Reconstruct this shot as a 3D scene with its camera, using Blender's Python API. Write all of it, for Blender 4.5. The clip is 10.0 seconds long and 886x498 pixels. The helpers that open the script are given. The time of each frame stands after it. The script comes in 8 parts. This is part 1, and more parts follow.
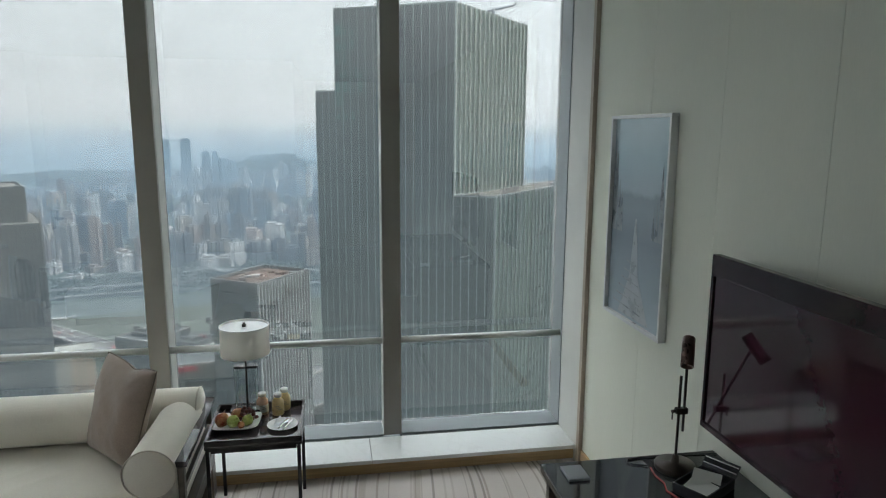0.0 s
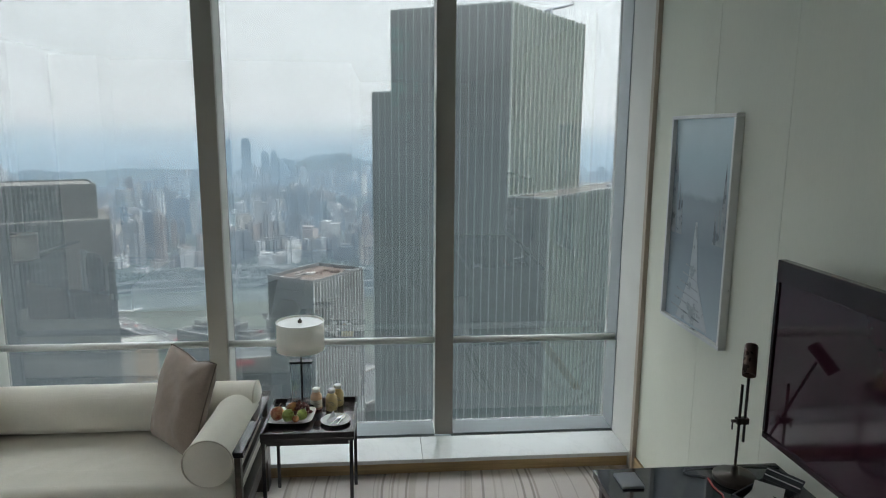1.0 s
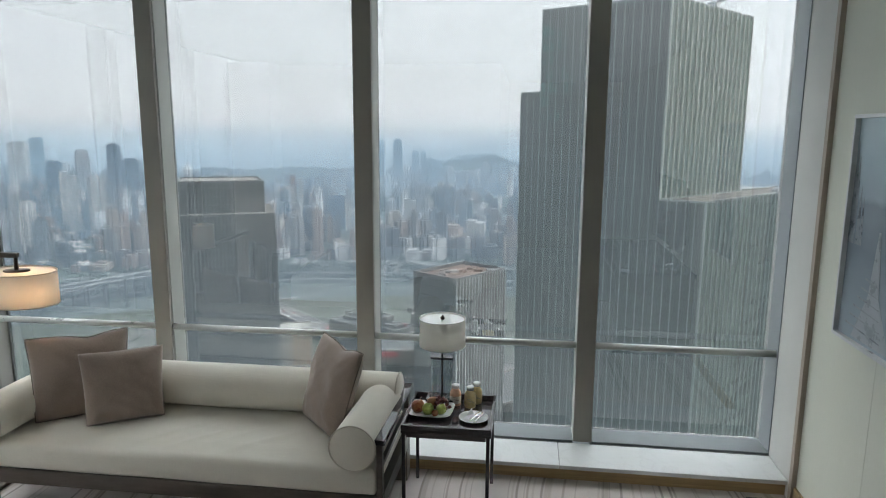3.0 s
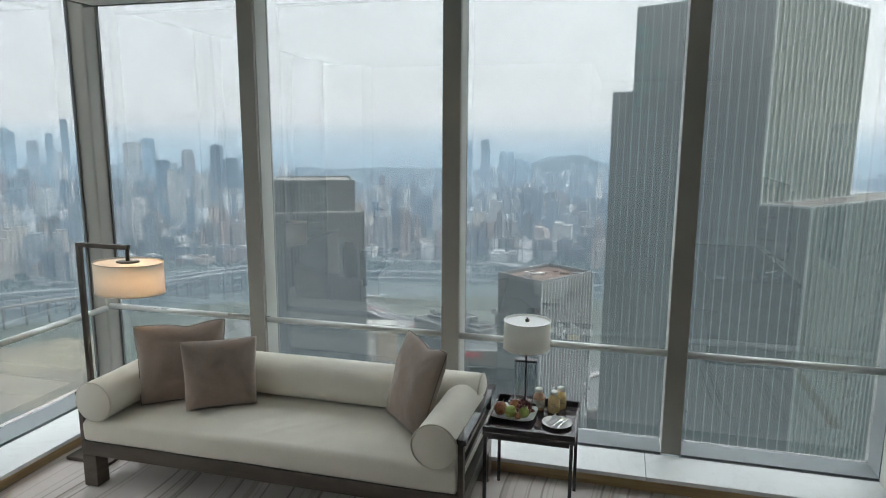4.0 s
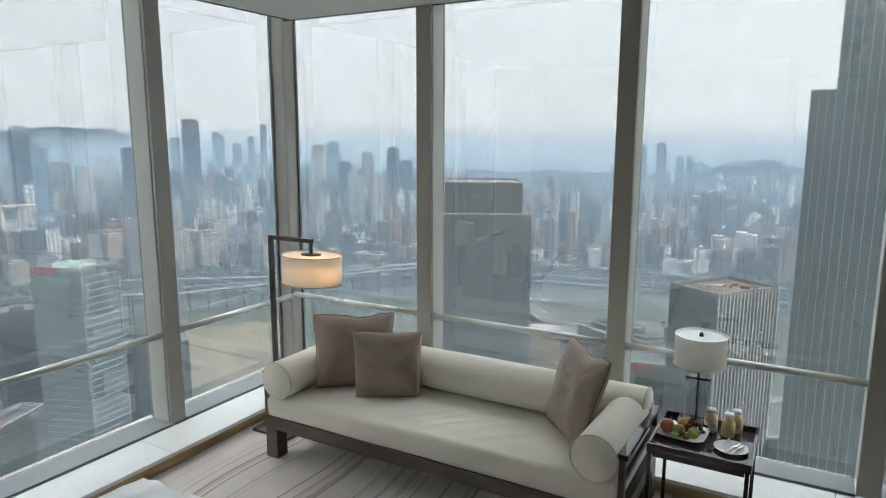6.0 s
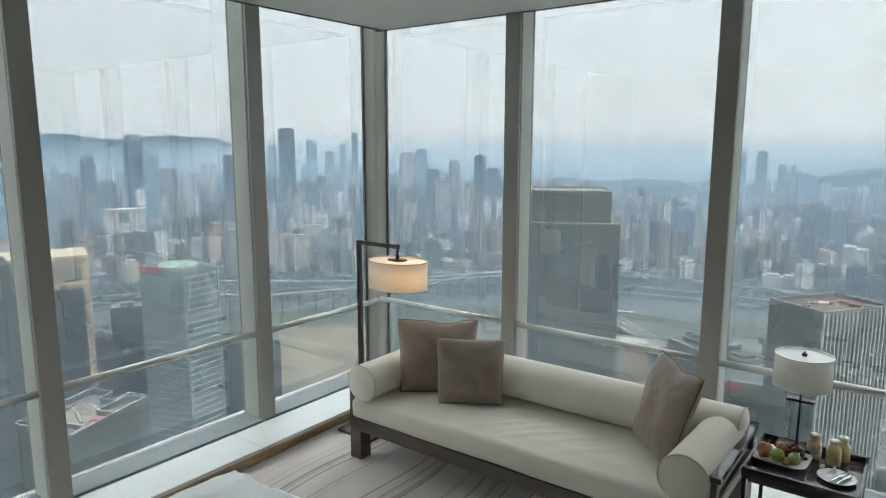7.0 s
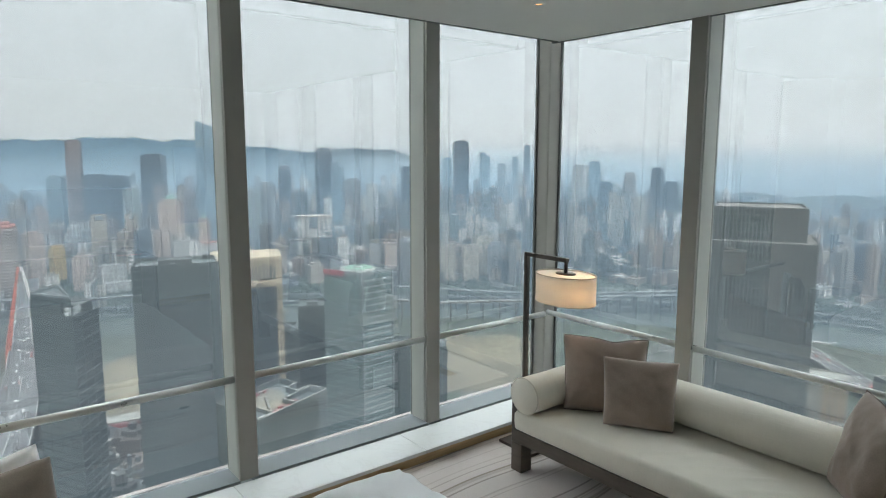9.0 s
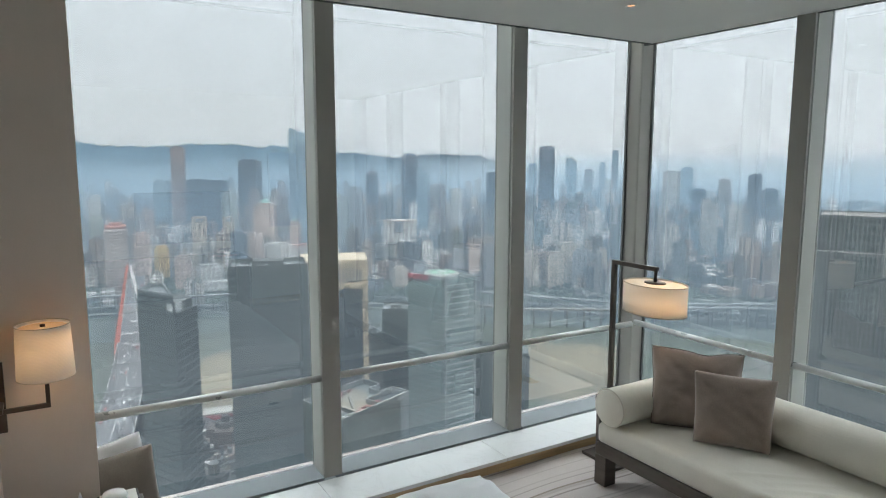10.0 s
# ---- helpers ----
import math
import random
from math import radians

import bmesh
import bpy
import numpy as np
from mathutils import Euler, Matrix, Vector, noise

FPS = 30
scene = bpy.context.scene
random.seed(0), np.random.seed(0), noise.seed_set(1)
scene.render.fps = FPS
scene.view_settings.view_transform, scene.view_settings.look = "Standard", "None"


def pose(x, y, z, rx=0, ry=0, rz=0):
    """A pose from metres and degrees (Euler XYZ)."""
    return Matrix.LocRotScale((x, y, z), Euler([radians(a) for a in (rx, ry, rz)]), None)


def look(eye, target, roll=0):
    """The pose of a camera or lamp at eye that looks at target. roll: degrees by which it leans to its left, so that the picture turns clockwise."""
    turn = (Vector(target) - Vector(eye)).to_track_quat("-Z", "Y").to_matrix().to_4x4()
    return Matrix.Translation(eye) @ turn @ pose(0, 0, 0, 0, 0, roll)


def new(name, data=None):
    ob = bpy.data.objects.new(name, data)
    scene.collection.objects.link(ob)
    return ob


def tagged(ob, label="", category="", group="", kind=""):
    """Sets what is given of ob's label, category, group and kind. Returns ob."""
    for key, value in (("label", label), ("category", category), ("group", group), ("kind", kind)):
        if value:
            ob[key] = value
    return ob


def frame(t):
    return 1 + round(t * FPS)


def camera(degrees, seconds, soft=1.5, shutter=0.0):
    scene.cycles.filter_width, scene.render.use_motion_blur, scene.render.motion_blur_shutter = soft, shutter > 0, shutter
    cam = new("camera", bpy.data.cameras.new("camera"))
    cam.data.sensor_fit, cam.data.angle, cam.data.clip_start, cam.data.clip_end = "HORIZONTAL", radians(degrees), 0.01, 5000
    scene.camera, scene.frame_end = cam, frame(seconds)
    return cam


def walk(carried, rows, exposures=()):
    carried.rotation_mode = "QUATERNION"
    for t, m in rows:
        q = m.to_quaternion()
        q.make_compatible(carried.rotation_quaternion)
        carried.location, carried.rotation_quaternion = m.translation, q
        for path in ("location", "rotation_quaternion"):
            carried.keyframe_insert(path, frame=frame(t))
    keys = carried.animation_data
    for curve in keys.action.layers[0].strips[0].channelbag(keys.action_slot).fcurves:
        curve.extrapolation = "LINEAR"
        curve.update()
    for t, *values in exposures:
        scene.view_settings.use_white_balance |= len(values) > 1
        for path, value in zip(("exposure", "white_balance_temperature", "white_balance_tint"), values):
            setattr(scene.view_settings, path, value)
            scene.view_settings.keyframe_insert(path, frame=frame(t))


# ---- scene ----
cam = camera(67.6, 10.0, 1.1)
PATH = [
    (0, (-0.093, -0.04, 1.976), (0.238, 1.902, 1.629), 0.3),
    (0.5, (-0.095, -0.041, 1.976), (0.168, 1.912, 1.629), 0.3),
    (1, (-0.098, -0.037, 1.974), (0.075, 1.925, 1.628), 0.4),
    (1.5, (-0.098, -0.037, 1.976), (-0.012, 1.93, 1.629), 0.3),
    (2, (-0.099, -0.035, 1.974), (-0.122, 1.934, 1.628), 0.3),
    (2.5, (-0.098, -0.032, 1.974), (-0.233, 1.933, 1.627), 0.3),
    (4, (-0.104, -0.02, 1.97), (-0.615, 1.883, 1.624), 0.3),
    (4.5, (-0.103, -0.011, 1.964), (-0.73, 1.856, 1.619), 0.2),
    (5, (-0.106, -0.011, 1.965), (-0.855, 1.811, 1.62), 0.2),
    (5.5, (-0.108, -0.01, 1.965), (-0.967, 1.763, 1.62), 0.2),
    (7, (-0.113, -0.004, 1.962), (-1.301, 1.574, 1.645), 0.1),
    (7.5, (-0.116, 0.002, 1.96), (-1.4, 1.504, 1.653), 0.1),
    (8, (-0.118, 0.002, 1.96), (-1.499, 1.417, 1.66), 0.0),
    (8.5, (-0.12, 0.005, 1.96), (-1.586, 1.334, 1.669), 0.1),
    (9, (-0.121, 0.008, 1.96), (-1.674, 1.236, 1.678), 0.1),
    (9.5, (-0.123, 0.006, 1.963), (-1.748, 1.137, 1.687), 0.1),
    (10, (-0.13, 0.009, 1.958), (-1.828, 1.031, 1.692), 0.1),
]
walk(cam, [(t, look(eye, target, roll)) for t, eye, target, roll in PATH], [(0.0, 1.92, 6500, 9), (2.0, 1.98, 6500, 11), (2.5, 1.98, 6500, 12), (4.0, 2.0, 6500, 10), (4.5, 2.14, 6900, 9), (5.0, 2.07, 6600, 10), (5.5, 2.1, 6550, 12), (7.0, 2.02, 6450, 8), (9.0, 1.98, 6450, 8), (9.5, 2.08, 6600, 11), (10.0, 2.0, 6400, 10)])

# ---- light ----
world = bpy.data.worlds.new("hazy_sky")
scene.world = world
world.use_nodes = True
wn, wl = world.node_tree.nodes, world.node_tree.links
wn.clear()
sky = wn.new("ShaderNodeTexSky")
sky.sky_type = "NISHITA"
sky.sun_disc = False
sky.sun_elevation, sky.sun_rotation = radians(32), radians(105)
sky.air_density, sky.dust_density, sky.ozone_density, sky.altitude = 1.0, 4.0, 1.0, 300
sky_scaled = wn.new("ShaderNodeVectorMath")
sky_scaled.operation = "SCALE"
sky_scaled.inputs["Scale"].default_value = 0.055
cloud = wn.new("ShaderNodeRGB")
cloud.outputs[0].default_value = (0.935, 1.005, 0.995, 1)
blend = wn.new("ShaderNodeMix")
blend.data_type = "RGBA"
blend.inputs["Factor"].default_value = 0.86
wl.new(sky.outputs[0], sky_scaled.inputs[0])
wl.new(sky_scaled.outputs[0], blend.inputs["A"])
wl.new(cloud.outputs[0], blend.inputs["B"])
back = wn.new("ShaderNodeBackground")
back.inputs["Strength"].default_value = 1.03
# an overcast sky is three times as bright overhead as at the horizon
way = wn.new("ShaderNodeTexCoord")
up = wn.new("ShaderNodeSeparateXYZ")
wl.new(way.outputs["Generated"], up.inputs[0])
rise = wn.new("ShaderNodeMapRange")
for key, value in (("From Min", 0.0), ("From Max", 1.0), ("To Min", 0.78), ("To Max", 4.5)):
    rise.inputs[key].default_value = value
bend = wn.new("ShaderNodeMath")
bend.operation, bend.inputs[1].default_value = "POWER", 2.6
clip = wn.new("ShaderNodeMath")
clip.operation, clip.inputs[1].default_value = "MAXIMUM", 0.0
wl.new(up.outputs["Z"], clip.inputs[0])
wl.new(clip.outputs[0], bend.inputs[0])
wl.new(bend.outputs[0], rise.inputs["Value"])
graded = wn.new("ShaderNodeVectorMath")
graded.operation = "SCALE"
wl.new(blend.outputs["Result"], graded.inputs[0])
# the cloud is brighter on the sun's side
toward = wn.new("ShaderNodeVectorMath")
toward.operation, toward.inputs[1].default_value = "DOT_PRODUCT", (math.sin(radians(105)), math.cos(radians(105)), 0.0)
wl.new(way.outputs["Generated"], toward.inputs[0])
glow = wn.new("ShaderNodeMapRange")
for key, value in (("From Min", -1.0), ("From Max", 0.3), ("To Min", 0.97), ("To Max", 1.3)):
    glow.inputs[key].default_value = value
wl.new(toward.outputs["Value"], glow.inputs["Value"])
both = wn.new("ShaderNodeMath")
both.operation = "MULTIPLY"
wl.new(rise.outputs["Result"], both.inputs[0])
wl.new(glow.outputs["Result"], both.inputs[1])
wl.new(both.outputs[0], graded.inputs["Scale"])
wl.new(graded.outputs[0], back.inputs["Color"])
wout = wn.new("ShaderNodeOutputWorld")
wl.new(back.outputs[0], wout.inputs["Surface"])

sun = new("sun", bpy.data.lights.new("sun", "SUN"))
sun.data.energy, sun.data.angle, sun.data.color = 1.15, radians(11), (1.0, 0.91, 0.78)
sun_az, sun_el = radians(105), radians(32)
sun.matrix_world = look((0, 0, 300), (-math.sin(sun_az) * math.cos(sun_el) * 300, -math.cos(sun_az) * math.cos(sun_el) * 300, 300 - math.sin(sun_el) * 300))


# ---- materials ----
def tree(name):
    m = bpy.data.materials.new(name)
    m.use_nodes = True
    m.node_tree.nodes.clear()
    return m, m.node_tree.nodes, m.node_tree.links


def node(nodes, kind, **values):
    n = nodes.new(kind)
    for key, value in values.items():
        n.inputs[key].default_value = value
    return n


def ramp(nodes, stops, smooth=True):
    n = nodes.new("ShaderNodeValToRGB")
    n.color_ramp.interpolation = "LINEAR" if smooth else "CONSTANT"
    while len(n.color_ramp.elements) < len(stops):
        n.color_ramp.elements.new(0.5)
    for e, (at, c) in zip(n.color_ramp.elements, stops):
        e.position, e.color = at, (*c, 1)
    return n


def mul(c, k):
    return tuple(min(1.0, v * k) for v in c)


def surface(name, color, rough=0.5, metal=0.0, var=0.12, scale=3.0, fine=60.0, bump=0.15, depth=0.002, other=None, spec=0.5, stretch=(1, 1, 1), sheen=0.0, coat=0.0, spread=0.08):
    """Colour broken up at two scales, fine relief, uneven gloss."""
    m, n, l = tree(name)
    co = n.new("ShaderNodeTexCoord")
    mp = node(n, "ShaderNodeMapping", Scale=stretch)
    l.new(co.outputs["Object"], mp.inputs["Vector"])
    big = node(n, "ShaderNodeTexNoise", Scale=scale, Detail=4.0, Roughness=0.6)
    small = node(n, "ShaderNodeTexNoise", Scale=fine, Detail=3.0, Roughness=0.6)
    for t in (big, small):
        l.new(mp.outputs[0], t.inputs["Vector"])
    r = ramp(n, [(0.3, mul(color, 1 - var)), (0.7, other or mul(color, 1 + var))])
    l.new(big.outputs["Fac"], r.inputs[0])
    r2 = ramp(n, [(0.3, mul((1, 1, 1), 1 - var * 0.7)), (0.7, (1, 1, 1))])
    l.new(small.outputs["Fac"], r2.inputs[0])
    mx = n.new("ShaderNodeMix")
    mx.data_type, mx.blend_type = "RGBA", "MULTIPLY"
    mx.inputs["Factor"].default_value = 1.0
    l.new(r.outputs[0], mx.inputs["A"])
    l.new(r2.outputs[0], mx.inputs["B"])
    b = node(n, "ShaderNodeBsdfPrincipled", Metallic=metal)
    b.inputs["Specular IOR Level"].default_value = spec
    b.inputs["Sheen Weight"].default_value = sheen
    b.inputs["Coat Weight"].default_value = coat
    l.new(mx.outputs["Result"], b.inputs["Base Color"])
    rr = node(n, "ShaderNodeMapRange", **{"From Min": 0.3, "From Max": 0.7, "To Min": max(0.02, rough - spread), "To Max": min(1.0, rough + spread)})
    l.new(big.outputs["Fac"], rr.inputs[0])
    l.new(rr.outputs[0], b.inputs["Roughness"])
    bp = node(n, "ShaderNodeBump", Strength=bump, Distance=depth)
    l.new(small.outputs["Fac"], bp.inputs["Height"])
    l.new(bp.outputs[0], b.inputs["Normal"])
    out = n.new("ShaderNodeOutputMaterial")
    l.new(b.outputs[0], out.inputs[0])
    return m


def weave(name, color, var=0.1, pitch=420.0, rough=0.9):
    """Woven cloth: crossing threads, soft blotches, slight sheen."""
    m, n, l = tree(name)
    co = n.new("ShaderNodeTexCoord")
    big = node(n, "ShaderNodeTexNoise", Scale=4.0, Detail=4.0)
    fine = node(n, "ShaderNodeTexNoise", Scale=180.0, Detail=2.0)
    l.new(co.outputs["Object"], big.inputs["Vector"])
    l.new(co.outputs["Object"], fine.inputs["Vector"])
    mix = node(n, "ShaderNodeMath")
    mix.operation = "ADD"
    half = node(n, "ShaderNodeMath")
    half.operation, half.inputs[1].default_value = "MULTIPLY", 0.6
    l.new(fine.outputs["Fac"], half.inputs[0])
    l.new(big.outputs["Fac"], mix.inputs[0])
    l.new(half.outputs[0], mix.inputs[1])
    r = ramp(n, [(0.55, mul(color, 1 - var)), (1.0, mul(color, 1 + var))])
    l.new(mix.outputs[0], r.inputs[0])
    threads = []
    for axis in ("X", "Z"):
        w = node(n, "ShaderNodeTexWave", Scale=pitch / 20, Distortion=1.5)
        w.wave_type, w.bands_direction = "BANDS", axis
        l.new(co.outputs["Object"], w.inputs["Vector"])
        threads.append(w)
    hh = node(n, "ShaderNodeMath")
    hh.operation = "MAXIMUM"
    l.new(threads[0].outputs["Fac"], hh.inputs[0])
    l.new(threads[1].outputs["Fac"], hh.inputs[1])
    bp = node(n, "ShaderNodeBump", Strength=0.12, Distance=0.001)
    l.new(hh.outputs[0], bp.inputs["Height"])
    bp3 = node(n, "ShaderNodeBump", Strength=0.25, Distance=0.012)
    l.new(big.outputs["Fac"], bp3.inputs["Height"])
    l.new(bp.outputs[0], bp3.inputs["Normal"])
    crease = node(n, "ShaderNodeTexNoise", Scale=5.0, Detail=1.5, Distortion=1.2)
    slim = n.new("ShaderNodeMapping")
    slim.inputs["Rotation"].default_value = (0.3, 0.2, 0.5)
    slim.inputs["Scale"].default_value = (0.5, 2.2, 1.0)
    l.new(co.outputs["Object"], slim.inputs["Vector"])
    l.new(slim.outputs[0], crease.inputs["Vector"])
    ridge = ramp(n, [(0.44, (0, 0, 0)), (0.5, (1, 1, 1)), (0.56, (0, 0, 0))])
    l.new(crease.outputs["Fac"], ridge.inputs[0])
    bp2 = node(n, "ShaderNodeBump", Strength=0.1, Distance=0.003)
    l.new(ridge.outputs[0], bp2.inputs["Height"])
    l.new(bp3.outputs[0], bp2.inputs["Normal"])
    b = node(n, "ShaderNodeBsdfPrincipled", Roughness=rough)
    b.inputs["Sheen Weight"].default_value = 0.25
    b.inputs["Specular IOR Level"].default_value = 0.2
    l.new(r.outputs[0], b.inputs["Base Color"])
    l.new(bp2.outputs[0], b.inputs["Normal"])
    out = n.new("ShaderNodeOutputMaterial")
    l.new(b.outputs[0], out.inputs[0])
    return m


def shade_cloth(name, color, thin):
    """Lamp shade cloth that lets light through."""
    m, n, l = tree(name)
    co = n.new("ShaderNodeTexCoord")
    w = node(n, "ShaderNodeTexWave", Scale=60.0, Distortion=2.0, Detail=2.0)
    w.bands_direction = "Z"
    l.new(co.outputs["Object"], w.inputs["Vector"])
    r = ramp(n, [(0.0, mul(color, 0.93)), (1.0, color)])
    l.new(w.outputs["Fac"], r.inputs[0])
    d = n.new("ShaderNodeBsdfDiffuse")
    t = n.new("ShaderNodeBsdfTranslucent")
    l.new(r.outputs[0], d.inputs["Color"])
    l.new(r.outputs[0], t.inputs["Color"])
    mx = node(n, "ShaderNodeMixShader", Fac=thin)
    l.new(d.outputs[0], mx.inputs[1])
    l.new(t.outputs[0], mx.inputs[2])
    out = n.new("ShaderNodeOutputMaterial")
    l.new(mx.outputs[0], out.inputs[0])
    return m


def pane_glass(name, tint, face=0.04, rough=0.0):
    m, n, l = tree(name)
    tr = node(n, "ShaderNodeBsdfTransparent", Color=(*tint, 1))
    g = node(n, "ShaderNodeBsdfGlossy", Color=(1, 1, 1, 1), Roughness=rough)
    f = node(n, "ShaderNodeLayerWeight", Blend=0.5)
    p = n.new("ShaderNodeMath")
    p.operation, p.inputs[1].default_value = "POWER", 5.0
    l.new(f.outputs["Facing"], p.inputs[0])
    q = node(n, "ShaderNodeMapRange", **{"To Min": face, "To Max": 1.0})
    l.new(p.outputs[0], q.inputs[0])
    mx = n.new("ShaderNodeMixShader")
    l.new(q.outputs[0], mx.inputs["Fac"])
    l.new(tr.outputs[0], mx.inputs[1])
    l.new(g.outputs[0], mx.inputs[2])
    out = n.new("ShaderNodeOutputMaterial")
    l.new(mx.outputs[0], out.inputs[0])
    return m


def tint_film(name, tint):
    m, n, l = tree(name)
    tr = node(n, "ShaderNodeBsdfTransparent", Color=(*tint, 1))
    out = n.new("ShaderNodeOutputMaterial")
    l.new(tr.outputs[0], out.inputs[0])
    return m


def glowing(name, color, strength):
    m, n, l = tree(name)
    e = node(n, "ShaderNodeEmission", Color=(*color, 1), Strength=strength)
    out = n.new("ShaderNodeOutputMaterial")
    l.new(e.outputs[0], out.inputs[0])
    return m


def carpet_material():
    """Pale taupe pile with thin, wandering darker lines along y."""
    m, n, l = tree("striped_carpet")
    co = n.new("ShaderNodeTexCoord")
    sep = n.new("ShaderNodeSeparateXYZ")
    l.new(co.outputs["Object"], sep.inputs[0])
    sway = node(n, "ShaderNodeTexNoise", Scale=0.55, Detail=1.0)
    l.new(co.outputs["Object"], sway.inputs["Vector"])
    off = node(n, "ShaderNodeMath")
    off.operation, off.inputs[1].default_value = "MULTIPLY_ADD", 0.45
    l.new(sway.outputs["Fac"], off.inputs[0])
    l.new(sep.outputs["X"], off.inputs[2])
    pile = node(n, "ShaderNodeTexNoise", Scale=260.0, Detail=2.0)
    wear = node(n, "ShaderNodeTexNoise", Scale=1.6, Detail=3.0)
    l.new(co.outputs["Object"], pile.inputs["Vector"])
    l.new(co.outputs["Object"], wear.inputs["Vector"])
    ground = ramp(n, [(0.3, (0.54, 0.48, 0.45)), (0.7, (0.63, 0.565, 0.53))])
    l.new(wear.outputs["Fac"], ground.inputs[0])
    col = ground.outputs[0]
    for count, wide, tone, amount in ((4.4, 0.020, (0.16, 0.125, 0.10), 0.62), (3.1, 0.014, (0.22, 0.16, 0.12), 0.5), (2.0, 0.028, (0.30, 0.24, 0.19), 0.45), (5.3, 0.022, (0.28, 0.22, 0.18), 0.3), (6.7, 0.016, (0.19, 0.145, 0.115), 0.34)):
        v = node(n, "ShaderNodeTexVoronoi", Scale=count, Randomness=1.0)
        v.voronoi_dimensions = "1D"
        l.new(off.outputs[0], v.inputs["W"])
        r = ramp(n, [(0.0, (amount,) * 3), (wide, (amount,) * 3), (wide * 1.7, (0, 0, 0))])
        l.new(v.outputs["Distance"], r.inputs[0])
        mx = n.new("ShaderNodeMix")
        mx.data_type = "RGBA"
        mx.inputs["B"].default_value = (*tone, 1)
        l.new(r.outputs[0], mx.inputs["Factor"])
        l.new(col, mx.inputs["A"])
        col = mx.outputs["Result"]
    b = node(n, "ShaderNodeBsdfPrincipled", Roughness=0.95)
    b.inputs["Sheen Weight"].default_value = 0.3
    b.inputs["Specular IOR Level"].default_value = 0.1
    l.new(col, b.inputs["Base Color"])
    bp = node(n, "ShaderNodeBump", Strength=0.6, Distance=0.004)
    l.new(pile.outputs["Fac"], bp.inputs["Height"])
    l.new(bp.outputs[0], b.inputs["Normal"])
    out = n.new("ShaderNodeOutputMaterial")
    l.new(b.outputs[0], out.inputs[0])
    return m


def marble_material():
    m, n, l = tree("white_marble")
    co = n.new("ShaderNodeTexCoord")
    warp = node(n, "ShaderNodeTexNoise", Scale=2.2, Detail=5.0, Roughness=0.65, Distortion=1.6)
    l.new(co.outputs["Object"], warp.inputs["Vector"])
    r = ramp(n, [(0.0, (0.63, 0.64, 0.63)), (0.475, (0.63, 0.64, 0.63)), (0.5, (0.60, 0.608, 0.598)), (0.525, (0.63, 0.64, 0.63))])
    l.new(warp.outputs["Fac"], r.inputs[0])
    b = node(n, "ShaderNodeBsdfPrincipled", Roughness=0.10)
    l.new(r.outputs[0], b.inputs["Base Color"])
    out = n.new("ShaderNodeOutputMaterial")
    l.new(b.outputs[0], out.inputs[0])
    return m


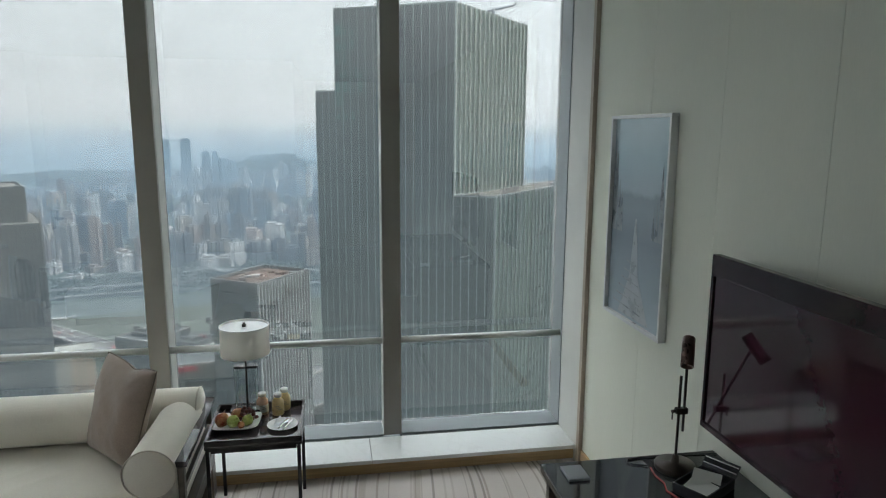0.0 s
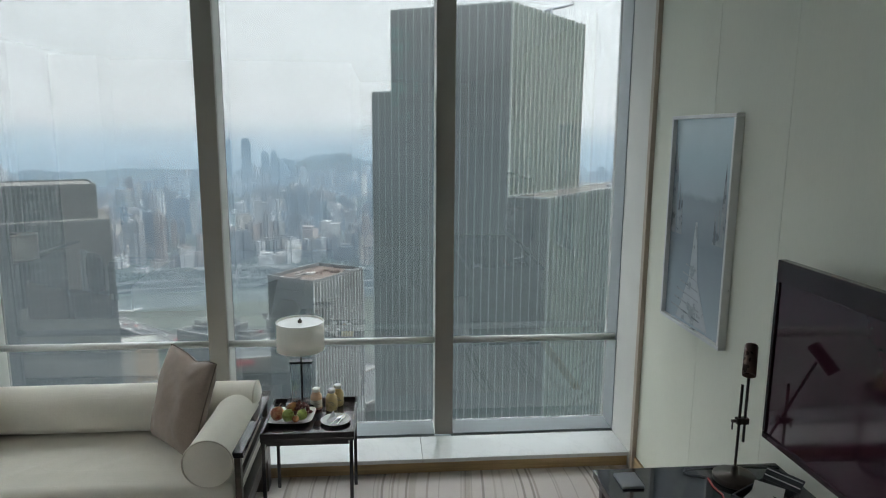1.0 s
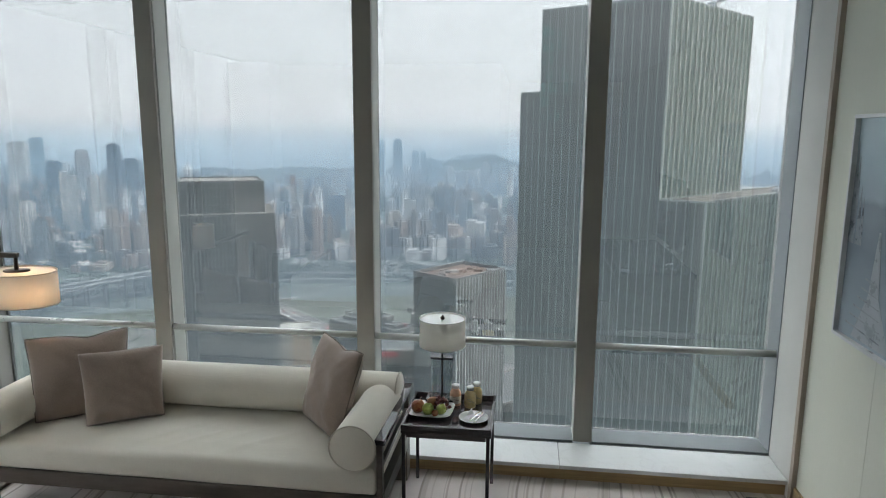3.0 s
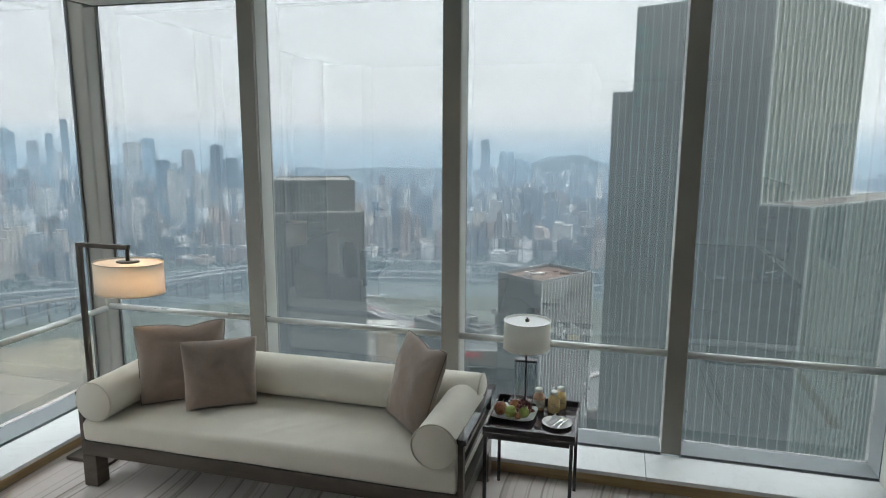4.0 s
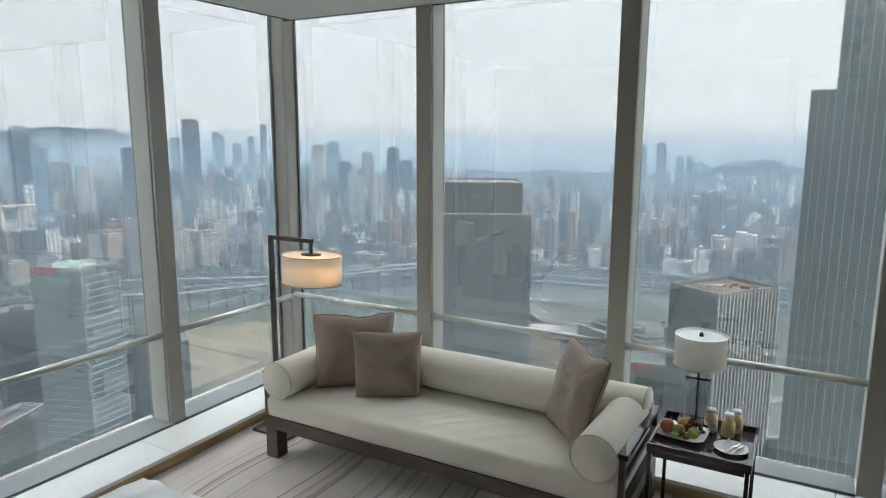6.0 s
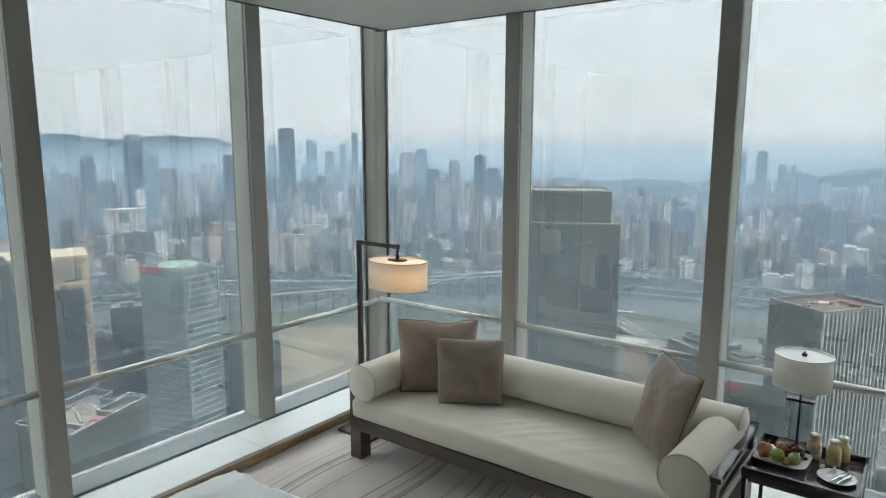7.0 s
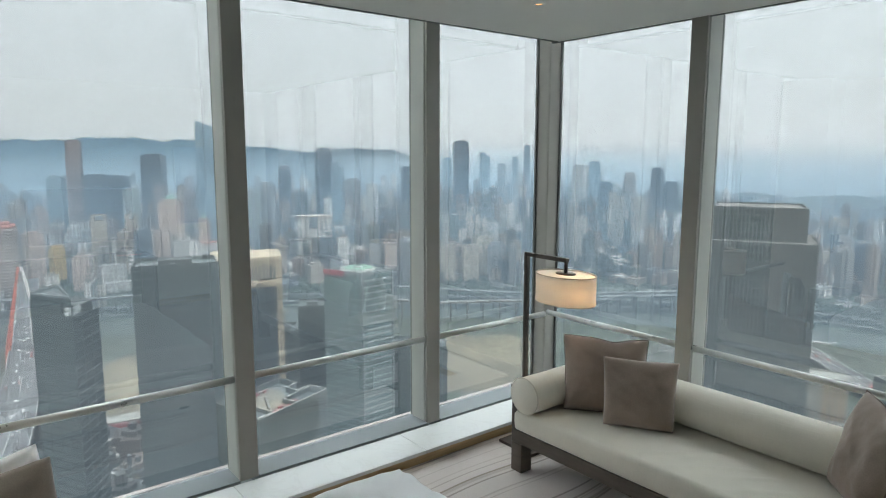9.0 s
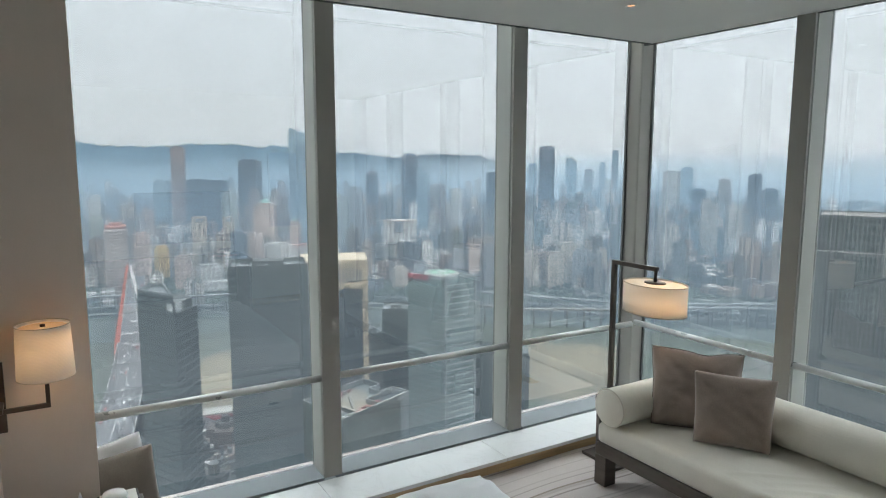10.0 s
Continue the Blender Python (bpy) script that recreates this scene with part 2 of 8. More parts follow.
def facade_material(name, palette, glass, floor_h=3.4, bay=3.6, rough=0.5, fill=0.55, gloss=0.25, roof=0.5, depth=0.8):
    """Outer walls of distant houses: window bays, ribbon windows or single windows, tone by house."""
    m, n, l = tree(name)
    co = n.new("ShaderNodeTexCoord")
    geo = n.new("ShaderNodeNewGeometry")
    sep = n.new("ShaderNodeSeparateXYZ")
    l.new(co.outputs["Object"], sep.inputs[0])
    nsep = n.new("ShaderNodeSeparateXYZ")
    l.new(geo.outputs["Normal"], nsep.inputs[0])

    def math2(op, a, b=None):
        k = n.new("ShaderNodeMath")
        k.operation = op
        for i, v in enumerate((a, b)):
            if v is None:
                continue
            if hasattr(v, "is_linked"):
                l.new(v, k.inputs[i])
            else:
                k.inputs[i].default_value = v
        return k.outputs[0]

    def either(test, a, b):
        k = n.new("ShaderNodeMix")
        l.new(test, k.inputs[0])
        l.new(b, k.inputs[2])
        l.new(a, k.inputs[3])
        return k.outputs[0]

    chance = geo.outputs["Random Per Island"]
    style = math2("FRACT", math2("MULTIPLY", chance, 37.7))
    pitch = math2("ADD", 0.75, math2("MULTIPLY", math2("FRACT", math2("MULTIPLY", chance, 91.3)), 0.7))
    along = math2("ADD", math2("MULTIPLY", sep.outputs["X"], nsep.outputs["Y"]), math2("MULTIPLY", math2("MULTIPLY", sep.outputs["Y"], nsep.outputs["X"]), -1.0))
    row = math2("LESS_THAN", math2("FRACT", math2("DIVIDE", math2("ADD", sep.outputs["Z"], 400.0), math2("MULTIPLY", pitch, floor_h))), fill)
    column = math2("LESS_THAN", math2("FRACT", math2("DIVIDE", math2("ADD", along, 9000.0), math2("MULTIPLY", pitch, bay))), fill + 0.08)
    upright = math2("LESS_THAN", math2("ABSOLUTE", nsep.outputs["Z"]), 0.5)
    bays = math2("MULTIPLY", column, math2("ADD", math2("MULTIPLY", row, 0.55), 0.35))
    ribbons = math2("MULTIPLY", row, math2("ADD", math2("MULTIPLY", column, 0.3), 0.55))
    single = math2("MULTIPLY", row, column)
    kind = either(math2("LESS_THAN", style, 0.3), bays, either(math2("LESS_THAN", style, 0.6), ribbons, single))
    win = math2("MULTIPLY", math2("MULTIPLY", kind, upright), depth)
    # upward faces: grey roofs, their colour also darkened to offset the full sky light
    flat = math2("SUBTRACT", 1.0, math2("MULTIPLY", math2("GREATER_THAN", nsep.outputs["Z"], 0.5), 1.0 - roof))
    tone = ramp(n, [(i / len(palette), c) for i, c in enumerate(palette)], smooth=False)
    l.new(chance, tone.inputs[0])
    mx = n.new("ShaderNodeMix")
    mx.data_type = "RGBA"
    mx.inputs["B"].default_value = (*glass, 1)
    l.new(win, mx.inputs["Factor"])
    l.new(tone.outputs[0], mx.inputs["A"])
    dirt = node(n, "ShaderNodeTexNoise", Scale=0.03, Detail=4.0)
    l.new(co.outputs["Object"], dirt.inputs["Vector"])
    dr = ramp(n, [(0.3, (0.75, 0.75, 0.75)), (0.7, (1, 1, 1))])
    l.new(dirt.outputs["Fac"], dr.inputs[0])
    m2 = n.new("ShaderNodeMix")
    m2.data_type, m2.blend_type = "RGBA", "MULTIPLY"
    m2.inputs["Factor"].default_value = 1.0
    l.new(mx.outputs["Result"], m2.inputs["A"])
    l.new(dr.outputs[0], m2.inputs["B"])
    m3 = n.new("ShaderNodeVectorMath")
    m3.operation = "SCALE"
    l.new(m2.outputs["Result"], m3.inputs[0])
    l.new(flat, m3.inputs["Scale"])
    b = n.new("ShaderNodeBsdfPrincipled")
    l.new(m3.outputs[0], b.inputs["Base Color"])
    l.new(math2("SUBTRACT", rough + 0.2, math2("MULTIPLY", win, gloss)), b.inputs["Roughness"])
    out = n.new("ShaderNodeOutputMaterial")
    l.new(b.outputs[0], out.inputs[0])
    return m


def curtain_material(name, color, floor_h, rough=0.12, dark=0.55, var=0.25, ior=1.55, edge=0.16):
    """Curtain-wall glass: storey bands, panes that differ a little, faint ripple."""
    m, n, l = tree(name)
    co = n.new("ShaderNodeTexCoord")
    sep = n.new("ShaderNodeSeparateXYZ")
    l.new(co.outputs["Object"], sep.inputs[0])
    zz = n.new("ShaderNodeMath")
    zz.operation, zz.inputs[1].default_value = "DIVIDE", floor_h
    l.new(sep.outputs["Z"], zz.inputs[0])
    fr = n.new("ShaderNodeMath")
    fr.operation = "FRACT"
    add = n.new("ShaderNodeMath")
    add.operation, add.inputs[1].default_value = "ADD", 100.0
    l.new(zz.outputs[0], add.inputs[0])
    l.new(add.outputs[0], fr.inputs[0])
    band = ramp(n, [(0.0, mul(color, dark)), (edge, mul(color, dark)), (edge * 1.2, color), (0.97, mul(color, 1.1)), (1.0, mul(color, dark))])
    l.new(fr.outputs[0], band.inputs[0])
    vor = node(n, "ShaderNodeTexVoronoi", Scale=0.22, Randomness=0.35)
    l.new(co.outputs["Object"], vor.inputs["Vector"])
    vr = ramp(n, [(0.0, (1 - var,) * 3), (1.0, (1, 1, 1))])
    l.new(vor.outputs["Color"], vr.inputs[0])
    mx = n.new("ShaderNodeMix")
    mx.data_type, mx.blend_type = "RGBA", "MULTIPLY"
    mx.inputs["Factor"].default_value = 1.0
    l.new(band.outputs[0], mx.inputs["A"])
    l.new(vr.outputs[0], mx.inputs["B"])
    b = node(n, "ShaderNodeBsdfPrincipled", Roughness=rough, IOR=ior)
    l.new(mx.outputs["Result"], b.inputs["Base Color"])
    rip = node(n, "ShaderNodeTexNoise", Scale=0.35, Detail=2.0)
    l.new(co.outputs["Object"], rip.inputs["Vector"])
    bp = node(n, "ShaderNodeBump", Strength=0.06, Distance=0.05)
    l.new(rip.outputs["Fac"], bp.inputs["Height"])
    l.new(bp.outputs[0], b.inputs["Normal"])
    out = n.new("ShaderNodeOutputMaterial")
    l.new(b.outputs[0], out.inputs[0])
    return m


def ground_material():
    """Streets, roofs and tree cover far below, as patches at two scales."""
    m, n, l = tree("city_ground")
    co = n.new("ShaderNodeTexCoord")
    patch = node(n, "ShaderNodeTexNoise", Scale=0.006, Detail=6.0, Roughness=0.65)
    block = node(n, "ShaderNodeTexVoronoi", Scale=0.03)
    for t in (patch, block):
        l.new(co.outputs["Object"], t.inputs["Vector"])
    r = ramp(n, [(0.4, (0.026, 0.040, 0.026)), (0.54, (0.04, 0.052, 0.038)), (0.6, (0.085, 0.085, 0.08)), (0.72, (0.13, 0.125, 0.12))])
    l.new(patch.outputs["Fac"], r.inputs[0])
    r2 = ramp(n, [(0.0, (0.6, 0.6, 0.6)), (1.0, (1.15, 1.15, 1.15))])
    l.new(block.outputs["Color"], r2.inputs[0])
    high = n.new("ShaderNodeSeparateXYZ")
    l.new(co.outputs["Object"], high.inputs[0])
    wood = node(n, "ShaderNodeMapRange", **{"From Min": -196.0, "From Max": -165.0})
    l.new(high.outputs["Z"], wood.inputs[0])
    mw = n.new("ShaderNodeMix")
    mw.data_type = "RGBA"
    mw.inputs["B"].default_value = (0.028, 0.042, 0.034, 1)
    l.new(wood.outputs[0], mw.inputs["Factor"])
    l.new(r.outputs[0], mw.inputs["A"])
    mx = n.new("ShaderNodeMix")
    mx.data_type, mx.blend_type = "RGBA", "MULTIPLY"
    mx.inputs["Factor"].default_value = 1.0
    l.new(mw.outputs["Result"], mx.inputs["A"])
    l.new(r2.outputs[0], mx.inputs["B"])
    b = node(n, "ShaderNodeBsdfPrincipled", Roughness=0.95)
    l.new(mx.outputs["Result"], b.inputs["Base Color"])
    out = n.new("ShaderNodeOutputMaterial")
    l.new(b.outputs[0], out.inputs[0])
    return m


def haze_glow_material(name, color, amount, low, high, east=None, west=None, rest=0.0):
    """Imitated far-off mist: a see-through veil that glows by itself, thinner with height."""
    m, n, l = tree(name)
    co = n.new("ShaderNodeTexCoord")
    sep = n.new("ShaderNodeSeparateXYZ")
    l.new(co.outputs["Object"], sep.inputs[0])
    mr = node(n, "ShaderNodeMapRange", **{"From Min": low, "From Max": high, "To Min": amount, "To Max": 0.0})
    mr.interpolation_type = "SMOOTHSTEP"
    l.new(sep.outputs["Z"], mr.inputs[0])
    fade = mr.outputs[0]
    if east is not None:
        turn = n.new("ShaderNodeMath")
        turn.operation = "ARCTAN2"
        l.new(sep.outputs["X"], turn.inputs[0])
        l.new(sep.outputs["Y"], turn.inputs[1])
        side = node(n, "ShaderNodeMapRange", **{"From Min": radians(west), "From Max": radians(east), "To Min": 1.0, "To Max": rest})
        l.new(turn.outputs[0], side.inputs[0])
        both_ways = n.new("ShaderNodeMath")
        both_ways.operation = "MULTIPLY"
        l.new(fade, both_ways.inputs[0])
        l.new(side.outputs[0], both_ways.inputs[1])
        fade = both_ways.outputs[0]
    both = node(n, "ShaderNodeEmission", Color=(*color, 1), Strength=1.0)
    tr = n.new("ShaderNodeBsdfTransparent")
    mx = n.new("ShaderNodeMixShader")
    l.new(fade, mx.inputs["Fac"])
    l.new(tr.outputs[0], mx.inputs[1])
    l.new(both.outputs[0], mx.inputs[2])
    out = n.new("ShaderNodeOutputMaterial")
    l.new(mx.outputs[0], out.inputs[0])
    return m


M_wall = surface("pale_wallpaper", (0.765, 0.775, 0.675), 0.7, var=0.04, scale=1.5, fine=160, bump=0.1, stretch=(1, 1, 0.15))
M_brownwall = surface("warm_grey_wall", (0.70, 0.605, 0.53), 0.75, var=0.05, scale=2, fine=150, bump=0.1)
M_ceiling = surface("ceiling_paint", (0.78, 0.77, 0.75), 0.85, var=0.02, scale=1.2, fine=90, bump=0.05)
M_carpet = carpet_material()
M_marble = marble_material()
M_oak = surface("honey_oak", (0.48, 0.34, 0.18), 0.45, var=0.22, scale=5, fine=60, stretch=(0.4, 0.4, 12), bump=0.1)
M_oaktrim = surface("brown_oak_trim", (0.44, 0.36, 0.29), 0.5, var=0.15, scale=5, fine=60, stretch=(8, 8, 0.4), bump=0.1)
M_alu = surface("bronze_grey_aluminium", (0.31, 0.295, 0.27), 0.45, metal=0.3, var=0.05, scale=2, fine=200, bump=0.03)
# sides of the uprights: the daylight on them is put into a paler colour
M_web = surface("daylit_upright_side", (0.41, 0.415, 0.385), 0.5, metal=0.1, var=0.05, scale=2, fine=200, bump=0.03)
M_alulight = surface("pale_aluminium", (0.215, 0.235, 0.245), 0.75, metal=0.0, var=0.05, scale=2, fine=200, bump=0.03)
M_jamb = surface("warm_white_jamb", (0.63, 0.625, 0.595), 0.6, var=0.05, scale=2, fine=150, bump=0.05)
M_jambframe = surface("pale_blue_grey_frame", (0.30, 0.325, 0.335), 0.45, metal=0.1, var=0.05, scale=2, fine=200, bump=0.03)
M_gap = surface("black_gasket", (0.085, 0.088, 0.085), 0.6, var=0.1)
M_rail = surface("brushed_rail", (0.47, 0.475, 0.455), 0.33, metal=0.5, var=0.06, scale=6, fine=240, bump=0.03)
M_pane = pane_glass("window_glass", (0.2565, 0.2605, 0.2715), 0.062)
M_tint = tint_film("clear_outer_glass", (0.99, 0.995, 0.995))
M_cream = weave("cream_upholstery", (0.685, 0.645, 0.56), 0.05)
M_pipe = weave("cream_piping", (0.55, 0.50, 0.42), 0.05)
M_taupe = weave("taupe_cushion_cloth", (0.30, 0.237, 0.199), 0.14)
M_taupepipe = weave("taupe_piping", (0.17, 0.135, 0.11), 0.08)
M_wenge = surface("dark_wenge_wood", (0.085, 0.066, 0.053), 0.38, var=0.25, scale=6, fine=80, stretch=(1, 1, 6), bump=0.08)
M_lacquer = surface("black_lacquer", (0.033, 0.027, 0.029), 0.07, var=0.15, scale=4, fine=120, bump=0.01, coat=0.3, spread=0.03)
M_bronze = surface("dark_bronze", (0.095, 0.077, 0.066), 0.36, metal=0.7, var=0.15, scale=8, fine=160, bump=0.05)
M_shade = shade_cloth("cream_shade_cloth", (0.90, 0.86, 0.80), 0.42)
M_shadeoff = shade_cloth("ivory_shade_cloth", (0.97, 0.955, 0.915), 0.6)
M_umber = weave("umber_cushion_cloth", (0.235, 0.20, 0.165), 0.12)
M_disc = surface("white_acrylic_disc", (0.92, 0.92, 0.9), 0.14, var=0.02, bump=0.0, spec=0.8)
M_diffuser = shade_cloth("white_diffuser", (0.88, 0.86, 0.82), 0.5)
M_tandisc = shade_cloth("tan_disc", (0.62, 0.47, 0.33), 0.25)
M_acrylic = pane_glass("clear_acrylic", (0.93, 0.95, 0.95), 0.05)
M_porcelain = surface("white_porcelain", (0.93, 0.93, 0.92), 0.15, var=0.02, bump=0.01)
M_linen = weave("white_linen", (0.90, 0.90, 0.905), 0.03)
M_steel = surface("steel", (0.6, 0.6, 0.6), 0.2, metal=1.0, var=0.05, bump=0.02)
M_silver = surface("silver_frame", (0.74, 0.74, 0.73), 0.35, metal=0.35, var=0.06, scale=10, fine=200, bump=0.04)
M_tvframe = surface("dark_tv_bezel", (0.024, 0.009, 0.012), 0.16, var=0.1, bump=0.0, spec=0.35)
M_tvglass = surface("tv_screen", (0.040, 0.012, 0.020), 0.075, var=0.05, bump=0.0, spec=0.55, spread=0.0)
M_deskglass = surface("black_desk_glass", (0.040, 0.042, 0.046), 0.05, var=0.1, scale=4, fine=120, bump=0.0, spec=0.8, spread=0.0)
M_coppery = surface("coppery_bronze", (0.17, 0.105, 0.085), 0.32, metal=0.6, var=0.15, scale=8, fine=160, bump=0.04)
M_leather = surface("black_leather", (0.045, 0.046, 0.05), 0.5, var=0.2, scale=12, fine=220, bump=0.3)
M_paper = surface("paper", (0.75, 0.74, 0.70), 0.8, var=0.03, bump=0.02)
M_grey = surface("grey_paint", (0.35, 0.37, 0.4), 0.5, var=0.06)
M_red = surface("red_plastic", (0.5, 0.03, 0.03), 0.4, var=0.1)
M_apple = surface("red_apple", (0.55, 0.11, 0.07), 0.3, var=0.4, scale=30, other=(0.62, 0.32, 0.13))
M_green = surface("green_apple", (0.42, 0.48, 0.13), 0.3, var=0.25, scale=30)
M_grape = surface("dark_grape", (0.22, 0.07, 0.065), 0.35, var=0.4, scale=60)
M_juice = surface("peach_juice", (0.78, 0.52, 0.36), 0.3, var=0.12, scale=30)
M_juice2 = surface("mango_juice", (0.82, 0.64, 0.32), 0.3, var=0.12, scale=30)
M_cap = surface("white_cap", (0.8, 0.8, 0.78), 0.4, var=0.03)
M_bulb = glowing("warm_bulb", (1.0, 0.62, 0.3), 4.0)
M_spot = glowing("warm_downlight", (1.0, 0.5, 0.2), 0.3)


# ---- builders ----
def box(bm, x0, x1, y0, y1, z0, z1, bevel=0.0, seg=2):
    vs = [bm.verts.new(p) for p in ((x0, y0, z0), (x1, y0, z0), (x1, y1, z0), (x0, y1, z0), (x0, y0, z1), (x1, y0, z1), (x1, y1, z1), (x0, y1, z1))]
    fs = [bm.faces.new([vs[i] for i in f]) for f in ((3, 2, 1, 0), (4, 5, 6, 7), (0, 1, 5, 4), (1, 2, 6, 5), (2, 3, 7, 6), (3, 0, 4, 7))]
    if bevel:
        es = list({e for f in fs for e in f.edges})
        bmesh.ops.bevel(bm, geom=es, offset=bevel, segments=seg, affect="EDGES", profile=0.5)
    return vs


def ring(bm, c, u, v, ru, rv, n):
    return [bm.verts.new(c + u * (ru * math.cos(2 * math.pi * i / n)) + v * (rv * math.sin(2 * math.pi * i / n))) for i in range(n)]


def bridge(bm, a, b, smooth=True):
    n = len(a)
    for i in range(n):
        f = bm.faces.new((a[i], a[(i + 1) % n], b[(i + 1) % n], b[i]))
        f.smooth = smooth


def cyl(bm, p0, p1, r, n=16, r2=None, caps=True):
    p0, p1 = Vector(p0), Vector(p1)
    w = (p1 - p0).normalized()
    u = w.orthogonal().normalized()
    v = w.cross(u)
    a, b = ring(bm, p0, u, v, r, r, n), ring(bm, p1, u, v, r2 or r, r2 or r, n)
    bridge(bm, a, b)
    if caps:
        bm.faces.new(a[::-1]), bm.faces.new(b)


def lathe(bm, c, profile, n=24, sx=1.0, sy=1.0):
    """Turns (radius, height) pairs about the upright through c."""
    c = Vector(c)
    rows = [ring(bm, c + Vector((0, 0, h)), Vector((1, 0, 0)), Vector((0, 1, 0)), max(r, 1e-4) * sx, max(r, 1e-4) * sy, n) for r, h in profile]
    for a, b in zip(rows, rows[1:]):
        bridge(bm, a, b)
    return rows


def tube(bm, pts, r, n=8):
    pts = [Vector(p) for p in pts]
    rows = []
    for i, p in enumerate(pts):
        w = (pts[min(i + 1, len(pts) - 1)] - pts[max(i - 1, 0)]).normalized()
        u = w.cross(Vector((0.13, 0.21, 1.0))).normalized()
        rows.append(ring(bm, p, u, w.cross(u), r, r, n))
    for a, b in zip(rows, rows[1:]):
        bridge(bm, a, b)
    bm.faces.new(rows[0][::-1]), bm.faces.new(rows[-1])


def mesh_of(name, bm, material):
    bmesh.ops.recalc_face_normals(bm, faces=bm.faces[:])
    me = bpy.data.meshes.new(name)
    bm.to_mesh(me)
    bm.free()
    me.materials.append(material)
    return me


def part(name, bm, material, parent, label=""):
    """One mesh, in world places, under a thing or a part."""
    ob = new(name, mesh_of(name, bm, material))
    ob.parent = parent
    ob.matrix_parent_inverse = parent.matrix_basis.inverted() if parent.type == "EMPTY" else Matrix()
    return tagged(ob, label)


def thing(name, at, label, category, group="", kind=""):
    ob = new(name)
    ob.empty_display_size = 0.1
    ob.matrix_basis = Matrix.Translation(at)
    return tagged(ob, label, category, group, kind)


def solid(name, bm, material, label, category, group="", kind=""):
    return tagged(new(name, mesh_of(name, bm, material)), label, category, group, kind)


def slab(name, x0, x1, y0, y1, z0, z1, material, label, category, bevel=0.0):
    bm = bmesh.new()
    box(bm, x0, x1, y0, y1, z0, z1, bevel)
    return solid(name, bm, material, label, category, kind="structure")


def part_box(name, dims, material, parent, label="", bevel=0.0):
    bm = bmesh.new()
    box(bm, *dims, bevel)
    return part(name, bm, material, parent, label)


# ---- room shell ----
EAST, NORTH, WEST, TOP = 1.37, 3.575, -3.35, 2.8
HEAD = TOP + 0.22
slab("floor", -4.1, 2.2, -3.6, 4.3, -0.25, 0.0, M_carpet, "pale taupe carpet with thin wandering brown lines", "carpet")
slab("ceiling", -3.60, 2.2, -3.6, 3.87, TOP, TOP + 0.3, M_ceiling, "plain off-white painted ceiling", "ceiling")
wall_east = slab("wall_east", EAST + 0.012, 1.7, -3.6, 3.50, 0.0, TOP, M_wall, "pale grey-green papered wall with upright panel joints", "wall")
slab("wall_south_headboard", -3.9, -0.5, -0.42, -0.22, 0.0, TOP, M_brownwall, "warm grey wall behind the bed head", "wall")
slab("wall_west_solid", -3.9, -3.30, -0.22, 0.135, 0.0, TOP, M_brownwall, "warm grey-brown wall beside the window", "wall")
slab("wall_passage", -0.7, -0.5, -3.6, -0.42, 0.0, TOP, M_brownwall, "warm grey wall of the entrance passage", "wall")
slab("wall_passage_end", -0.5, 1.382, -3.6, -3.4, 0.0, TOP, M_brownwall, "warm grey end wall of the passage", "wall")
slab("trim_east_window", 1.345, 1.7, 3.50, 3.5365, 0.0, TOP, M_oaktrim, "slim brown oak strip between wall and window", "trim")
slab("trim_east_jamb", 1.345, 1.7, 3.538, 4.085, 0.0, HEAD, M_jamb, "warm white painted window jamb", "window jamb")
slab("slab_edge_north", -4.1, 2.2, 3.90, 4.3, HEAD, TOP + 0.3, M_alu, "dark metal window head", "window head")
slab("slab_edge_west", -4.1, -3.68, -0.42, 3.90, HEAD, TOP + 0.3, M_alu, "dark metal window head", "window head")
y = 3.50
for i in range(12):
    y1 = 2.86 - 0.57 * i
    bm = bmesh.new()
    box(bm, EAST, EAST + 0.012, y1 + 0.0006, y - 0.0006, 0.0, TOP - 0.004, 0.001, 1)
    part("panel", bm, M_wall, wall_east)
    y = y1
slab("baseboard_east", EAST - 0.012, EAST, 2.2, 3.50, 0.0, 0.09, M_oak, "low honey oak baseboard", "baseboard")

M_joint = surface("grey_sealant", (0.15, 0.155, 0.155), 0.7, var=0.1)

# windows: north bays along x, west bays along y
GY, GX = 4.03, -3.82


def mullion(parent, cx, along, front, glass):
    """Upright: a front cap, a dark joint and the deeper part to the glass."""
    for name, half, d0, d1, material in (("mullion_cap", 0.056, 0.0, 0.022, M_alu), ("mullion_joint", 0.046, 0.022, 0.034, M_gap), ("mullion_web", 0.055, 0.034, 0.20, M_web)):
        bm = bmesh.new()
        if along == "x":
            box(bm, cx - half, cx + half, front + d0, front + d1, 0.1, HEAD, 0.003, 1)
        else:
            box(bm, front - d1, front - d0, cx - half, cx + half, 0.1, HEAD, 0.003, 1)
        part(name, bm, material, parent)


def pane(bm, parent, inward):
    """Tinted glass that reflects on its room side."""
    ob = part("pane", bm, M_pane, parent)
    ob.data.materials.append(M_tint)
    for p in ob.data.polygons:
        p.material_index = 0 if p.normal.dot(inward) > 0.5 else 1
    ob.visible_shadow = False


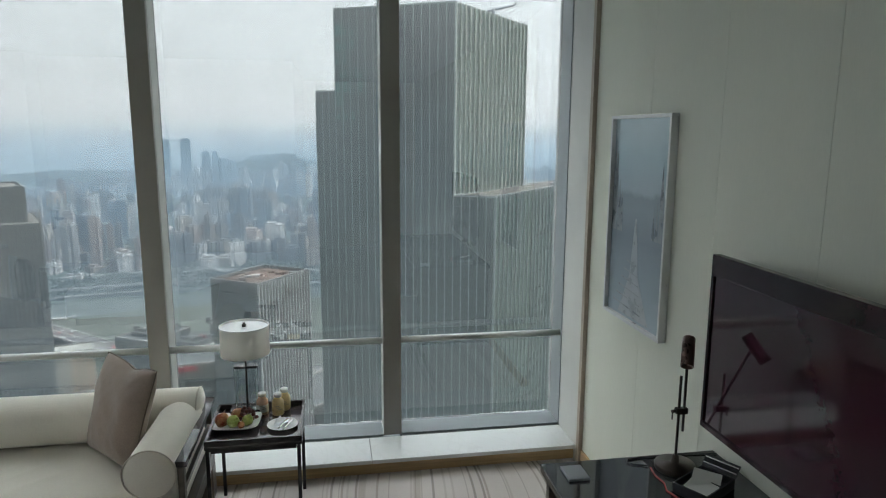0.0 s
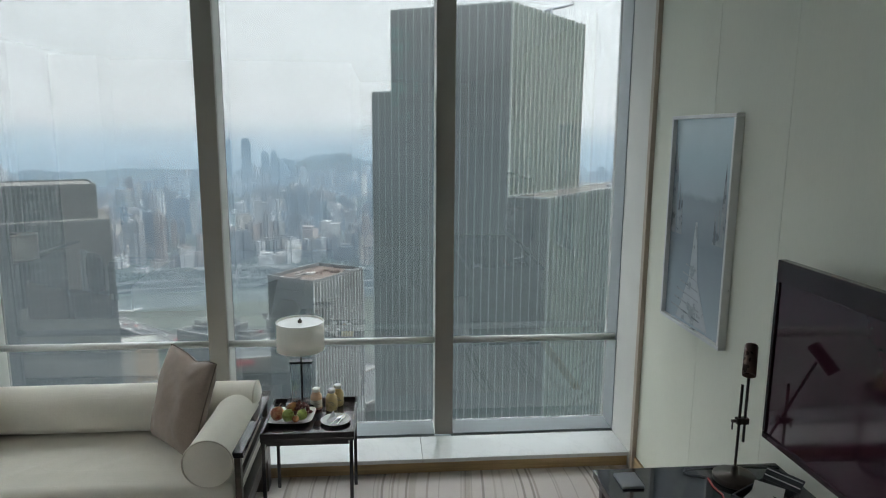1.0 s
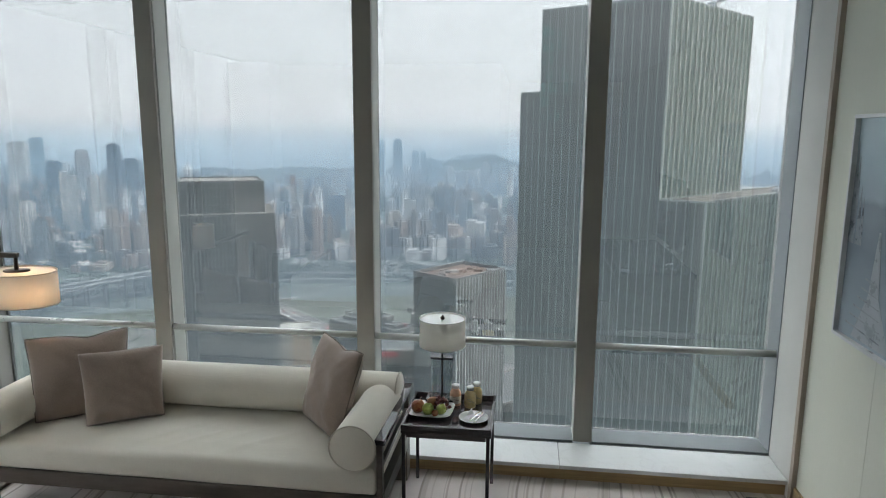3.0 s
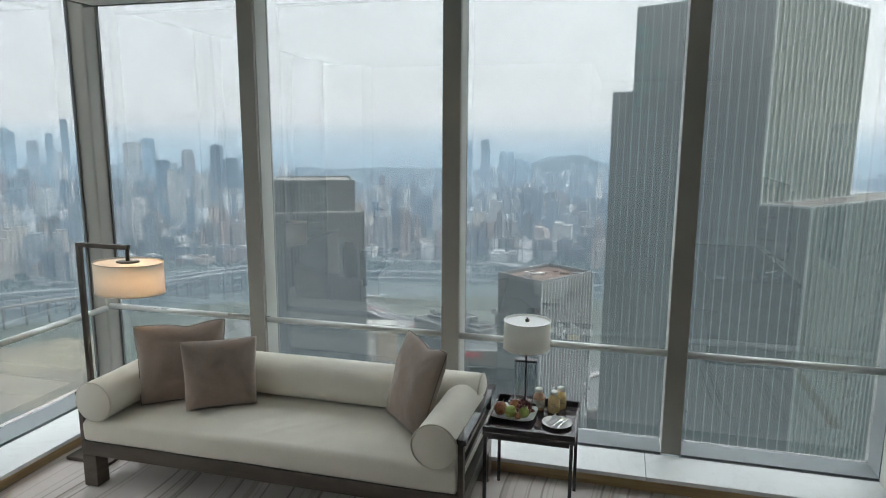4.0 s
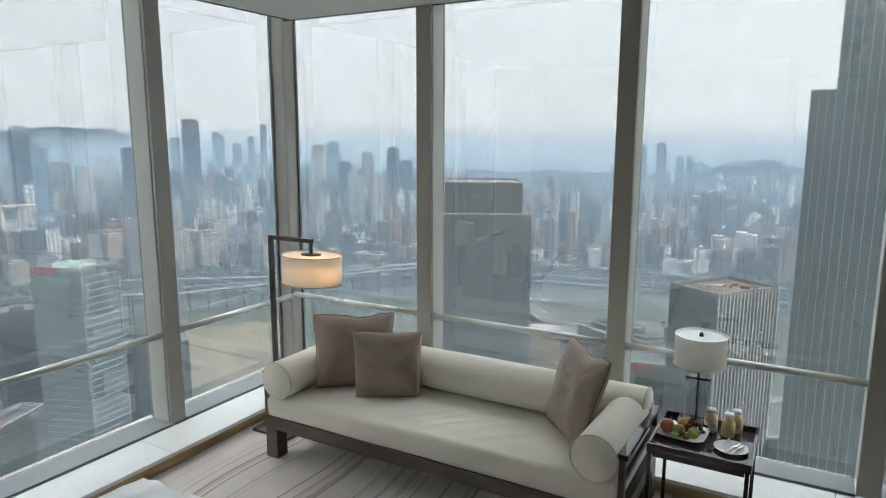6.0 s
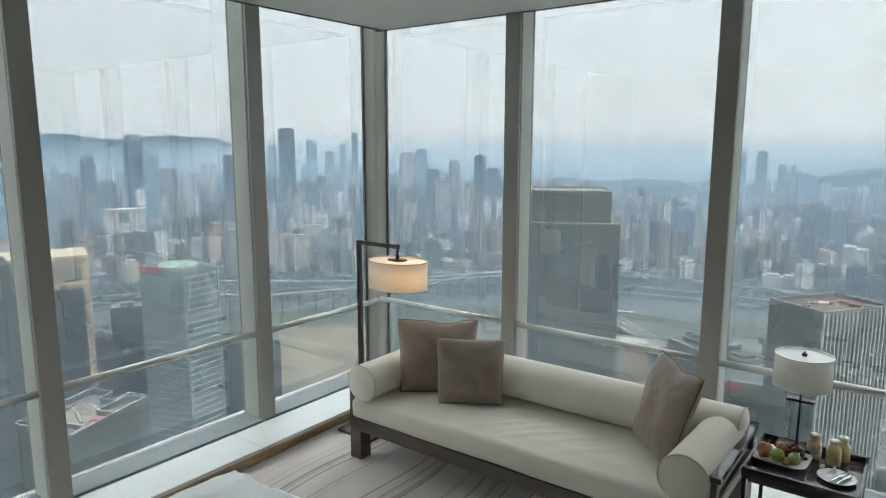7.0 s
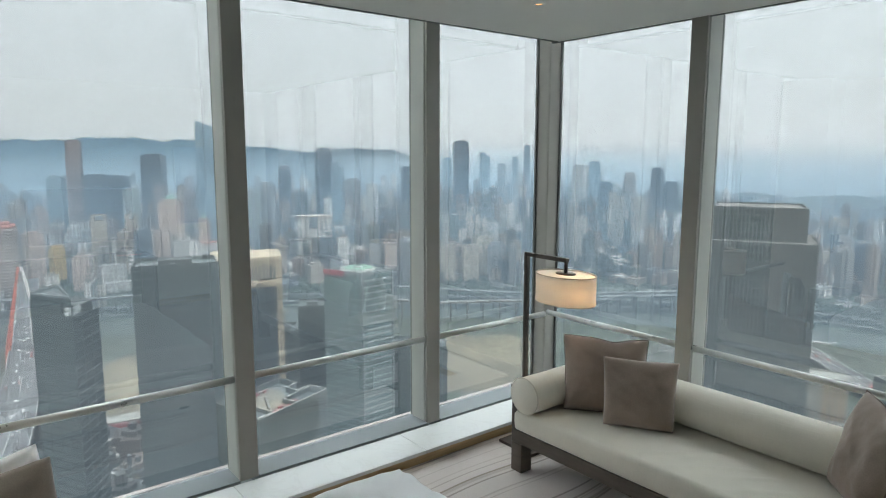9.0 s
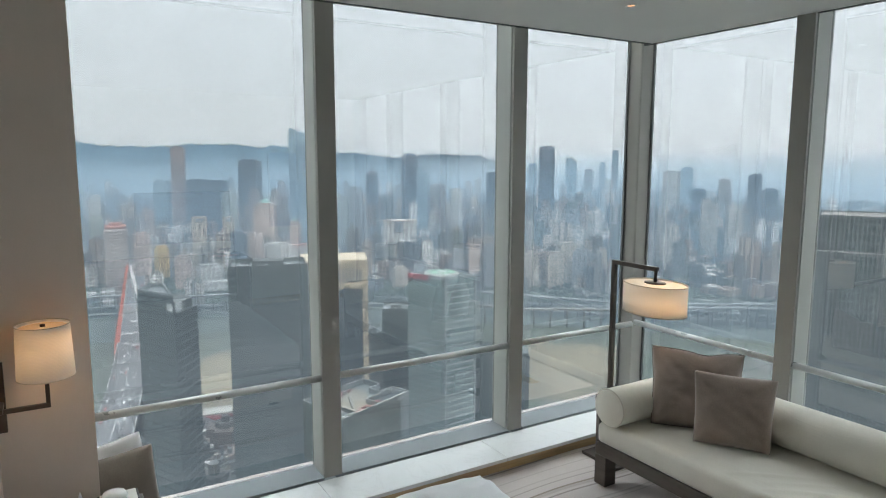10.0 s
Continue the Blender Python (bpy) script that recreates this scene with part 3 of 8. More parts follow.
win_n = thing("window_1", (-1.2, 3.9, 0), "floor-to-ceiling glazing with bronze-grey uprights above a marble sill", "window", kind="structure")
ups = [-2.452, -1.098, 0.257]
for x in ups:
    mullion(win_n, x, "x", 3.858, GY)
edges = [-3.70] + ups + [1.345]
for a, b in zip(edges, edges[1:]):
    bm = bmesh.new()
    box(bm, a + (0.03 if a > -3.6 else -0.07), b - (0.03 if b < 1.3 else -0.05), GY, GY + 0.02, 0.1125, HEAD)
    pane(bm, win_n, Vector((0, -1, 0)))
    bm = bmesh.new()
    x0, x1 = a + (0.058 if a > -3.6 else 0.03), b - (0.058 if b < 1.3 else 0.0)
    cyl(bm, (x0, 3.885, 0.712), (x1, 3.885, 0.712), 0.021, 20)
    part("guard_rail", bm, M_rail, win_n, "round brushed metal guard rail")
    part_box("bottom_frame", (x0, x1, 3.848, GY + 0.021, 0.03, 0.112), M_alulight, win_n, "pale aluminium bottom frame", 0.0015)
    part_box("joint", (x0, x1, 3.838, 3.8465, 0.03, 0.099), M_joint, win_n)
part_box("head_frame", (-3.68, 1.343, 3.872, 3.895, TOP - 0.004, TOP + 0.012), M_gap, win_n)
for k in range(4):
    x0, x1 = -3.60 + 1.236 * k, -3.60 + 1.236 * (k + 1)
    part_box("sill_slab", (x0 + 0.0008, x1 - 0.0008, 3.545, 3.836, 0.075, 0.10), M_marble, win_n, "white marble sill slab", 0.003)
part_box("sill_front", (-3.31, 1.345, NORTH, 3.60, 0.0, 0.0745), M_oak, win_n, "honey oak face under the sill")
part_box("jamb_frame", (1.3405, 1.3449, 3.85, 4.025, 0.1125, TOP), M_jambframe, win_n)
part_box("sill_core", (-3.31, 1.343, 3.602, 4.2, 0.0, 0.028), M_alulight, win_n)

win_w = thing("window_2", (-3.7, 2.0, 0), "floor-to-ceiling glazing with bronze-grey uprights above a marble sill", "window", kind="structure")
wups = [2.708, 1.368]
for yy in wups:
    mullion(win_w, yy, "y", -3.64, GX)
edges = [0.12] + wups[::-1] + [3.84]
for a, b in zip(edges, edges[1:]):
    bm = bmesh.new()
    box(bm, GX - 0.02, GX, a + (0.03 if a > 0.2 else 0), b - (0.03 if b < 3.5 else -0.1), 0.1125, HEAD)
    pane(bm, win_w, Vector((1, 0, 0)))
    bm = bmesh.new()
    y0, y1 = a + (0.058 if a > 0.2 else 0.0), b - (0.058 if b < 3.5 else 0.0)
    cyl(bm, (-3.667, y0, 0.704), (-3.667, y1, 0.704), 0.021, 20)
    part("guard_rail", bm, M_rail, win_w, "round brushed metal guard rail")
    part_box("bottom_frame", (GX - 0.021, -3.629, y0, y1, 0.03, 0.112), M_alulight, win_w, "pale aluminium bottom frame", 0.0015)
    part_box("joint", (-3.6275, -3.6195, y0, y1, 0.03, 0.099), M_joint, win_w)
part_box("head_frame", (-3.625, -3.602, 0.137, 3.87, TOP - 0.004, TOP + 0.012), M_gap, win_w)
for k in range(3):
    y0, y1 = 0.12 + 1.141 * k, 0.12 + 1.141 * (k + 1)
    part_box("sill_slab", (-3.618, -3.31, y0 + 0.0008, y1 - 0.0008, 0.075, 0.10), M_marble, win_w, "white marble sill slab", 0.003)
part_box("sill_front", (-3.375, WEST, 0.12, NORTH, 0.0, 0.0745), M_oak, win_w, "honey oak face under the sill")
part_box("sill_core", (-4.0, -3.377, 0.12, 3.60, 0.0, 0.028), M_alulight, win_w)
bm = bmesh.new()
box(bm, -3.81, -3.68, 3.86, 3.99, 0.1, HEAD, 0.012, 3)
post = solid("corner_post", bm, M_alu, "bronze-grey metal post in the glazed corner", "window post", kind="structure")
part_box("gasket_strip", (-3.812, -3.795, 3.845, 3.86, 0.1, HEAD - 0.01), M_joint, post)
part_box("gasket_strip", (-3.68, -3.665, 3.975, 3.992, 0.1, HEAD - 0.01), M_joint, post)

# recessed ceiling light
dl = thing("ceiling_light", (-2.83, 2.835, TOP), "small round recessed ceiling light, glowing warm", "ceiling light")
bm = bmesh.new()
lathe(bm, (-2.83, 2.835, TOP), [(0.036, 0.0), (0.036, -0.003), (0.024, -0.004), (0.021, 0.0)], 24)
part("trim_ring", bm, M_ceiling, dl)
bm = bmesh.new()
lathe(bm, (-2.83, 2.835, TOP - 0.0015), [(0.021, 0.0), (0.0, 0.0005)], 24)
part("lens", bm, M_spot, dl, "amber glowing lens")


# ---- daybed ----
def cushion(name, at, right, lean, w, h, t, material, pipe, label, category, chop=0.0, twist=0.0, seed=0):
    """Square stuffed cushion standing on its lower edge at 'at'; right: yaw of its width, lean: tilt backwards."""
    n = 34
    m = Matrix.Translation(at) @ pose(0, 0, 0, 0, 0, right) @ pose(0, 0, 0, -lean, 0, 0) @ pose(0, 0, 0, 0, twist, 0)

    def spot(u, v, side):
        x = w / 2 * u * (1 - 0.055 * (1 - v * v))
        z = h / 2 * v * (1 - 0.05 * (1 - u * u)) + h / 2 * 0.96
        z -= chop * math.exp(-(((u - 0.2) / 0.3) ** 2)) * max(0.0, v) ** 3
        thick = t / 2 * ((1 - abs(u) ** 3.2) * (1 - abs(v) ** 3.2)) ** 0.55
        wave = noise.noise((u * 2.1 + seed, v * 2.1, side * 3.0 + seed)) * 0.012 + noise.noise((u * 6 + seed, v * 6, side * 5.0)) * 0.004
        au, av = 1 - abs(u), 1 - abs(v)
        fold = 0.007 * math.sin(11 * math.atan2(av, au + 1e-6) + seed + 2 * (u > 0) + 3 * (v > 0)) * math.exp(-((au * au + av * av) / 0.3)) + 0.006 * (1 - 2 * abs(noise.noise((u * 1.6 + v * 2.3 + seed, v * 1.2, side + seed))))
        corner = abs(u) ** 6 * abs(v) ** 6
        x, z = x * (1 - 0.02 * corner) * (1 + 0.035 * v), z - 0.010 * h * v * corner
        y = side * (thick + (wave + fold) * (1 - abs(u) ** 4) * (1 - abs(v) ** 4))
        return m @ Vector((x, y, z))

    bm = bmesh.new()
    for side in (-1, 1):
        g = [[bm.verts.new(spot(-1 + 2 * i / n, -1 + 2 * j / n, side)) for j in range(n + 1)] for i in range(n + 1)]
        for i in range(n):
            for j in range(n):
                f = bm.faces.new((g[i][j], g[i + 1][j], g[i + 1][j + 1], g[i][j + 1]))
                f.smooth = True
    bmesh.ops.remove_doubles(bm, verts=bm.verts[:], dist=0.0005)
    ob = solid(name, bm, material, label, category)
    if pipe:
        rim = [(-1 + 2 * i / n, -1) for i in range(n)] + [(1, -1 + 2 * i / n) for i in range(n)] + [(1 - 2 * i / n, 1) for i in range(n)] + [(-1, 1 - 2 * i / n) for i in range(n)]
        bm = bmesh.new()
        pts = [spot(u, v, 0) for u, v in rim]
        tube(bm, pts + pts[:1], 0.0035, 6)
        part("piping", bm, pipe, ob, "darker corded edge")
    return ob


def bolster(bm, p0, p1, r, seed, rz=None):
    """Round stuffed roll with softened ends and slight unevenness."""
    p0, p1 = Vector(p0), Vector(p1)
    w = (p1 - p0).normalized()
    u = w.cross(Vector((0, 0, 1))).normalized()
    v = u.cross(w)
    length, rows = (p1 - p0).length, []
    stations = [(0.0, 0.93), (0.006, 0.985), (0.02, 1.0)] + [(k / 18, 1.0) for k in range(1, 18)] + [(0.98, 1.0), (0.994, 0.985), (1.0, 0.93)]
    for s, k in stations:
        wob = 1 + 0.02 * noise.noise((s * 5 + seed, seed * 1.7, 0.3))
        rows.append(ring(bm, p0 + w * (length * s), u, v, r * k * wob, (rz or r) * k * wob, 36))
    for a, b in zip(rows, rows[1:]):
        bridge(bm, a, b)
    for row, sign in ((rows[0], -1), (rows[-1], 1)):
        c = bm.verts.new(sum((x.co for x in row), Vector()) / len(row) + w * (sign * 0.012))
        for i in range(len(row)):
            bm.faces.new((row[i], row[(i + 1) % len(row)], c)).smooth = True


def hoop(bm, c, w, r, rz=None, thick=0.004):
    w = Vector(w).normalized()
    u = w.cross(Vector((0, 0, 1))).normalized()
    v = u.cross(w)
    tube(bm, [Vector(c) + u * (r * math.cos(a)) + v * ((rz or r) * math.sin(a)) for a in (2 * math.pi * i / 40 for i in range(41))], thick, 6)


BX0, BX1, BY0, BY1 = -2.945, -0.755, 2.79, 3.515
bed_ = thing("daybed", (-1.85, 3.15, 0), "cream upholstered daybed with round bolsters on a dark wooden frame", "daybed")
for x0 in (BX0, BX1 - 0.09):
    for y0 in (BY0, BY1 - 0.09):
        part_box("leg", (x0, x0 + 0.09, y0, y0 + 0.09, 0.0, 0.185), M_wenge, bed_, "square dark wooden leg", 0.004)
part_box("front_rail", (BX0, BX1, BY0, BY0 + 0.045, 0.187, 0.27), M_wenge, bed_, "", 0.004)
part_box("back_rail", (BX0, BX1, BY1 - 0.045, BY1, 0.187, 0.27), M_wenge, bed_, "", 0.004)
for x0 in (BX0, BX1 - 0.045):
    part_box("side_rail", (x0, x0 + 0.045, BY0 + 0.047, BY1 - 0.047, 0.187, 0.27), M_wenge, bed_, "", 0.004)
part_box("seat_board", (BX0 + 0.047, BX1 - 0.047, BY0 + 0.047, BY1 - 0.047, 0.225, 0.25), M_wenge, bed_)
for x0, out in ((BX0, -1), (BX1 - 0.028, 1)):
    for y0 in (BY0, BY1 - 0.045):
        part_box("arm_post", (x0, x0 + 0.028, y0, y0 + 0.04, 0.272, 0.528), M_wenge, bed_, "", 0.003)
    r0, r1 = (x0 - 0.012, x0 + 0.048) if out < 0 else (x0 - 0.02, x0 + 0.042)
    part_box("arm_rail", (r0, r1, BY0, BY1 + 0.01, 0.53, 0.555), M_lacquer, bed_, "flat dark armrest board", 0.003)
    part_box("arm_bar", (x0 + 0.004, x0 + 0.024, BY0 + 0.042, BY1 - 0.047, 0.40, 0.425), M_wenge, bed_, "", 0.002)
# mattress: rounded block with a slightly domed, creased top
# creases: place along x, slant, half width, height, middle in y, reach in y
CREASES = ((-1.95, 0.9, 0.022, 0.007, 3.02, 0.2), (-1.84, 0.8, 0.016, 0.005, 3.05, 0.16), (-1.72, 1.0, 0.025, 0.007, 2.98, 0.22), (-1.58, 0.9, 0.018, 0.005, 3.08, 0.18), (-1.40, 1.1, 0.03, 0.005, 2.98, 0.2), (-2.2, 0.6, 0.03, 0.005, 2.95, 0.15), (-1.15, -0.5, 0.03, 0.006, 2.95, 0.18))
bm = bmesh.new()
nx, ny = 150, 46
x0, x1, y0, y1 = BX0 + 0.032, BX1 - 0.032, BY0 - 0.004, BY1 - 0.01
rows = {}
for layer, (z, inset) in enumerate(((0.272, 0.012), (0.285, 0.002), (0.33, -0.004), (0.375, 0.0), (0.395, 0.010), (0.404, 0.028))):
    pts = []
    for i in range(nx):
        pts.append((x0 + (x1 - x0) * i / nx, y0))
    for j in range(ny):
        pts.append((x1, y0 + (y1 - y0) * j / ny))
    for i in range(nx):
        pts.append((x1 - (x1 - x0) * i / nx, y1))
    for j in range(ny):
        pts.append((x0, y1 - (y1 - y0) * j / ny))
    row = []
    for px, py in pts:
        qx = min(max(px, x0 + inset), x1 - inset)
        qy = min(max(py, y0 + inset), y1 - inset)
        k = 0.006 * noise.noise((px * 3, py * 3, z * 4))
        row.append(bm.verts.new((qx, qy + k, z + 0.004 * noise.noise((px * 2, py * 2, 7.0)))))
    rows[layer] = row
for a in range(5):
    bridge(bm, rows[a], rows[a + 1])
ti, tj = nx, ny
grid = {}
top = rows[5]
for i in range(ti + 1):
    for j in range(tj + 1):
        if j == 0:
            grid[i, j] = top[i]
        elif i == ti:
            grid[i, j] = top[nx + j]
        elif j == tj:
            grid[i, j] = top[nx + ny + (nx - i)]
        elif i == 0:
            grid[i, j] = top[(2 * nx + ny + (ny - j)) % len(top)]
        else:
            u, v = i / ti, j / tj
            px, py = x0 + 0.028 + (x1 - x0 - 0.056) * u, y0 + 0.028 + (y1 - y0 - 0.056) * v
            crease = sum(deep * math.exp(-((px - mid - slope * (py - 3.0) + 0.03 * noise.noise((py * 4, mid, 0.0))) / broad) ** 2) * max(0.0, 1 - abs(py - at) / reach) for mid, slope, broad, deep, at, reach in CREASES)
            z = 0.404 + 0.010 * min(1, 6 * min(u, 1 - u, v, 1 - v)) + 0.007 * noise.noise((px * 2.5, py * 2.5, 2.0)) + crease
            grid[i, j] = bm.verts.new((px, py, z))
for i in range(ti):
    for j in range(tj):
        f = bm.faces.new((grid[i, j], grid[i + 1, j], grid[i + 1, j + 1], grid[i, j + 1]))
        f.smooth = True
bm.faces.new(rows[0])
part("mattress", bm, M_cream, bed_, "cream mattress with soft creases")
for cx, seed in ((-2.825, 1.0), (-0.895, 4.0)):
    bm = bmesh.new()
    bolster(bm, (cx, 2.77, 0.513), (cx + (0.022 if cx > -1 else 0.0), 3.34, 0.513), 0.112, seed)
    roll = part("arm_bolster", bm, M_cream, bed_, "cream round arm bolster")
    bm = bmesh.new()
    hoop(bm, (cx, 2.776, 0.513), (0, 1, 0), 0.1115)
    part("piping", bm, M_pipe, roll)
bm = bmesh.new()
bolster(bm, (-2.90, 3.385, 0.537), (-0.785, 3.385, 0.537), 0.123, 8.0, 0.124)
roll = part("back_bolster", bm, M_cream, bed_, "long cream back bolster")
bm = bmesh.new()
hoop(bm, (-0.792, 3.385, 0.537), (1, 0, 0), 0.1225, 0.1235)
part("piping", bm, M_pipe, roll)

cushion("throw_cushion", (-2.53, 3.15, 0.415), 35, 6, 0.49, 0.47, 0.16, M_taupe, M_taupepipe, "taupe throw cushion with a dented top and corded edge", "cushion", chop=0.02, seed=2.0)
cushion("throw_cushion", (-2.255, 3.115, 0.415), 32, 6, 0.41, 0.405, 0.13, M_taupe, None, "smaller plain taupe throw cushion leaning on another", "cushion", seed=5.0)
cushion("throw_cushion", (-1.18, 3.17, 0.415), -47, 18, 0.45, 0.485, 0.15, M_taupe, M_taupepipe, "taupe throw cushion with corded edge against the arm bolster", "cushion", chop=0.022, seed=9.0)

# ---- floor lamp ----
fl = thing("floor_lamp", (-3.1, 3.12, 0), "bronze arched floor lamp with a lit oval cream shade", "floor lamp")
part_box("base_plate", (-3.28, -2.97, 3.00, 3.26, 0.0, 0.022), M_bronze, fl, "", 0.003)
FX, FY, FZ = -3.165, 3.125, 1.325
part_box("pole", (FX - 0.014, FX + 0.014, FY - 0.014, FY + 0.014, 0.022, FZ), M_bronze, fl, "", 0.002)
part_box("arm", (FX + 0.0141, -2.815, FY - 0.013, FY + 0.013, FZ - 0.026, FZ), M_bronze, fl, "", 0.002)
bm = bmesh.new()
cyl(bm, (-2.83, FY, FZ - 0.026), (-2.83, FY, 1.225), 0.011, 12)
part("drop_rod", bm, M_bronze, fl)
bm = bmesh.new()
lathe(bm, (-2.83, FY, 0), [(0.07, 1.226), (0.07, 1.232), (0.02, 1.234), (0.0, 1.234)], 28, 1.0, 0.75)
part("shade_cap", bm, M_bronze, fl)
SX, SY = 0.21, 0.15
bm = bmesh.new()
lathe(bm, (-2.83, FY, 0), [(1.0, 1.05), (1.003, 1.05), (1.003, 1.225), (1.0, 1.225), (0.996, 1.222), (0.996, 1.053), (1.0, 1.05)], 56, SX, SY)
shade = part("shade", bm, M_shade, fl, "oval cream cloth shade, glowing warm")
bm = bmesh.new()
lathe(bm, (-2.83, FY, 0), [(0.99, 1.218), (0.4, 1.2225), (0.27, 1.223)], 56, SX, SY)
part("top_diffuser", bm, M_diffuser, shade)
bm = bmesh.new()
lathe(bm, (-2.83, FY, 0), [(0.99, 1.054), (0.0001, 1.054)], 56, SX, SY)
part("bottom_diffuser", bm, M_diffuser, shade)
for z in (1.049, 1.226):
    bm = bmesh.new()
    tube(bm, [(-2.83 + SX * 1.003 * math.cos(a), FY + SY * 1.003 * math.sin(a), z) for a in (2 * math.pi * i / 56 for i in range(57))], 0.003, 6)
    part("shade_rim", bm, M_pipe, shade)
bm = bmesh.new()
lathe(bm, (-2.80, FY, 1.10), [(0.001, -0.03), (0.02, -0.02), (0.03, 0.0), (0.026, 0.025), (0.014, 0.045), (0.012, 0.09), (0.0, 0.095)], 16)
part("bulb", bm, M_bulb, fl, "glowing warm bulb")
lamp = new("floor_lamp_light", bpy.data.lights.new("floor_lamp_light", "POINT"))
lamp.data.energy, lamp.data.color, lamp.data.shadow_soft_size = 0.075, (1.0, 0.66, 0.38), 0.02
lamp.location = (-2.69, FY - 0.06, 1.12)

# ---- tray table ----
TX0, TX1, TY0, TY1, TZ = -0.715, -0.258, 3.035, 3.487, 0.48
tt = thing("tray_table", (-0.49, 3.22, 0), "black lacquered tray table with thin square legs", "side table")
part_box("tray_bottom", (TX0, TX1, TY0, TY1, TZ, TZ + 0.016), M_lacquer, tt, "glossy black tray", 0.002)
for d in ((TX0, TX1, TY0, TY0 + 0.014), (TX0, TX1, TY1 - 0.014, TY1), (TX0, TX0 + 0.014, TY0 + 0.0145, TY1 - 0.0145), (TX1 - 0.014, TX1, TY0 + 0.0145, TY1 - 0.0145)):
    part_box("tray_rim", (*d, TZ + 0.0162, TZ + 0.045), M_lacquer, tt, "", 0.002)
for x0 in (TX0 + 0.004, TX1 - 0.026):
    for y0 in (TY0 + 0.004, TY1 - 0.026):
        part_box("leg", (x0, x0 + 0.018, y0, y0 + 0.018, 0.0, TZ - 0.0005), M_lacquer, tt, "", 0.002)
for x0 in (TX0 + 0.008, TX1 - 0.026):
    part_box("stretcher", (x0, x0 + 0.018, TY0 + 0.028, TY1 - 0.028, TZ - 0.022, TZ - 0.001), M_lacquer, tt)
for y0 in (TY0 + 0.008, TY1 - 0.026):
    part_box("stretcher", (TX0 + 0.028, TX1 - 0.028, y0, y0 + 0.018, TZ - 0.022, TZ - 0.001), M_lacquer, tt)

# table lamp, not lit
TT = TZ + 0.016
LX, LY = -0.555, 3.415
tl = thing("table_lamp", (LX, LY, TT), "table lamp, not lit, ivory drum shade on a clear slab", "table lamp")
part_box("base_plate", (LX - 0.085, LX + 0.085, LY - 0.05, LY + 0.05, TT, TT + 0.034), M_lacquer, tl, "", 0.002)
part_box("clear_slab", (LX - 0.055, LX + 0.055, LY - 0.02, LY + 0.02, TT + 0.0342, TT + 0.255), M_acrylic, tl, "clear acrylic slab")
# added silver strips imitate the light caught along the clear slab's edges
for dx in (-0.055, 0.0528):
    part_box("slab_edge", (LX + dx, LX + dx + 0.0022, LY - 0.0225, LY - 0.0203, TT + 0.0342, TT + 0.255), M_silver, tl, "silver strip standing in for the glint along the slab")
part_box("top_bar", (LX - 0.06, LX + 0.06, LY - 0.024, LY + 0.024, TT + 0.2552, TT + 0.267), M_lacquer, tl, "", 0.001)
bm = bmesh.new()
cyl(bm, (LX, LY, TT + 0.0345), (LX, LY, TT + 0.5), 0.0055, 10)
part("stem", bm, M_bronze, tl)
SB = TT + 0.332
bm = bmesh.new()
lathe(bm, (LX, LY, SB), [(0.124, 0.0), (0.126, 0.0), (0.124, 0.152), (0.122, 0.152), (0.120, 0.149), (0.122, 0.003), (0.124, 0.0)], 48)
shade = part("shade", bm, M_shadeoff, tl, "ivory cloth drum shade")
bm = bmesh.new()
lathe(bm, (LX, LY, SB), [(0.121, 0.144), (0.006, 0.146)], 48)
part("top_diffuser", bm, M_disc, shade, "white diffuser disc")
for z in (0.0, 0.152):
    bm = bmesh.new()
    tube(bm, [(LX + 0.1255 * math.cos(a), LY + 0.1255 * math.sin(a), SB + z) for a in (2 * math.pi * i / 48 for i in range(49))], 0.0022, 6)
    part("shade_rim", bm, M_silver, shade)
bm = bmesh.new()
lathe(bm, (LX, LY, SB + 0.146), [(0.0, 0.0), (0.011, 0.0), (0.012, 0.012), (0.007, 0.016), (0.0, 0.016)], 14)
part("finial", bm, M_bronze, tl)

# fruit plate: soft-cornered white dish with upturned rim
DISH = Vector((-0.012, 0.095, 0))
SIDE = Vector((-0.010, 0.10, 0))
fp = thing("fruit_plate", (-0.585, 3.175, TT), "white rectangular porcelain dish", "plate")
bm = bmesh.new()
ca, sa = math.cos(radians(-4)), math.sin(radians(-4))
prev = None
for h, sx, sy in ((0.0, 0.062, 0.05), (0.003, 0.075, 0.062), (0.010, 0.10, 0.083), (0.018, 0.120, 0.101), (0.0205, 0.121, 0.102), (0.0195, 0.119, 0.100), (0.012, 0.094, 0.077), (0.006, 0.07, 0.056)):
    row = []
    for i in range(40):
        a = 2 * math.pi * i / 40
        c, s = math.cos(a), math.sin(a)
        px, py = sx * math.copysign(abs(c) ** 0.35, c), sy * math.copysign(abs(s) ** 0.35, s)
        lift = 0.006 * (abs(c * s) * 2) * (1 if h > 0.01 else 0)
        row.append(bm.verts.new((-0.585 + px * ca - py * sa, 3.175 + px * sa + py * ca, TT + 0.0005 + h + lift)))
    if prev:
        bridge(bm, prev, row)
    else:
        bm.faces.new(row[::-1])
    prev = row
bm.faces.new(prev)
part("dish", bm, M_porcelain, fp)
fp.location += DISH


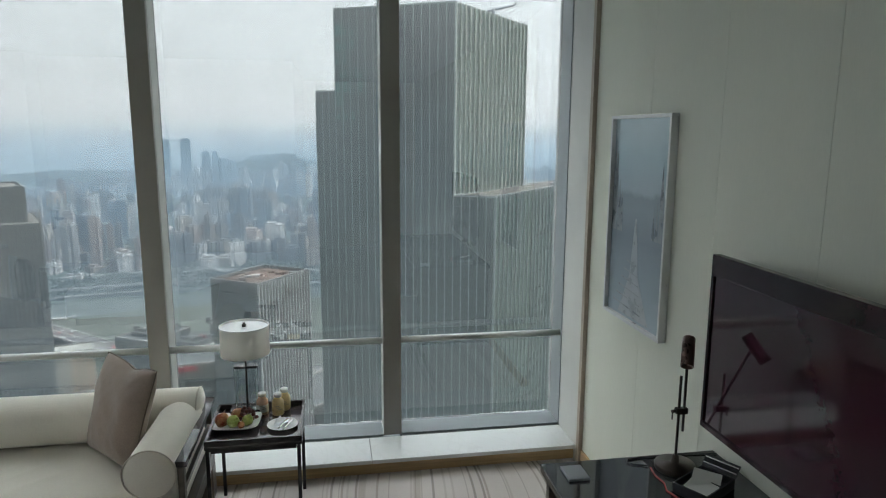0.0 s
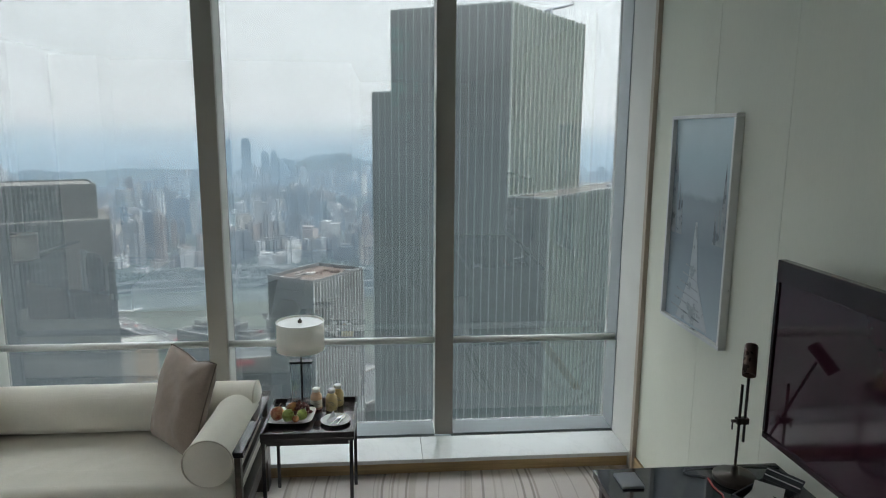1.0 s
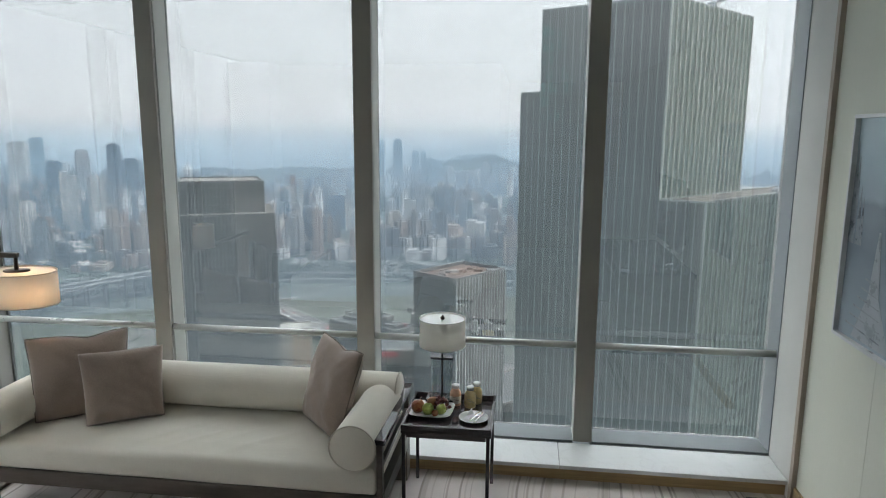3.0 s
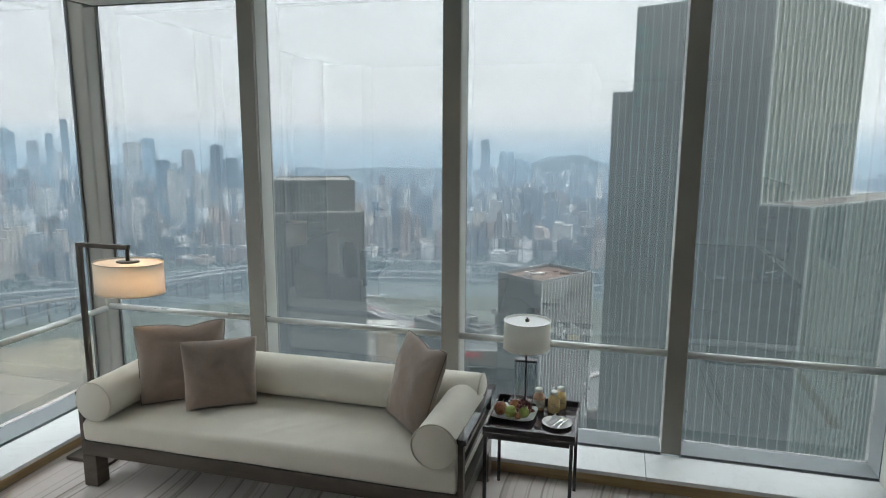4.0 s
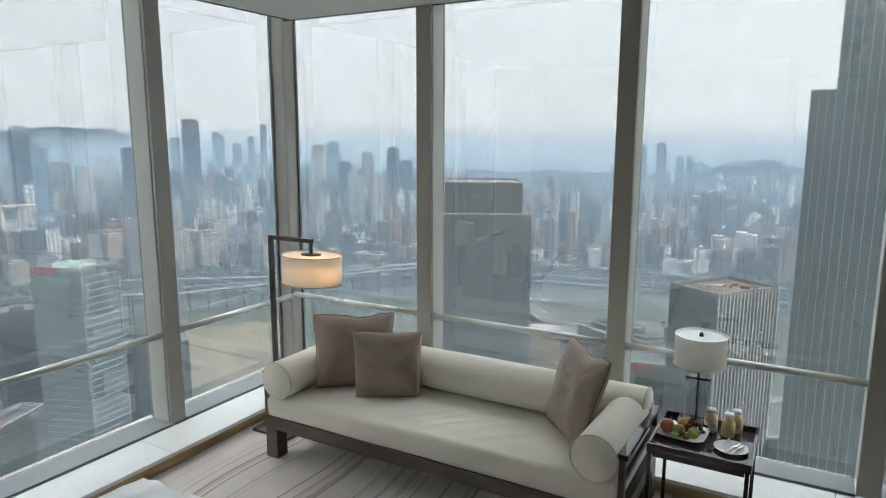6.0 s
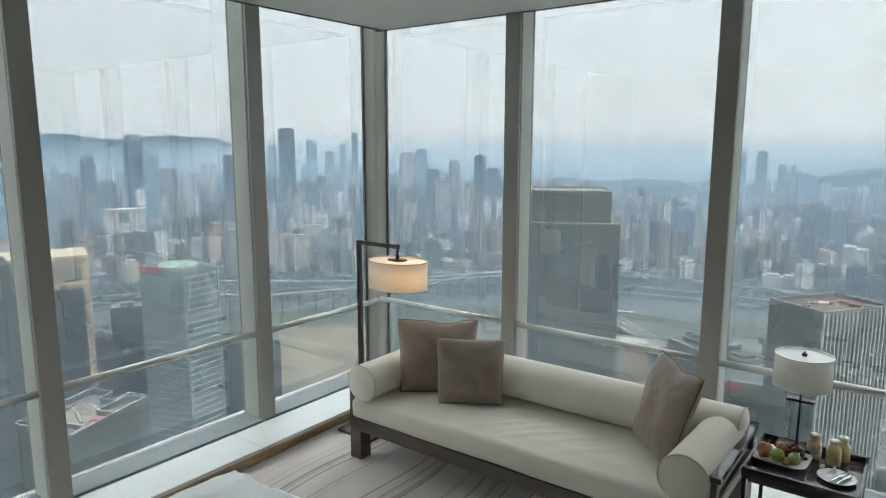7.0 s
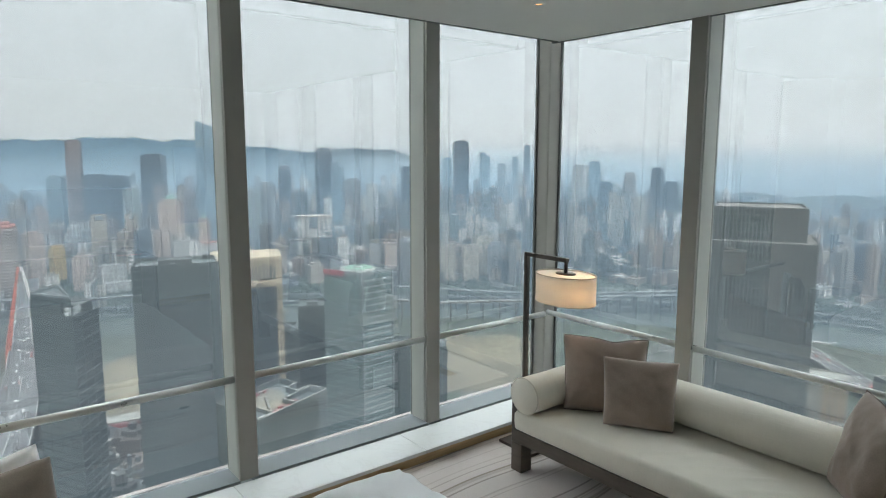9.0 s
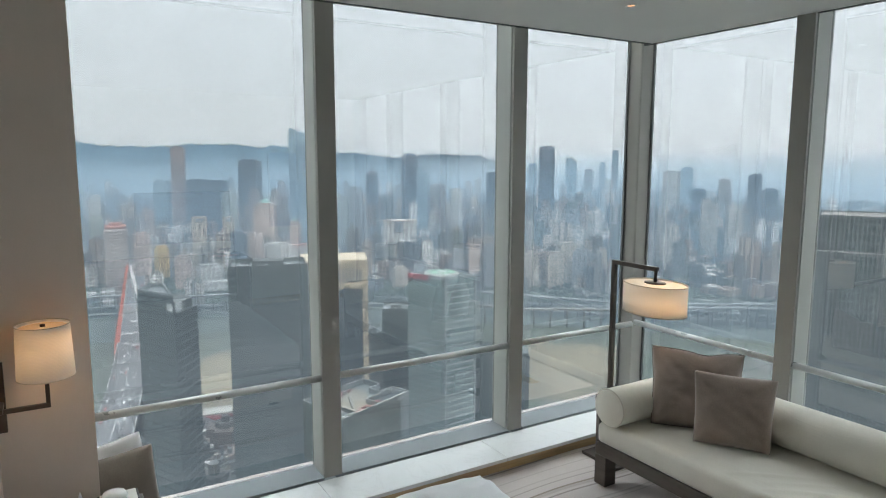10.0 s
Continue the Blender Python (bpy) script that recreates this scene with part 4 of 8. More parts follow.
def apple(at, r, material, label, seed):
    ob = thing("apple", at, label, "fruit", "fruit on the dish")
    bm = bmesh.new()
    prof = []
    for i in range(15):
        a = math.pi * i / 14
        k = r * (1 + 0.06 * math.cos(a))
        dip = 0.32 * r * math.exp(-((i / 14) / 0.13) ** 2) + 0.18 * r * math.exp(-(((14 - i) / 14) / 0.11) ** 2)
        prof.append((k * math.sin(a), r * 0.92 - r * 0.94 * -math.cos(a) * -1 - dip * math.cos(a) * 0.9))
    lathe(bm, at, prof[::-1], 22)
    bmesh.ops.rotate(bm, cent=Vector(at) + Vector((0, 0, r)), matrix=Euler((0.4 * math.sin(seed), 0.5 * math.cos(seed), seed)).to_matrix(), verts=bm.verts[:])
    part("flesh", bm, material, ob)
    bm = bmesh.new()
    tip = Vector(at) + Vector((0.35 * r * math.cos(seed), 0.3 * r * math.sin(seed), 1.85 * r))
    tube(bm, [tip, tip + Vector((0.003, 0.001, 0.008)), tip + Vector((0.008, 0.002, 0.015))], 0.0014, 6)
    part("stalk", bm, M_oaktrim, ob)
    ob.location += DISH


apple((-0.648, 3.155, TT + 0.009), 0.036, M_apple, "red apple on the white dish", 1.0)
apple((-0.592, 3.135, TT + 0.009), 0.032, M_green, "green apple on the white dish", 2.2)
apple((-0.578, 3.215, TT + 0.009), 0.034, M_apple, "red apple on the white dish", 3.1)
apple((-0.523, 3.15, TT + 0.009), 0.028, M_green, "green apple on the white dish", 4.0)
apple((-0.552, 3.118, TT + 0.009), 0.018, M_apple, "small red plum on the white dish", 5.0)
gr = thing("grapes", (-0.53, 3.21, TT + 0.01), "bunch of dark red grapes on the dish", "fruit", "fruit on the dish")
for k in range(22):
    bm = bmesh.new()
    a, q = k * 2.4, 0.012 + 0.0015 * k
    c = (-0.535 + q * math.cos(a) * 1.1, 3.21 + q * math.sin(a) * 0.9, TT + 0.022 + 0.045 * (1 - k / 22) + 0.006 * math.sin(k * 1.7))
    lathe(bm, c, [(0.0001, -0.0115), (0.0065, -0.0095), (0.0105, -0.004), (0.0108, 0.003), (0.0075, 0.0085), (0.0001, 0.0115)], 10)
    part("grape", bm, M_grape, gr)
gr.location += DISH


def bottle(x, y, juice, label):
    ob = thing("juice_bottle", (x, y, TT), label, "bottle", "juice bottles on the tray")
    bm = bmesh.new()
    lathe(bm, (x, y, TT), [(0.0, 0.001), (0.028, 0.0), (0.0315, 0.006), (0.0315, 0.066), (0.029, 0.078), (0.0195, 0.09), (0.0185, 0.098), (0.0, 0.098)], 24)
    part("bottle_body", bm, juice, ob)
    bm = bmesh.new()
    lathe(bm, (x, y, TT), [(0.0318, 0.016), (0.0320, 0.017), (0.0320, 0.056), (0.0318, 0.057)], 24)
    part("paper_label", bm, M_paper if juice is M_juice else M_juice2, ob, "wrap-around paper label")
    for k in range(3):
        bm = bmesh.new()
        ang = radians(-110 + 14 * k)
        for j in range(4):
            a0 = ang + radians(j * 10)
            c, s = math.cos(a0), math.sin(a0)
            box(bm, x + 0.0322 * c - 0.002, x + 0.0322 * c + 0.002, y + 0.0322 * s - 0.0006, y + 0.0322 * s + 0.0006, TT + 0.052 - 0.009 * k, TT + 0.056 - 0.009 * k)
        part("label_bars", bm, M_oaktrim, ob)
    bm = bmesh.new()
    lathe(bm, (x, y, TT), [(0.0, 0.099), (0.0205, 0.099), (0.0210, 0.114), (0.0195, 0.117), (0.0, 0.117)], 24)
    part("cap", bm, M_cap, ob, "white screw cap")


bottle(-0.478, 3.395, M_juice, "small bottle of peach juice with a white cap")
bottle(-0.395, 3.375, M_juice2, "small bottle of mango juice with a white cap")
bottle(-0.366, 3.438, M_juice2, "small bottle of mango juice behind the others")

rp = thing("side_plate", (-0.352, 3.115, TT), "round white porcelain side plate", "plate")
bm = bmesh.new()
lathe(bm, (-0.352, 3.115, TT), [(0.0, 0.002), (0.04, 0.0), (0.05, 0.003), (0.072, 0.013), (0.078, 0.015), (0.077, 0.017), (0.05, 0.007), (0.0, 0.006)], 36)
part("dish", bm, M_porcelain, rp)
rp.location += SIDE
bm = bmesh.new()
a = [bm.verts.new(p) for p in ((-0.40, 3.10, TT + 0.010), (-0.33, 3.08, TT + 0.010), (-0.325, 3.15, TT + 0.010), (-0.385, 3.165, TT + 0.012))]
b = [bm.verts.new(p) for p in ((-0.395, 3.115, TT + 0.014), (-0.345, 3.11, TT + 0.014), (-0.352, 3.145, TT + 0.02), (-0.366, 3.16, TT + 0.045))]
bridge(bm, a, b, False)
bm.faces.new(a[::-1]), bm.faces.new(b)
solid("napkin", bm, M_linen, "folded white napkin standing on the side plate", "napkin").location += SIDE


def cutlery(name, p0, p1, wide, label):
    p0, p1 = Vector(p0) + SIDE, Vector(p1) + SIDE
    w = (p1 - p0).normalized()
    u = w.cross(Vector((0, 0, 1))).normalized()
    bm = bmesh.new()
    prev = None
    for s, k in ((0.0, 0.4), (0.05, 0.75), (0.5, 0.45), (0.56, 0.8), (0.62, wide), (0.9, wide), (1.0, 0.25)):
        c = p0.lerp(p1, s)
        hw = 0.006 * k
        row = [bm.verts.new(c + u * a * hw + Vector((0, 0, b * 0.0016))) for a, b in ((-1, 0), (1, 0), (0.8, 1), (-0.8, 1))]
        if prev:
            bridge(bm, prev, row)
        else:
            bm.faces.new(row[::-1])
        prev = row
    bm.faces.new(prev)
    solid(name, bm, M_steel, label, "cutlery", "cutlery on the side plate")


cutlery("table_knife", (-0.345, 3.03, TT + 0.021), (-0.30, 3.17, TT + 0.021), 1.5, "steel table knife laid on the side plate")
cutlery("table_fork", (-0.37, 3.045, TT + 0.021), (-0.318, 3.165, TT + 0.023), 1.9, "steel table fork laid on the side plate")

# ---- east wall ----
pic = thing("picture", (EAST - 0.02, 2.9, 1.05), "tall silver-framed misty grey picture of a straight path", "picture")
PY0, PY1, PZ0, PZ1, PX = 2.60, 3.212, 1.05, 2.062, EAST - 0.038
for d in ((PY0, PY1, PZ0, PZ0 + 0.016), (PY0, PY1, PZ1 - 0.016, PZ1), (PY0, PY0 + 0.016, PZ0 + 0.0165, PZ1 - 0.0165), (PY1 - 0.016, PY1, PZ0 + 0.0165, PZ1 - 0.0165)):
    part_box("frame_bar", (PX, EAST - 0.001, *d), M_silver, pic, "", 0.002)


def picture_material():
    """Pale mist above, dusky ground below, soft grain."""
    m, n, l = tree("misty_print")
    co = n.new("ShaderNodeTexCoord")
    sep = n.new("ShaderNodeSeparateXYZ")
    l.new(co.outputs["Object"], sep.inputs[0])
    wob = node(n, "ShaderNodeTexNoise", Scale=9.0, Detail=5.0)
    l.new(co.outputs["Object"], wob.inputs["Vector"])
    mr = node(n, "ShaderNodeMapRange", **{"From Min": PZ0, "From Max": PZ1})
    l.new(sep.outputs["Z"], mr.inputs[0])
    ad = n.new("ShaderNodeMath")
    ad.operation, ad.inputs[1].default_value = "MULTIPLY_ADD", 0.08
    l.new(wob.outputs["Fac"], ad.inputs[0])
    l.new(mr.outputs[0], ad.inputs[2])
    r = ramp(n, [(0.0, (0.466, 0.546, 0.604)), (0.22, (0.365, 0.426, 0.481)), (0.45, (0.284, 0.333, 0.380)), (0.6, (0.355, 0.410, 0.458)), (0.66, (0.335, 0.393, 0.447)), (0.69, (0.466, 0.546, 0.604)), (0.85, (0.477, 0.590, 0.637)), (1.0, (0.558, 0.677, 0.727))])
    l.new(ad.outputs[0], r.inputs[0])
    b = node(n, "ShaderNodeBsdfPrincipled", Roughness=0.14)
    l.new(r.outputs[0], b.inputs["Base Color"])
    out = n.new("ShaderNodeOutputMaterial")
    l.new(b.outputs[0], out.inputs[0])
    return m


M_print = picture_material()
M_path = surface("pale_print_ink", (0.41, 0.445, 0.475), 0.3, var=0.1, scale=12, bump=0)
M_ink2 = surface("grey_print_ink", (0.27, 0.30, 0.335), 0.3, var=0.25, scale=14, bump=0)
M_plank = surface("soft_print_ink", (0.30, 0.325, 0.355), 0.3, var=0.25, scale=14, bump=0)
part_box("print", (EAST - 0.016, EAST - 0.006, PY0 + 0.016, PY1 - 0.016, PZ0 + 0.016, PZ1 - 0.016), M_print, pic)


def flat_shape(name, pts, material, x):
    bm = bmesh.new()
    a = [bm.verts.new((x, yy, zz)) for yy, zz in pts]
    b = [bm.verts.new((x + 0.0006, yy, zz)) for yy, zz in pts]
    bridge(bm, a, b, False)
    bm.faces.new(a), bm.faces.new(b[::-1])
    part(name, bm, material, pic)


cy = 2.915
flat_shape("printed_path", [(cy + 0.155, PZ0 + 0.03), (cy - 0.17, PZ0 + 0.03), (cy - 0.045, PZ0 + 0.24), (cy - 0.006, PZ0 + 0.52), (cy + 0.01, PZ0 + 0.52), (cy + 0.045, PZ0 + 0.24)], M_path, EAST - 0.0175)
for k in range(6):
    z = PZ0 + 0.075 + 0.045 * k
    hw = 0.18 - 0.023 * k
    flat_shape("printed_plank", [(cy + hw * 1.2, z + 0.012), (cy - hw * 0.5, z - 0.010), (cy - hw * 0.5, z - 0.017 + 0.001 * k), (cy + hw * 1.2, z + 0.004)], M_plank, EAST - 0.0185)
for side, off, top in ((1, 0.24, 0.83), (1, 0.20, 0.70), (1, 0.17, 0.66), (1, 0.265, 0.9), (-1, 0.235, 0.8), (-1, 0.27, 0.72), (-1, 0.20, 0.62), (-1, 0.17, 0.6)):
    flat_shape("printed_tree", [(cy + side * off - 0.016, PZ0 + 0.44), (cy + side * off - 0.014, PZ0 + top - 0.15), (cy + side * off, PZ0 + top), (cy + side * off + 0.014, PZ0 + top - 0.15), (cy + side * off + 0.016, PZ0 + 0.44)], M_ink2, EAST - 0.0172)

tv = thing("television", (EAST - 0.05, 1.6, 0.87), "large wall-mounted television, switched off, dark reflective screen", "television")
VY0, VY1, VZ0, VZ1, VX = 0.927, 2.055, 0.921, 1.560, 1.225
part_box("back_shell", (VX + 0.03, EAST - 0.076, VY0 + 0.06, VY1 - 0.06, VZ0 + 0.06, VZ1 - 0.06), M_tvframe, tv, "", 0.01)
part_box("screen", (VX + 0.006, VX + 0.03, VY0 + 0.018, VY1 - 0.018, VZ0 + 0.022, VZ1 - 0.075), M_tvglass, tv, "dark glossy screen")
for d in ((VY0, VY1, VZ0, VZ0 + 0.022), (VY0, VY1, VZ1 - 0.075, VZ1), (VY0, VY0 + 0.018, VZ0 + 0.0225, VZ1 - 0.0755), (VY1 - 0.018, VY1, VZ0 + 0.0225, VZ1 - 0.0755)):
    part_box("bezel", (VX, VX + 0.032, *d), M_tvframe, tv, "", 0.003)
part_box("wall_bracket", (EAST - 0.075, EAST - 0.0005, 1.35, 1.65, 1.12, 1.36), M_tvframe, tv, "", 0.003)
part_box("badge", (VX - 0.002, VX, 1.57, 1.60, VZ0 + 0.006, VZ0 + 0.014), M_steel, tv)

# ---- desk ----
DX0, DY0, DY1, DZ = 0.66, 0.2, 2.175, 0.75
dk = thing("desk", (1.0, 1.2, 0), "long dark desk with a glossy black glass top", "desk")
part_box("desktop", (DX0, EAST - 0.003, DY0, DY1, DZ - 0.03, DZ - 0.0065), M_wenge, dk, "", 0.003)
part_box("glass_top", (DX0, EAST - 0.003, DY0, DY1, DZ - 0.006, DZ), M_deskglass, dk, "glossy black glass top", 0.001)
part_box("end_panel", (DX0 + 0.02, EAST - 0.02, DY1 - 0.05, DY1 - 0.02, 0.0, DZ - 0.031), M_wenge, dk)
part_box("end_panel", (DX0 + 0.02, EAST - 0.02, DY0 + 0.02, DY0 + 0.05, 0.0, DZ - 0.031), M_wenge, dk)
part_box("modesty_panel", (EAST - 0.06, EAST - 0.03, DY0 + 0.051, DY1 - 0.051, 0.2, DZ - 0.031), M_wenge, dk)

RX, RY = 1.145, 2.067
rl = thing("reading_lamp", (RX, RY, DZ), "bronze reading lamp with a cylinder head on twin rods", "desk lamp")
bm = bmesh.new()
lathe(bm, (RX, RY, DZ), [(0.0, 0.0005), (0.072, 0.0), (0.074, 0.004), (0.074, 0.017), (0.072, 0.021), (0.014, 0.024), (0.012, 0.05), (0.007, 0.055), (0.0, 0.055)], 40)
part("base", bm, M_bronze, rl)
bm = bmesh.new()
cyl(bm, (RX, RY, DZ + 0.05), (RX + 0.001, RY, DZ + 0.36), 0.005, 12)
part("lower_rod", bm, M_bronze, rl)
bm = bmesh.new()
to_room = Vector((-0.1 - RX, -RY, 0)).normalized()
joint = Vector((RX + 0.021, RY, DZ + 0.226))
tip = joint + to_room * 0.11 + Vector((0, 0, 0.263))
cyl(bm, joint - to_room * 0.04 - Vector((0, 0, 0.096)), tip, 0.005, 12)
part("upper_rod", bm, M_bronze, rl)
part_box("clamp", (RX - 0.012, RX + 0.032, RY - 0.012, RY + 0.012, DZ + 0.215, DZ + 0.238), M_bronze, rl, "", 0.003)
bm = bmesh.new()
cyl(bm, (RX - 0.028, RY, DZ + 0.226), (RX - 0.008, RY, DZ + 0.226), 0.006, 10)
cyl(bm, (RX - 0.024, RY, DZ + 0.195), (RX - 0.024, RY, DZ + 0.23), 0.003, 8)
part("clamp_screw", bm, M_bronze, rl)
bm = bmesh.new()
lathe(bm, (0, 0, 0), [(0.0, -0.045), (0.0185, -0.047), (0.0185, -0.056), (0.0215, -0.056), (0.0215, 0.051), (0.019, 0.055), (0.0, 0.055)], 28)
bm.transform(Matrix.Translation(tip + to_room * 0.012) @ (Vector((0, 0, 1)) * 0.72 - to_room * 0.69).to_track_quat("Z", "Y").to_matrix().to_4x4())
part("lamp_head", bm, M_coppery, rl, "coppery cylinder head")

st = thing("stationery_box", (1.165, 1.905, DZ), "open black leather stationery box with paper inside", "stationery box")
turned = Matrix.Translation((1.165, 1.905, DZ)) @ pose(0, 0, 0, 0, 0, 30) @ Matrix.Scale(0.86, 4)


def turned_box(name, dims, material, label="", tilt=None, bevel=0.002):
    bm = bmesh.new()
    box(bm, *dims, bevel)
    bm.transform(turned @ (tilt or Matrix()))
    return part(name, bm, material, st, label)


turned_box("box_bottom", (-0.11, 0.11, -0.075, 0.075, 0.0, 0.01), M_leather)
for d in ((-0.11, -0.103, -0.075, 0.075), (0.103, 0.11, -0.075, 0.075), (-0.1025, 0.1025, -0.075, -0.068), (-0.1025, 0.1025, 0.068, 0.075)):
    turned_box("box_side", (*d, 0.0102, 0.045), M_leather)
turned_box("box_divider", (0.01, 0.015, -0.0675, 0.0675, 0.0102, 0.042), M_leather)
lid = turned_box("lid", (0.0, 0.008, -0.075, 0.075, 0.0, 0.055), M_leather, "raised leather lid", Matrix.Translation((0.1105, 0, 0.045)) @ pose(0, 0, 0, 0, 40, 0))
for k in (0.015, 0.04):
    bm = bmesh.new()
    box(bm, -0.0015, -0.0002, -0.072, 0.072, k, k + 0.005)
    bm.transform(turned @ Matrix.Translation((0.1105, 0, 0.045)) @ pose(0, 0, 0, 0, 40, 0))
    part("lid_strip", bm, M_steel, lid)
bm = bmesh.new()
for k, (lift, lean) in enumerate(((0.018, 14), (0.03, 26))):
    b0 = bmesh.new()
    box(b0, -0.05, 0.05, -0.055, 0.055, 0, 0.0012)
    b0.transform(turned @ Matrix.Translation((-0.03 + 0.035 * k, -0.005, lift + 0.012)) @ pose(0, 0, 0, 4, -lean, 20 * k))
    me_ = bpy.data.meshes.new("card")
    b0.to_mesh(me_)
    b0.free()
    bm.from_mesh(me_)
    bpy.data.meshes.remove(me_)
solid("note_card", bm, M_paper, "loose white note cards in the stationery box", "paper")
bm = bmesh.new()
tube(bm, [(1.055, 2.08, DZ + 0.003), (1.045, 2.02, DZ + 0.003), (1.052, 1.97, DZ + 0.003), (1.035, 1.92, DZ + 0.003), (1.05, 1.87, DZ + 0.003), (1.07, 1.82, DZ + 0.003), (1.05, 1.76, DZ + 0.003)], 0.003, 8)
solid("red_cord", bm, M_red, "thin red cord lying on the desk", "cord")
bm = bmesh.new()
tube(bm, [(1.05, 2.09, DZ + 0.004), (1.0, 2.11, DZ + 0.004), (0.985, 2.13, DZ + 0.006), (1.0, 2.15, DZ + 0.004), (1.05, 2.155, DZ + 0.004), (1.20, 2.16, DZ + 0.004), (1.36, 2.14, DZ + 0.004)], 0.0025, 8)
solid("power_cord", bm, M_leather, "thin black lamp cord on the desk", "cord")
bm = bmesh.new()
box(bm, 0.72, 0.80, 2.03, 2.13, DZ, DZ + 0.012, 0.004)
solid("coaster", bm, M_grey, "grey square coaster on the glass desk top", "coaster")

# ---- bed corner and west wall ----
bd = thing("bed", (-1.55, 0.75, 0), "large bed made up with a smooth white duvet", "bed")
QX0, QX1, QY0, QY1, QZ = -2.53, -0.75, -0.12, 1.672, 0.53
part_box("bed_base", (QX0 + 0.05, QX1 - 0.05, QY0 + 0.02, QY1 - 0.05, 0.04, 0.28), M_brownwall, bd, "", 0.01)
part_box("bed_mattress", (QX0 + 0.03, QX1 - 0.03, QY0 + 0.02, QY1 - 0.03, 0.282, 0.49), M_linen, bd, "", 0.03)
for x0 in (QX0 + 0.12, QX1 - 0.2):
    for y0 in (QY0 + 0.1, QY1 - 0.22):
        part_box("leg", (x0, x0 + 0.07, y0, y0 + 0.07, 0.0, 0.039), M_wenge, bd)
bm = bmesh.new()
nx = 90
g = {}
for i in range(nx + 1):
    for j in range(nx + 1):
        u, v = -1 + 2 * i / nx, -1 + 2 * j / nx
        px, py = (QX0 + QX1) / 2 + (QX1 - QX0) / 2 * u, (QY0 + QY1) / 2 + (QY1 - QY0) / 2 * v
        d = max(abs(u), abs(v))
        drop = max(0.0, (d - 0.955) / 0.045) ** 2 * 0.05
        z = QZ - drop + 0.022 * noise.noise((px * 3.1, py * 3.1, 1.0)) + 0.014 * (1 - 2 * abs(noise.noise((px * 5 + py * 2, py * 4, 4.0)))) + 0.006 * noise.noise((px * 18, py * 11, 6.0))
        g[i, j] = bm.verts.new((px + 0.02 * noise.noise((py * 5, 0.5, px)), py + 0.018 * noise.noise((px * 5, 2.5, py)), z))
for i in range(nx):
    for j in range(nx):
        bm.faces.new((g[i, j], g[i + 1, j], g[i + 1, j + 1], g[i, j + 1])).smooth = True
rim = [g[i, 0] for i in range(nx)] + [g[nx, j] for j in range(nx)] + [g[nx - i, nx] for i in range(nx)] + [g[0, nx - j] for j in range(nx)]
low = [bm.verts.new((v.co.x, v.co.y, 0.25 + 0.01 * noise.noise((v.co.x * 8, v.co.y * 8, 0)))) for v in rim]
bridge(bm, rim, low)
part("duvet", bm, M_linen, bd, "smooth white duvet")

cushion("throw_cushion", (-3.455, 0.225, 0.101), 84, 4, 0.42, 0.485, 0.13, M_umber, None, "dark umber throw cushion standing on the marble window sill", "cushion", seed=12.0, twist=-8)
cushion("bed_pillow", (-3.545, 0.225, 0.101), 86, 3, 0.42, 0.515, 0.07, M_linen, None, "white bed pillow standing behind a cushion on the sill", "pillow", seed=15.0, twist=-12)

sc = thing("wall_lamp", (-3.30, -0.05, 1.1), "lit bedside wall lamp, cream drum shade on a bronze arm", "wall lamp")
WX = -3.17
part_box("wall_plate", (-3.299, -3.275, -0.213, -0.183, 0.845, 1.14), M_bronze, sc, "", 0.002)
part_box("arm", (-3.2745, WX + 0.01, -0.206, -0.188, 0.960, 0.978), M_bronze, sc, "", 0.002)
part_box("arm_bar", (WX - 0.009, WX + 0.009, -0.187, -0.024, 0.960, 0.978), M_bronze, sc, "", 0.002)
part_box("riser", (WX - 0.008, WX + 0.008, -0.040, -0.024, 0.9785, 1.12), M_bronze, sc, "", 0.002)
WY, WZ = -0.032, 1.09
bm = bmesh.new()
lathe(bm, (WX, WY, WZ), [(0.103, 0.0), (0.105, 0.0), (0.097, 0.215), (0.095, 0.215), (0.093, 0.212), (0.101, 0.003), (0.103, 0.0)], 48)
shade = part("shade", bm, M_shade, sc, "cream cloth shade, faintly lit")
bm = bmesh.new()
lathe(bm, (WX, WY, WZ), [(0.089, 0.203), (0.006, 0.205)], 48)
part("top_diffuser", bm, M_tandisc, shade, "tan top disc")
bm = bmesh.new()
lathe(bm, (WX, WY, WZ + 0.205), [(0.0, 0.0), (0.010, 0.0), (0.010, 0.010), (0.0, 0.012)], 14)
part("finial", bm, M_bronze, sc)
for z, r in ((0.0, 0.1045), (0.215, 0.0965)):
    bm = bmesh.new()
    tube(bm, [(WX + r * math.cos(a), WY + r * math.sin(a), WZ + z) for a in (2 * math.pi * i / 48 for i in range(49))], 0.002, 6)
    part("shade_rim", bm, M_pipe, shade)
bm = bmesh.new()
lathe(bm, (WX, WY + 0.02, WZ + 0.07), [(0.001, 0.09), (0.018, 0.075), (0.026, 0.05), (0.02, 0.02), (0.012, 0.0), (0.0, 0.0)], 16)
part("bulb", bm, M_bulb, sc, "glowing warm bulb")
lamp2 = new("wall_lamp_light", bpy.data.lights.new("wall_lamp_light", "POINT"))
lamp2.data.energy, lamp2.data.color, lamp2.data.shadow_soft_size = 0.055, (1.0, 0.74, 0.48), 0.03
lamp2.location = (WX, WY, WZ + 0.16)

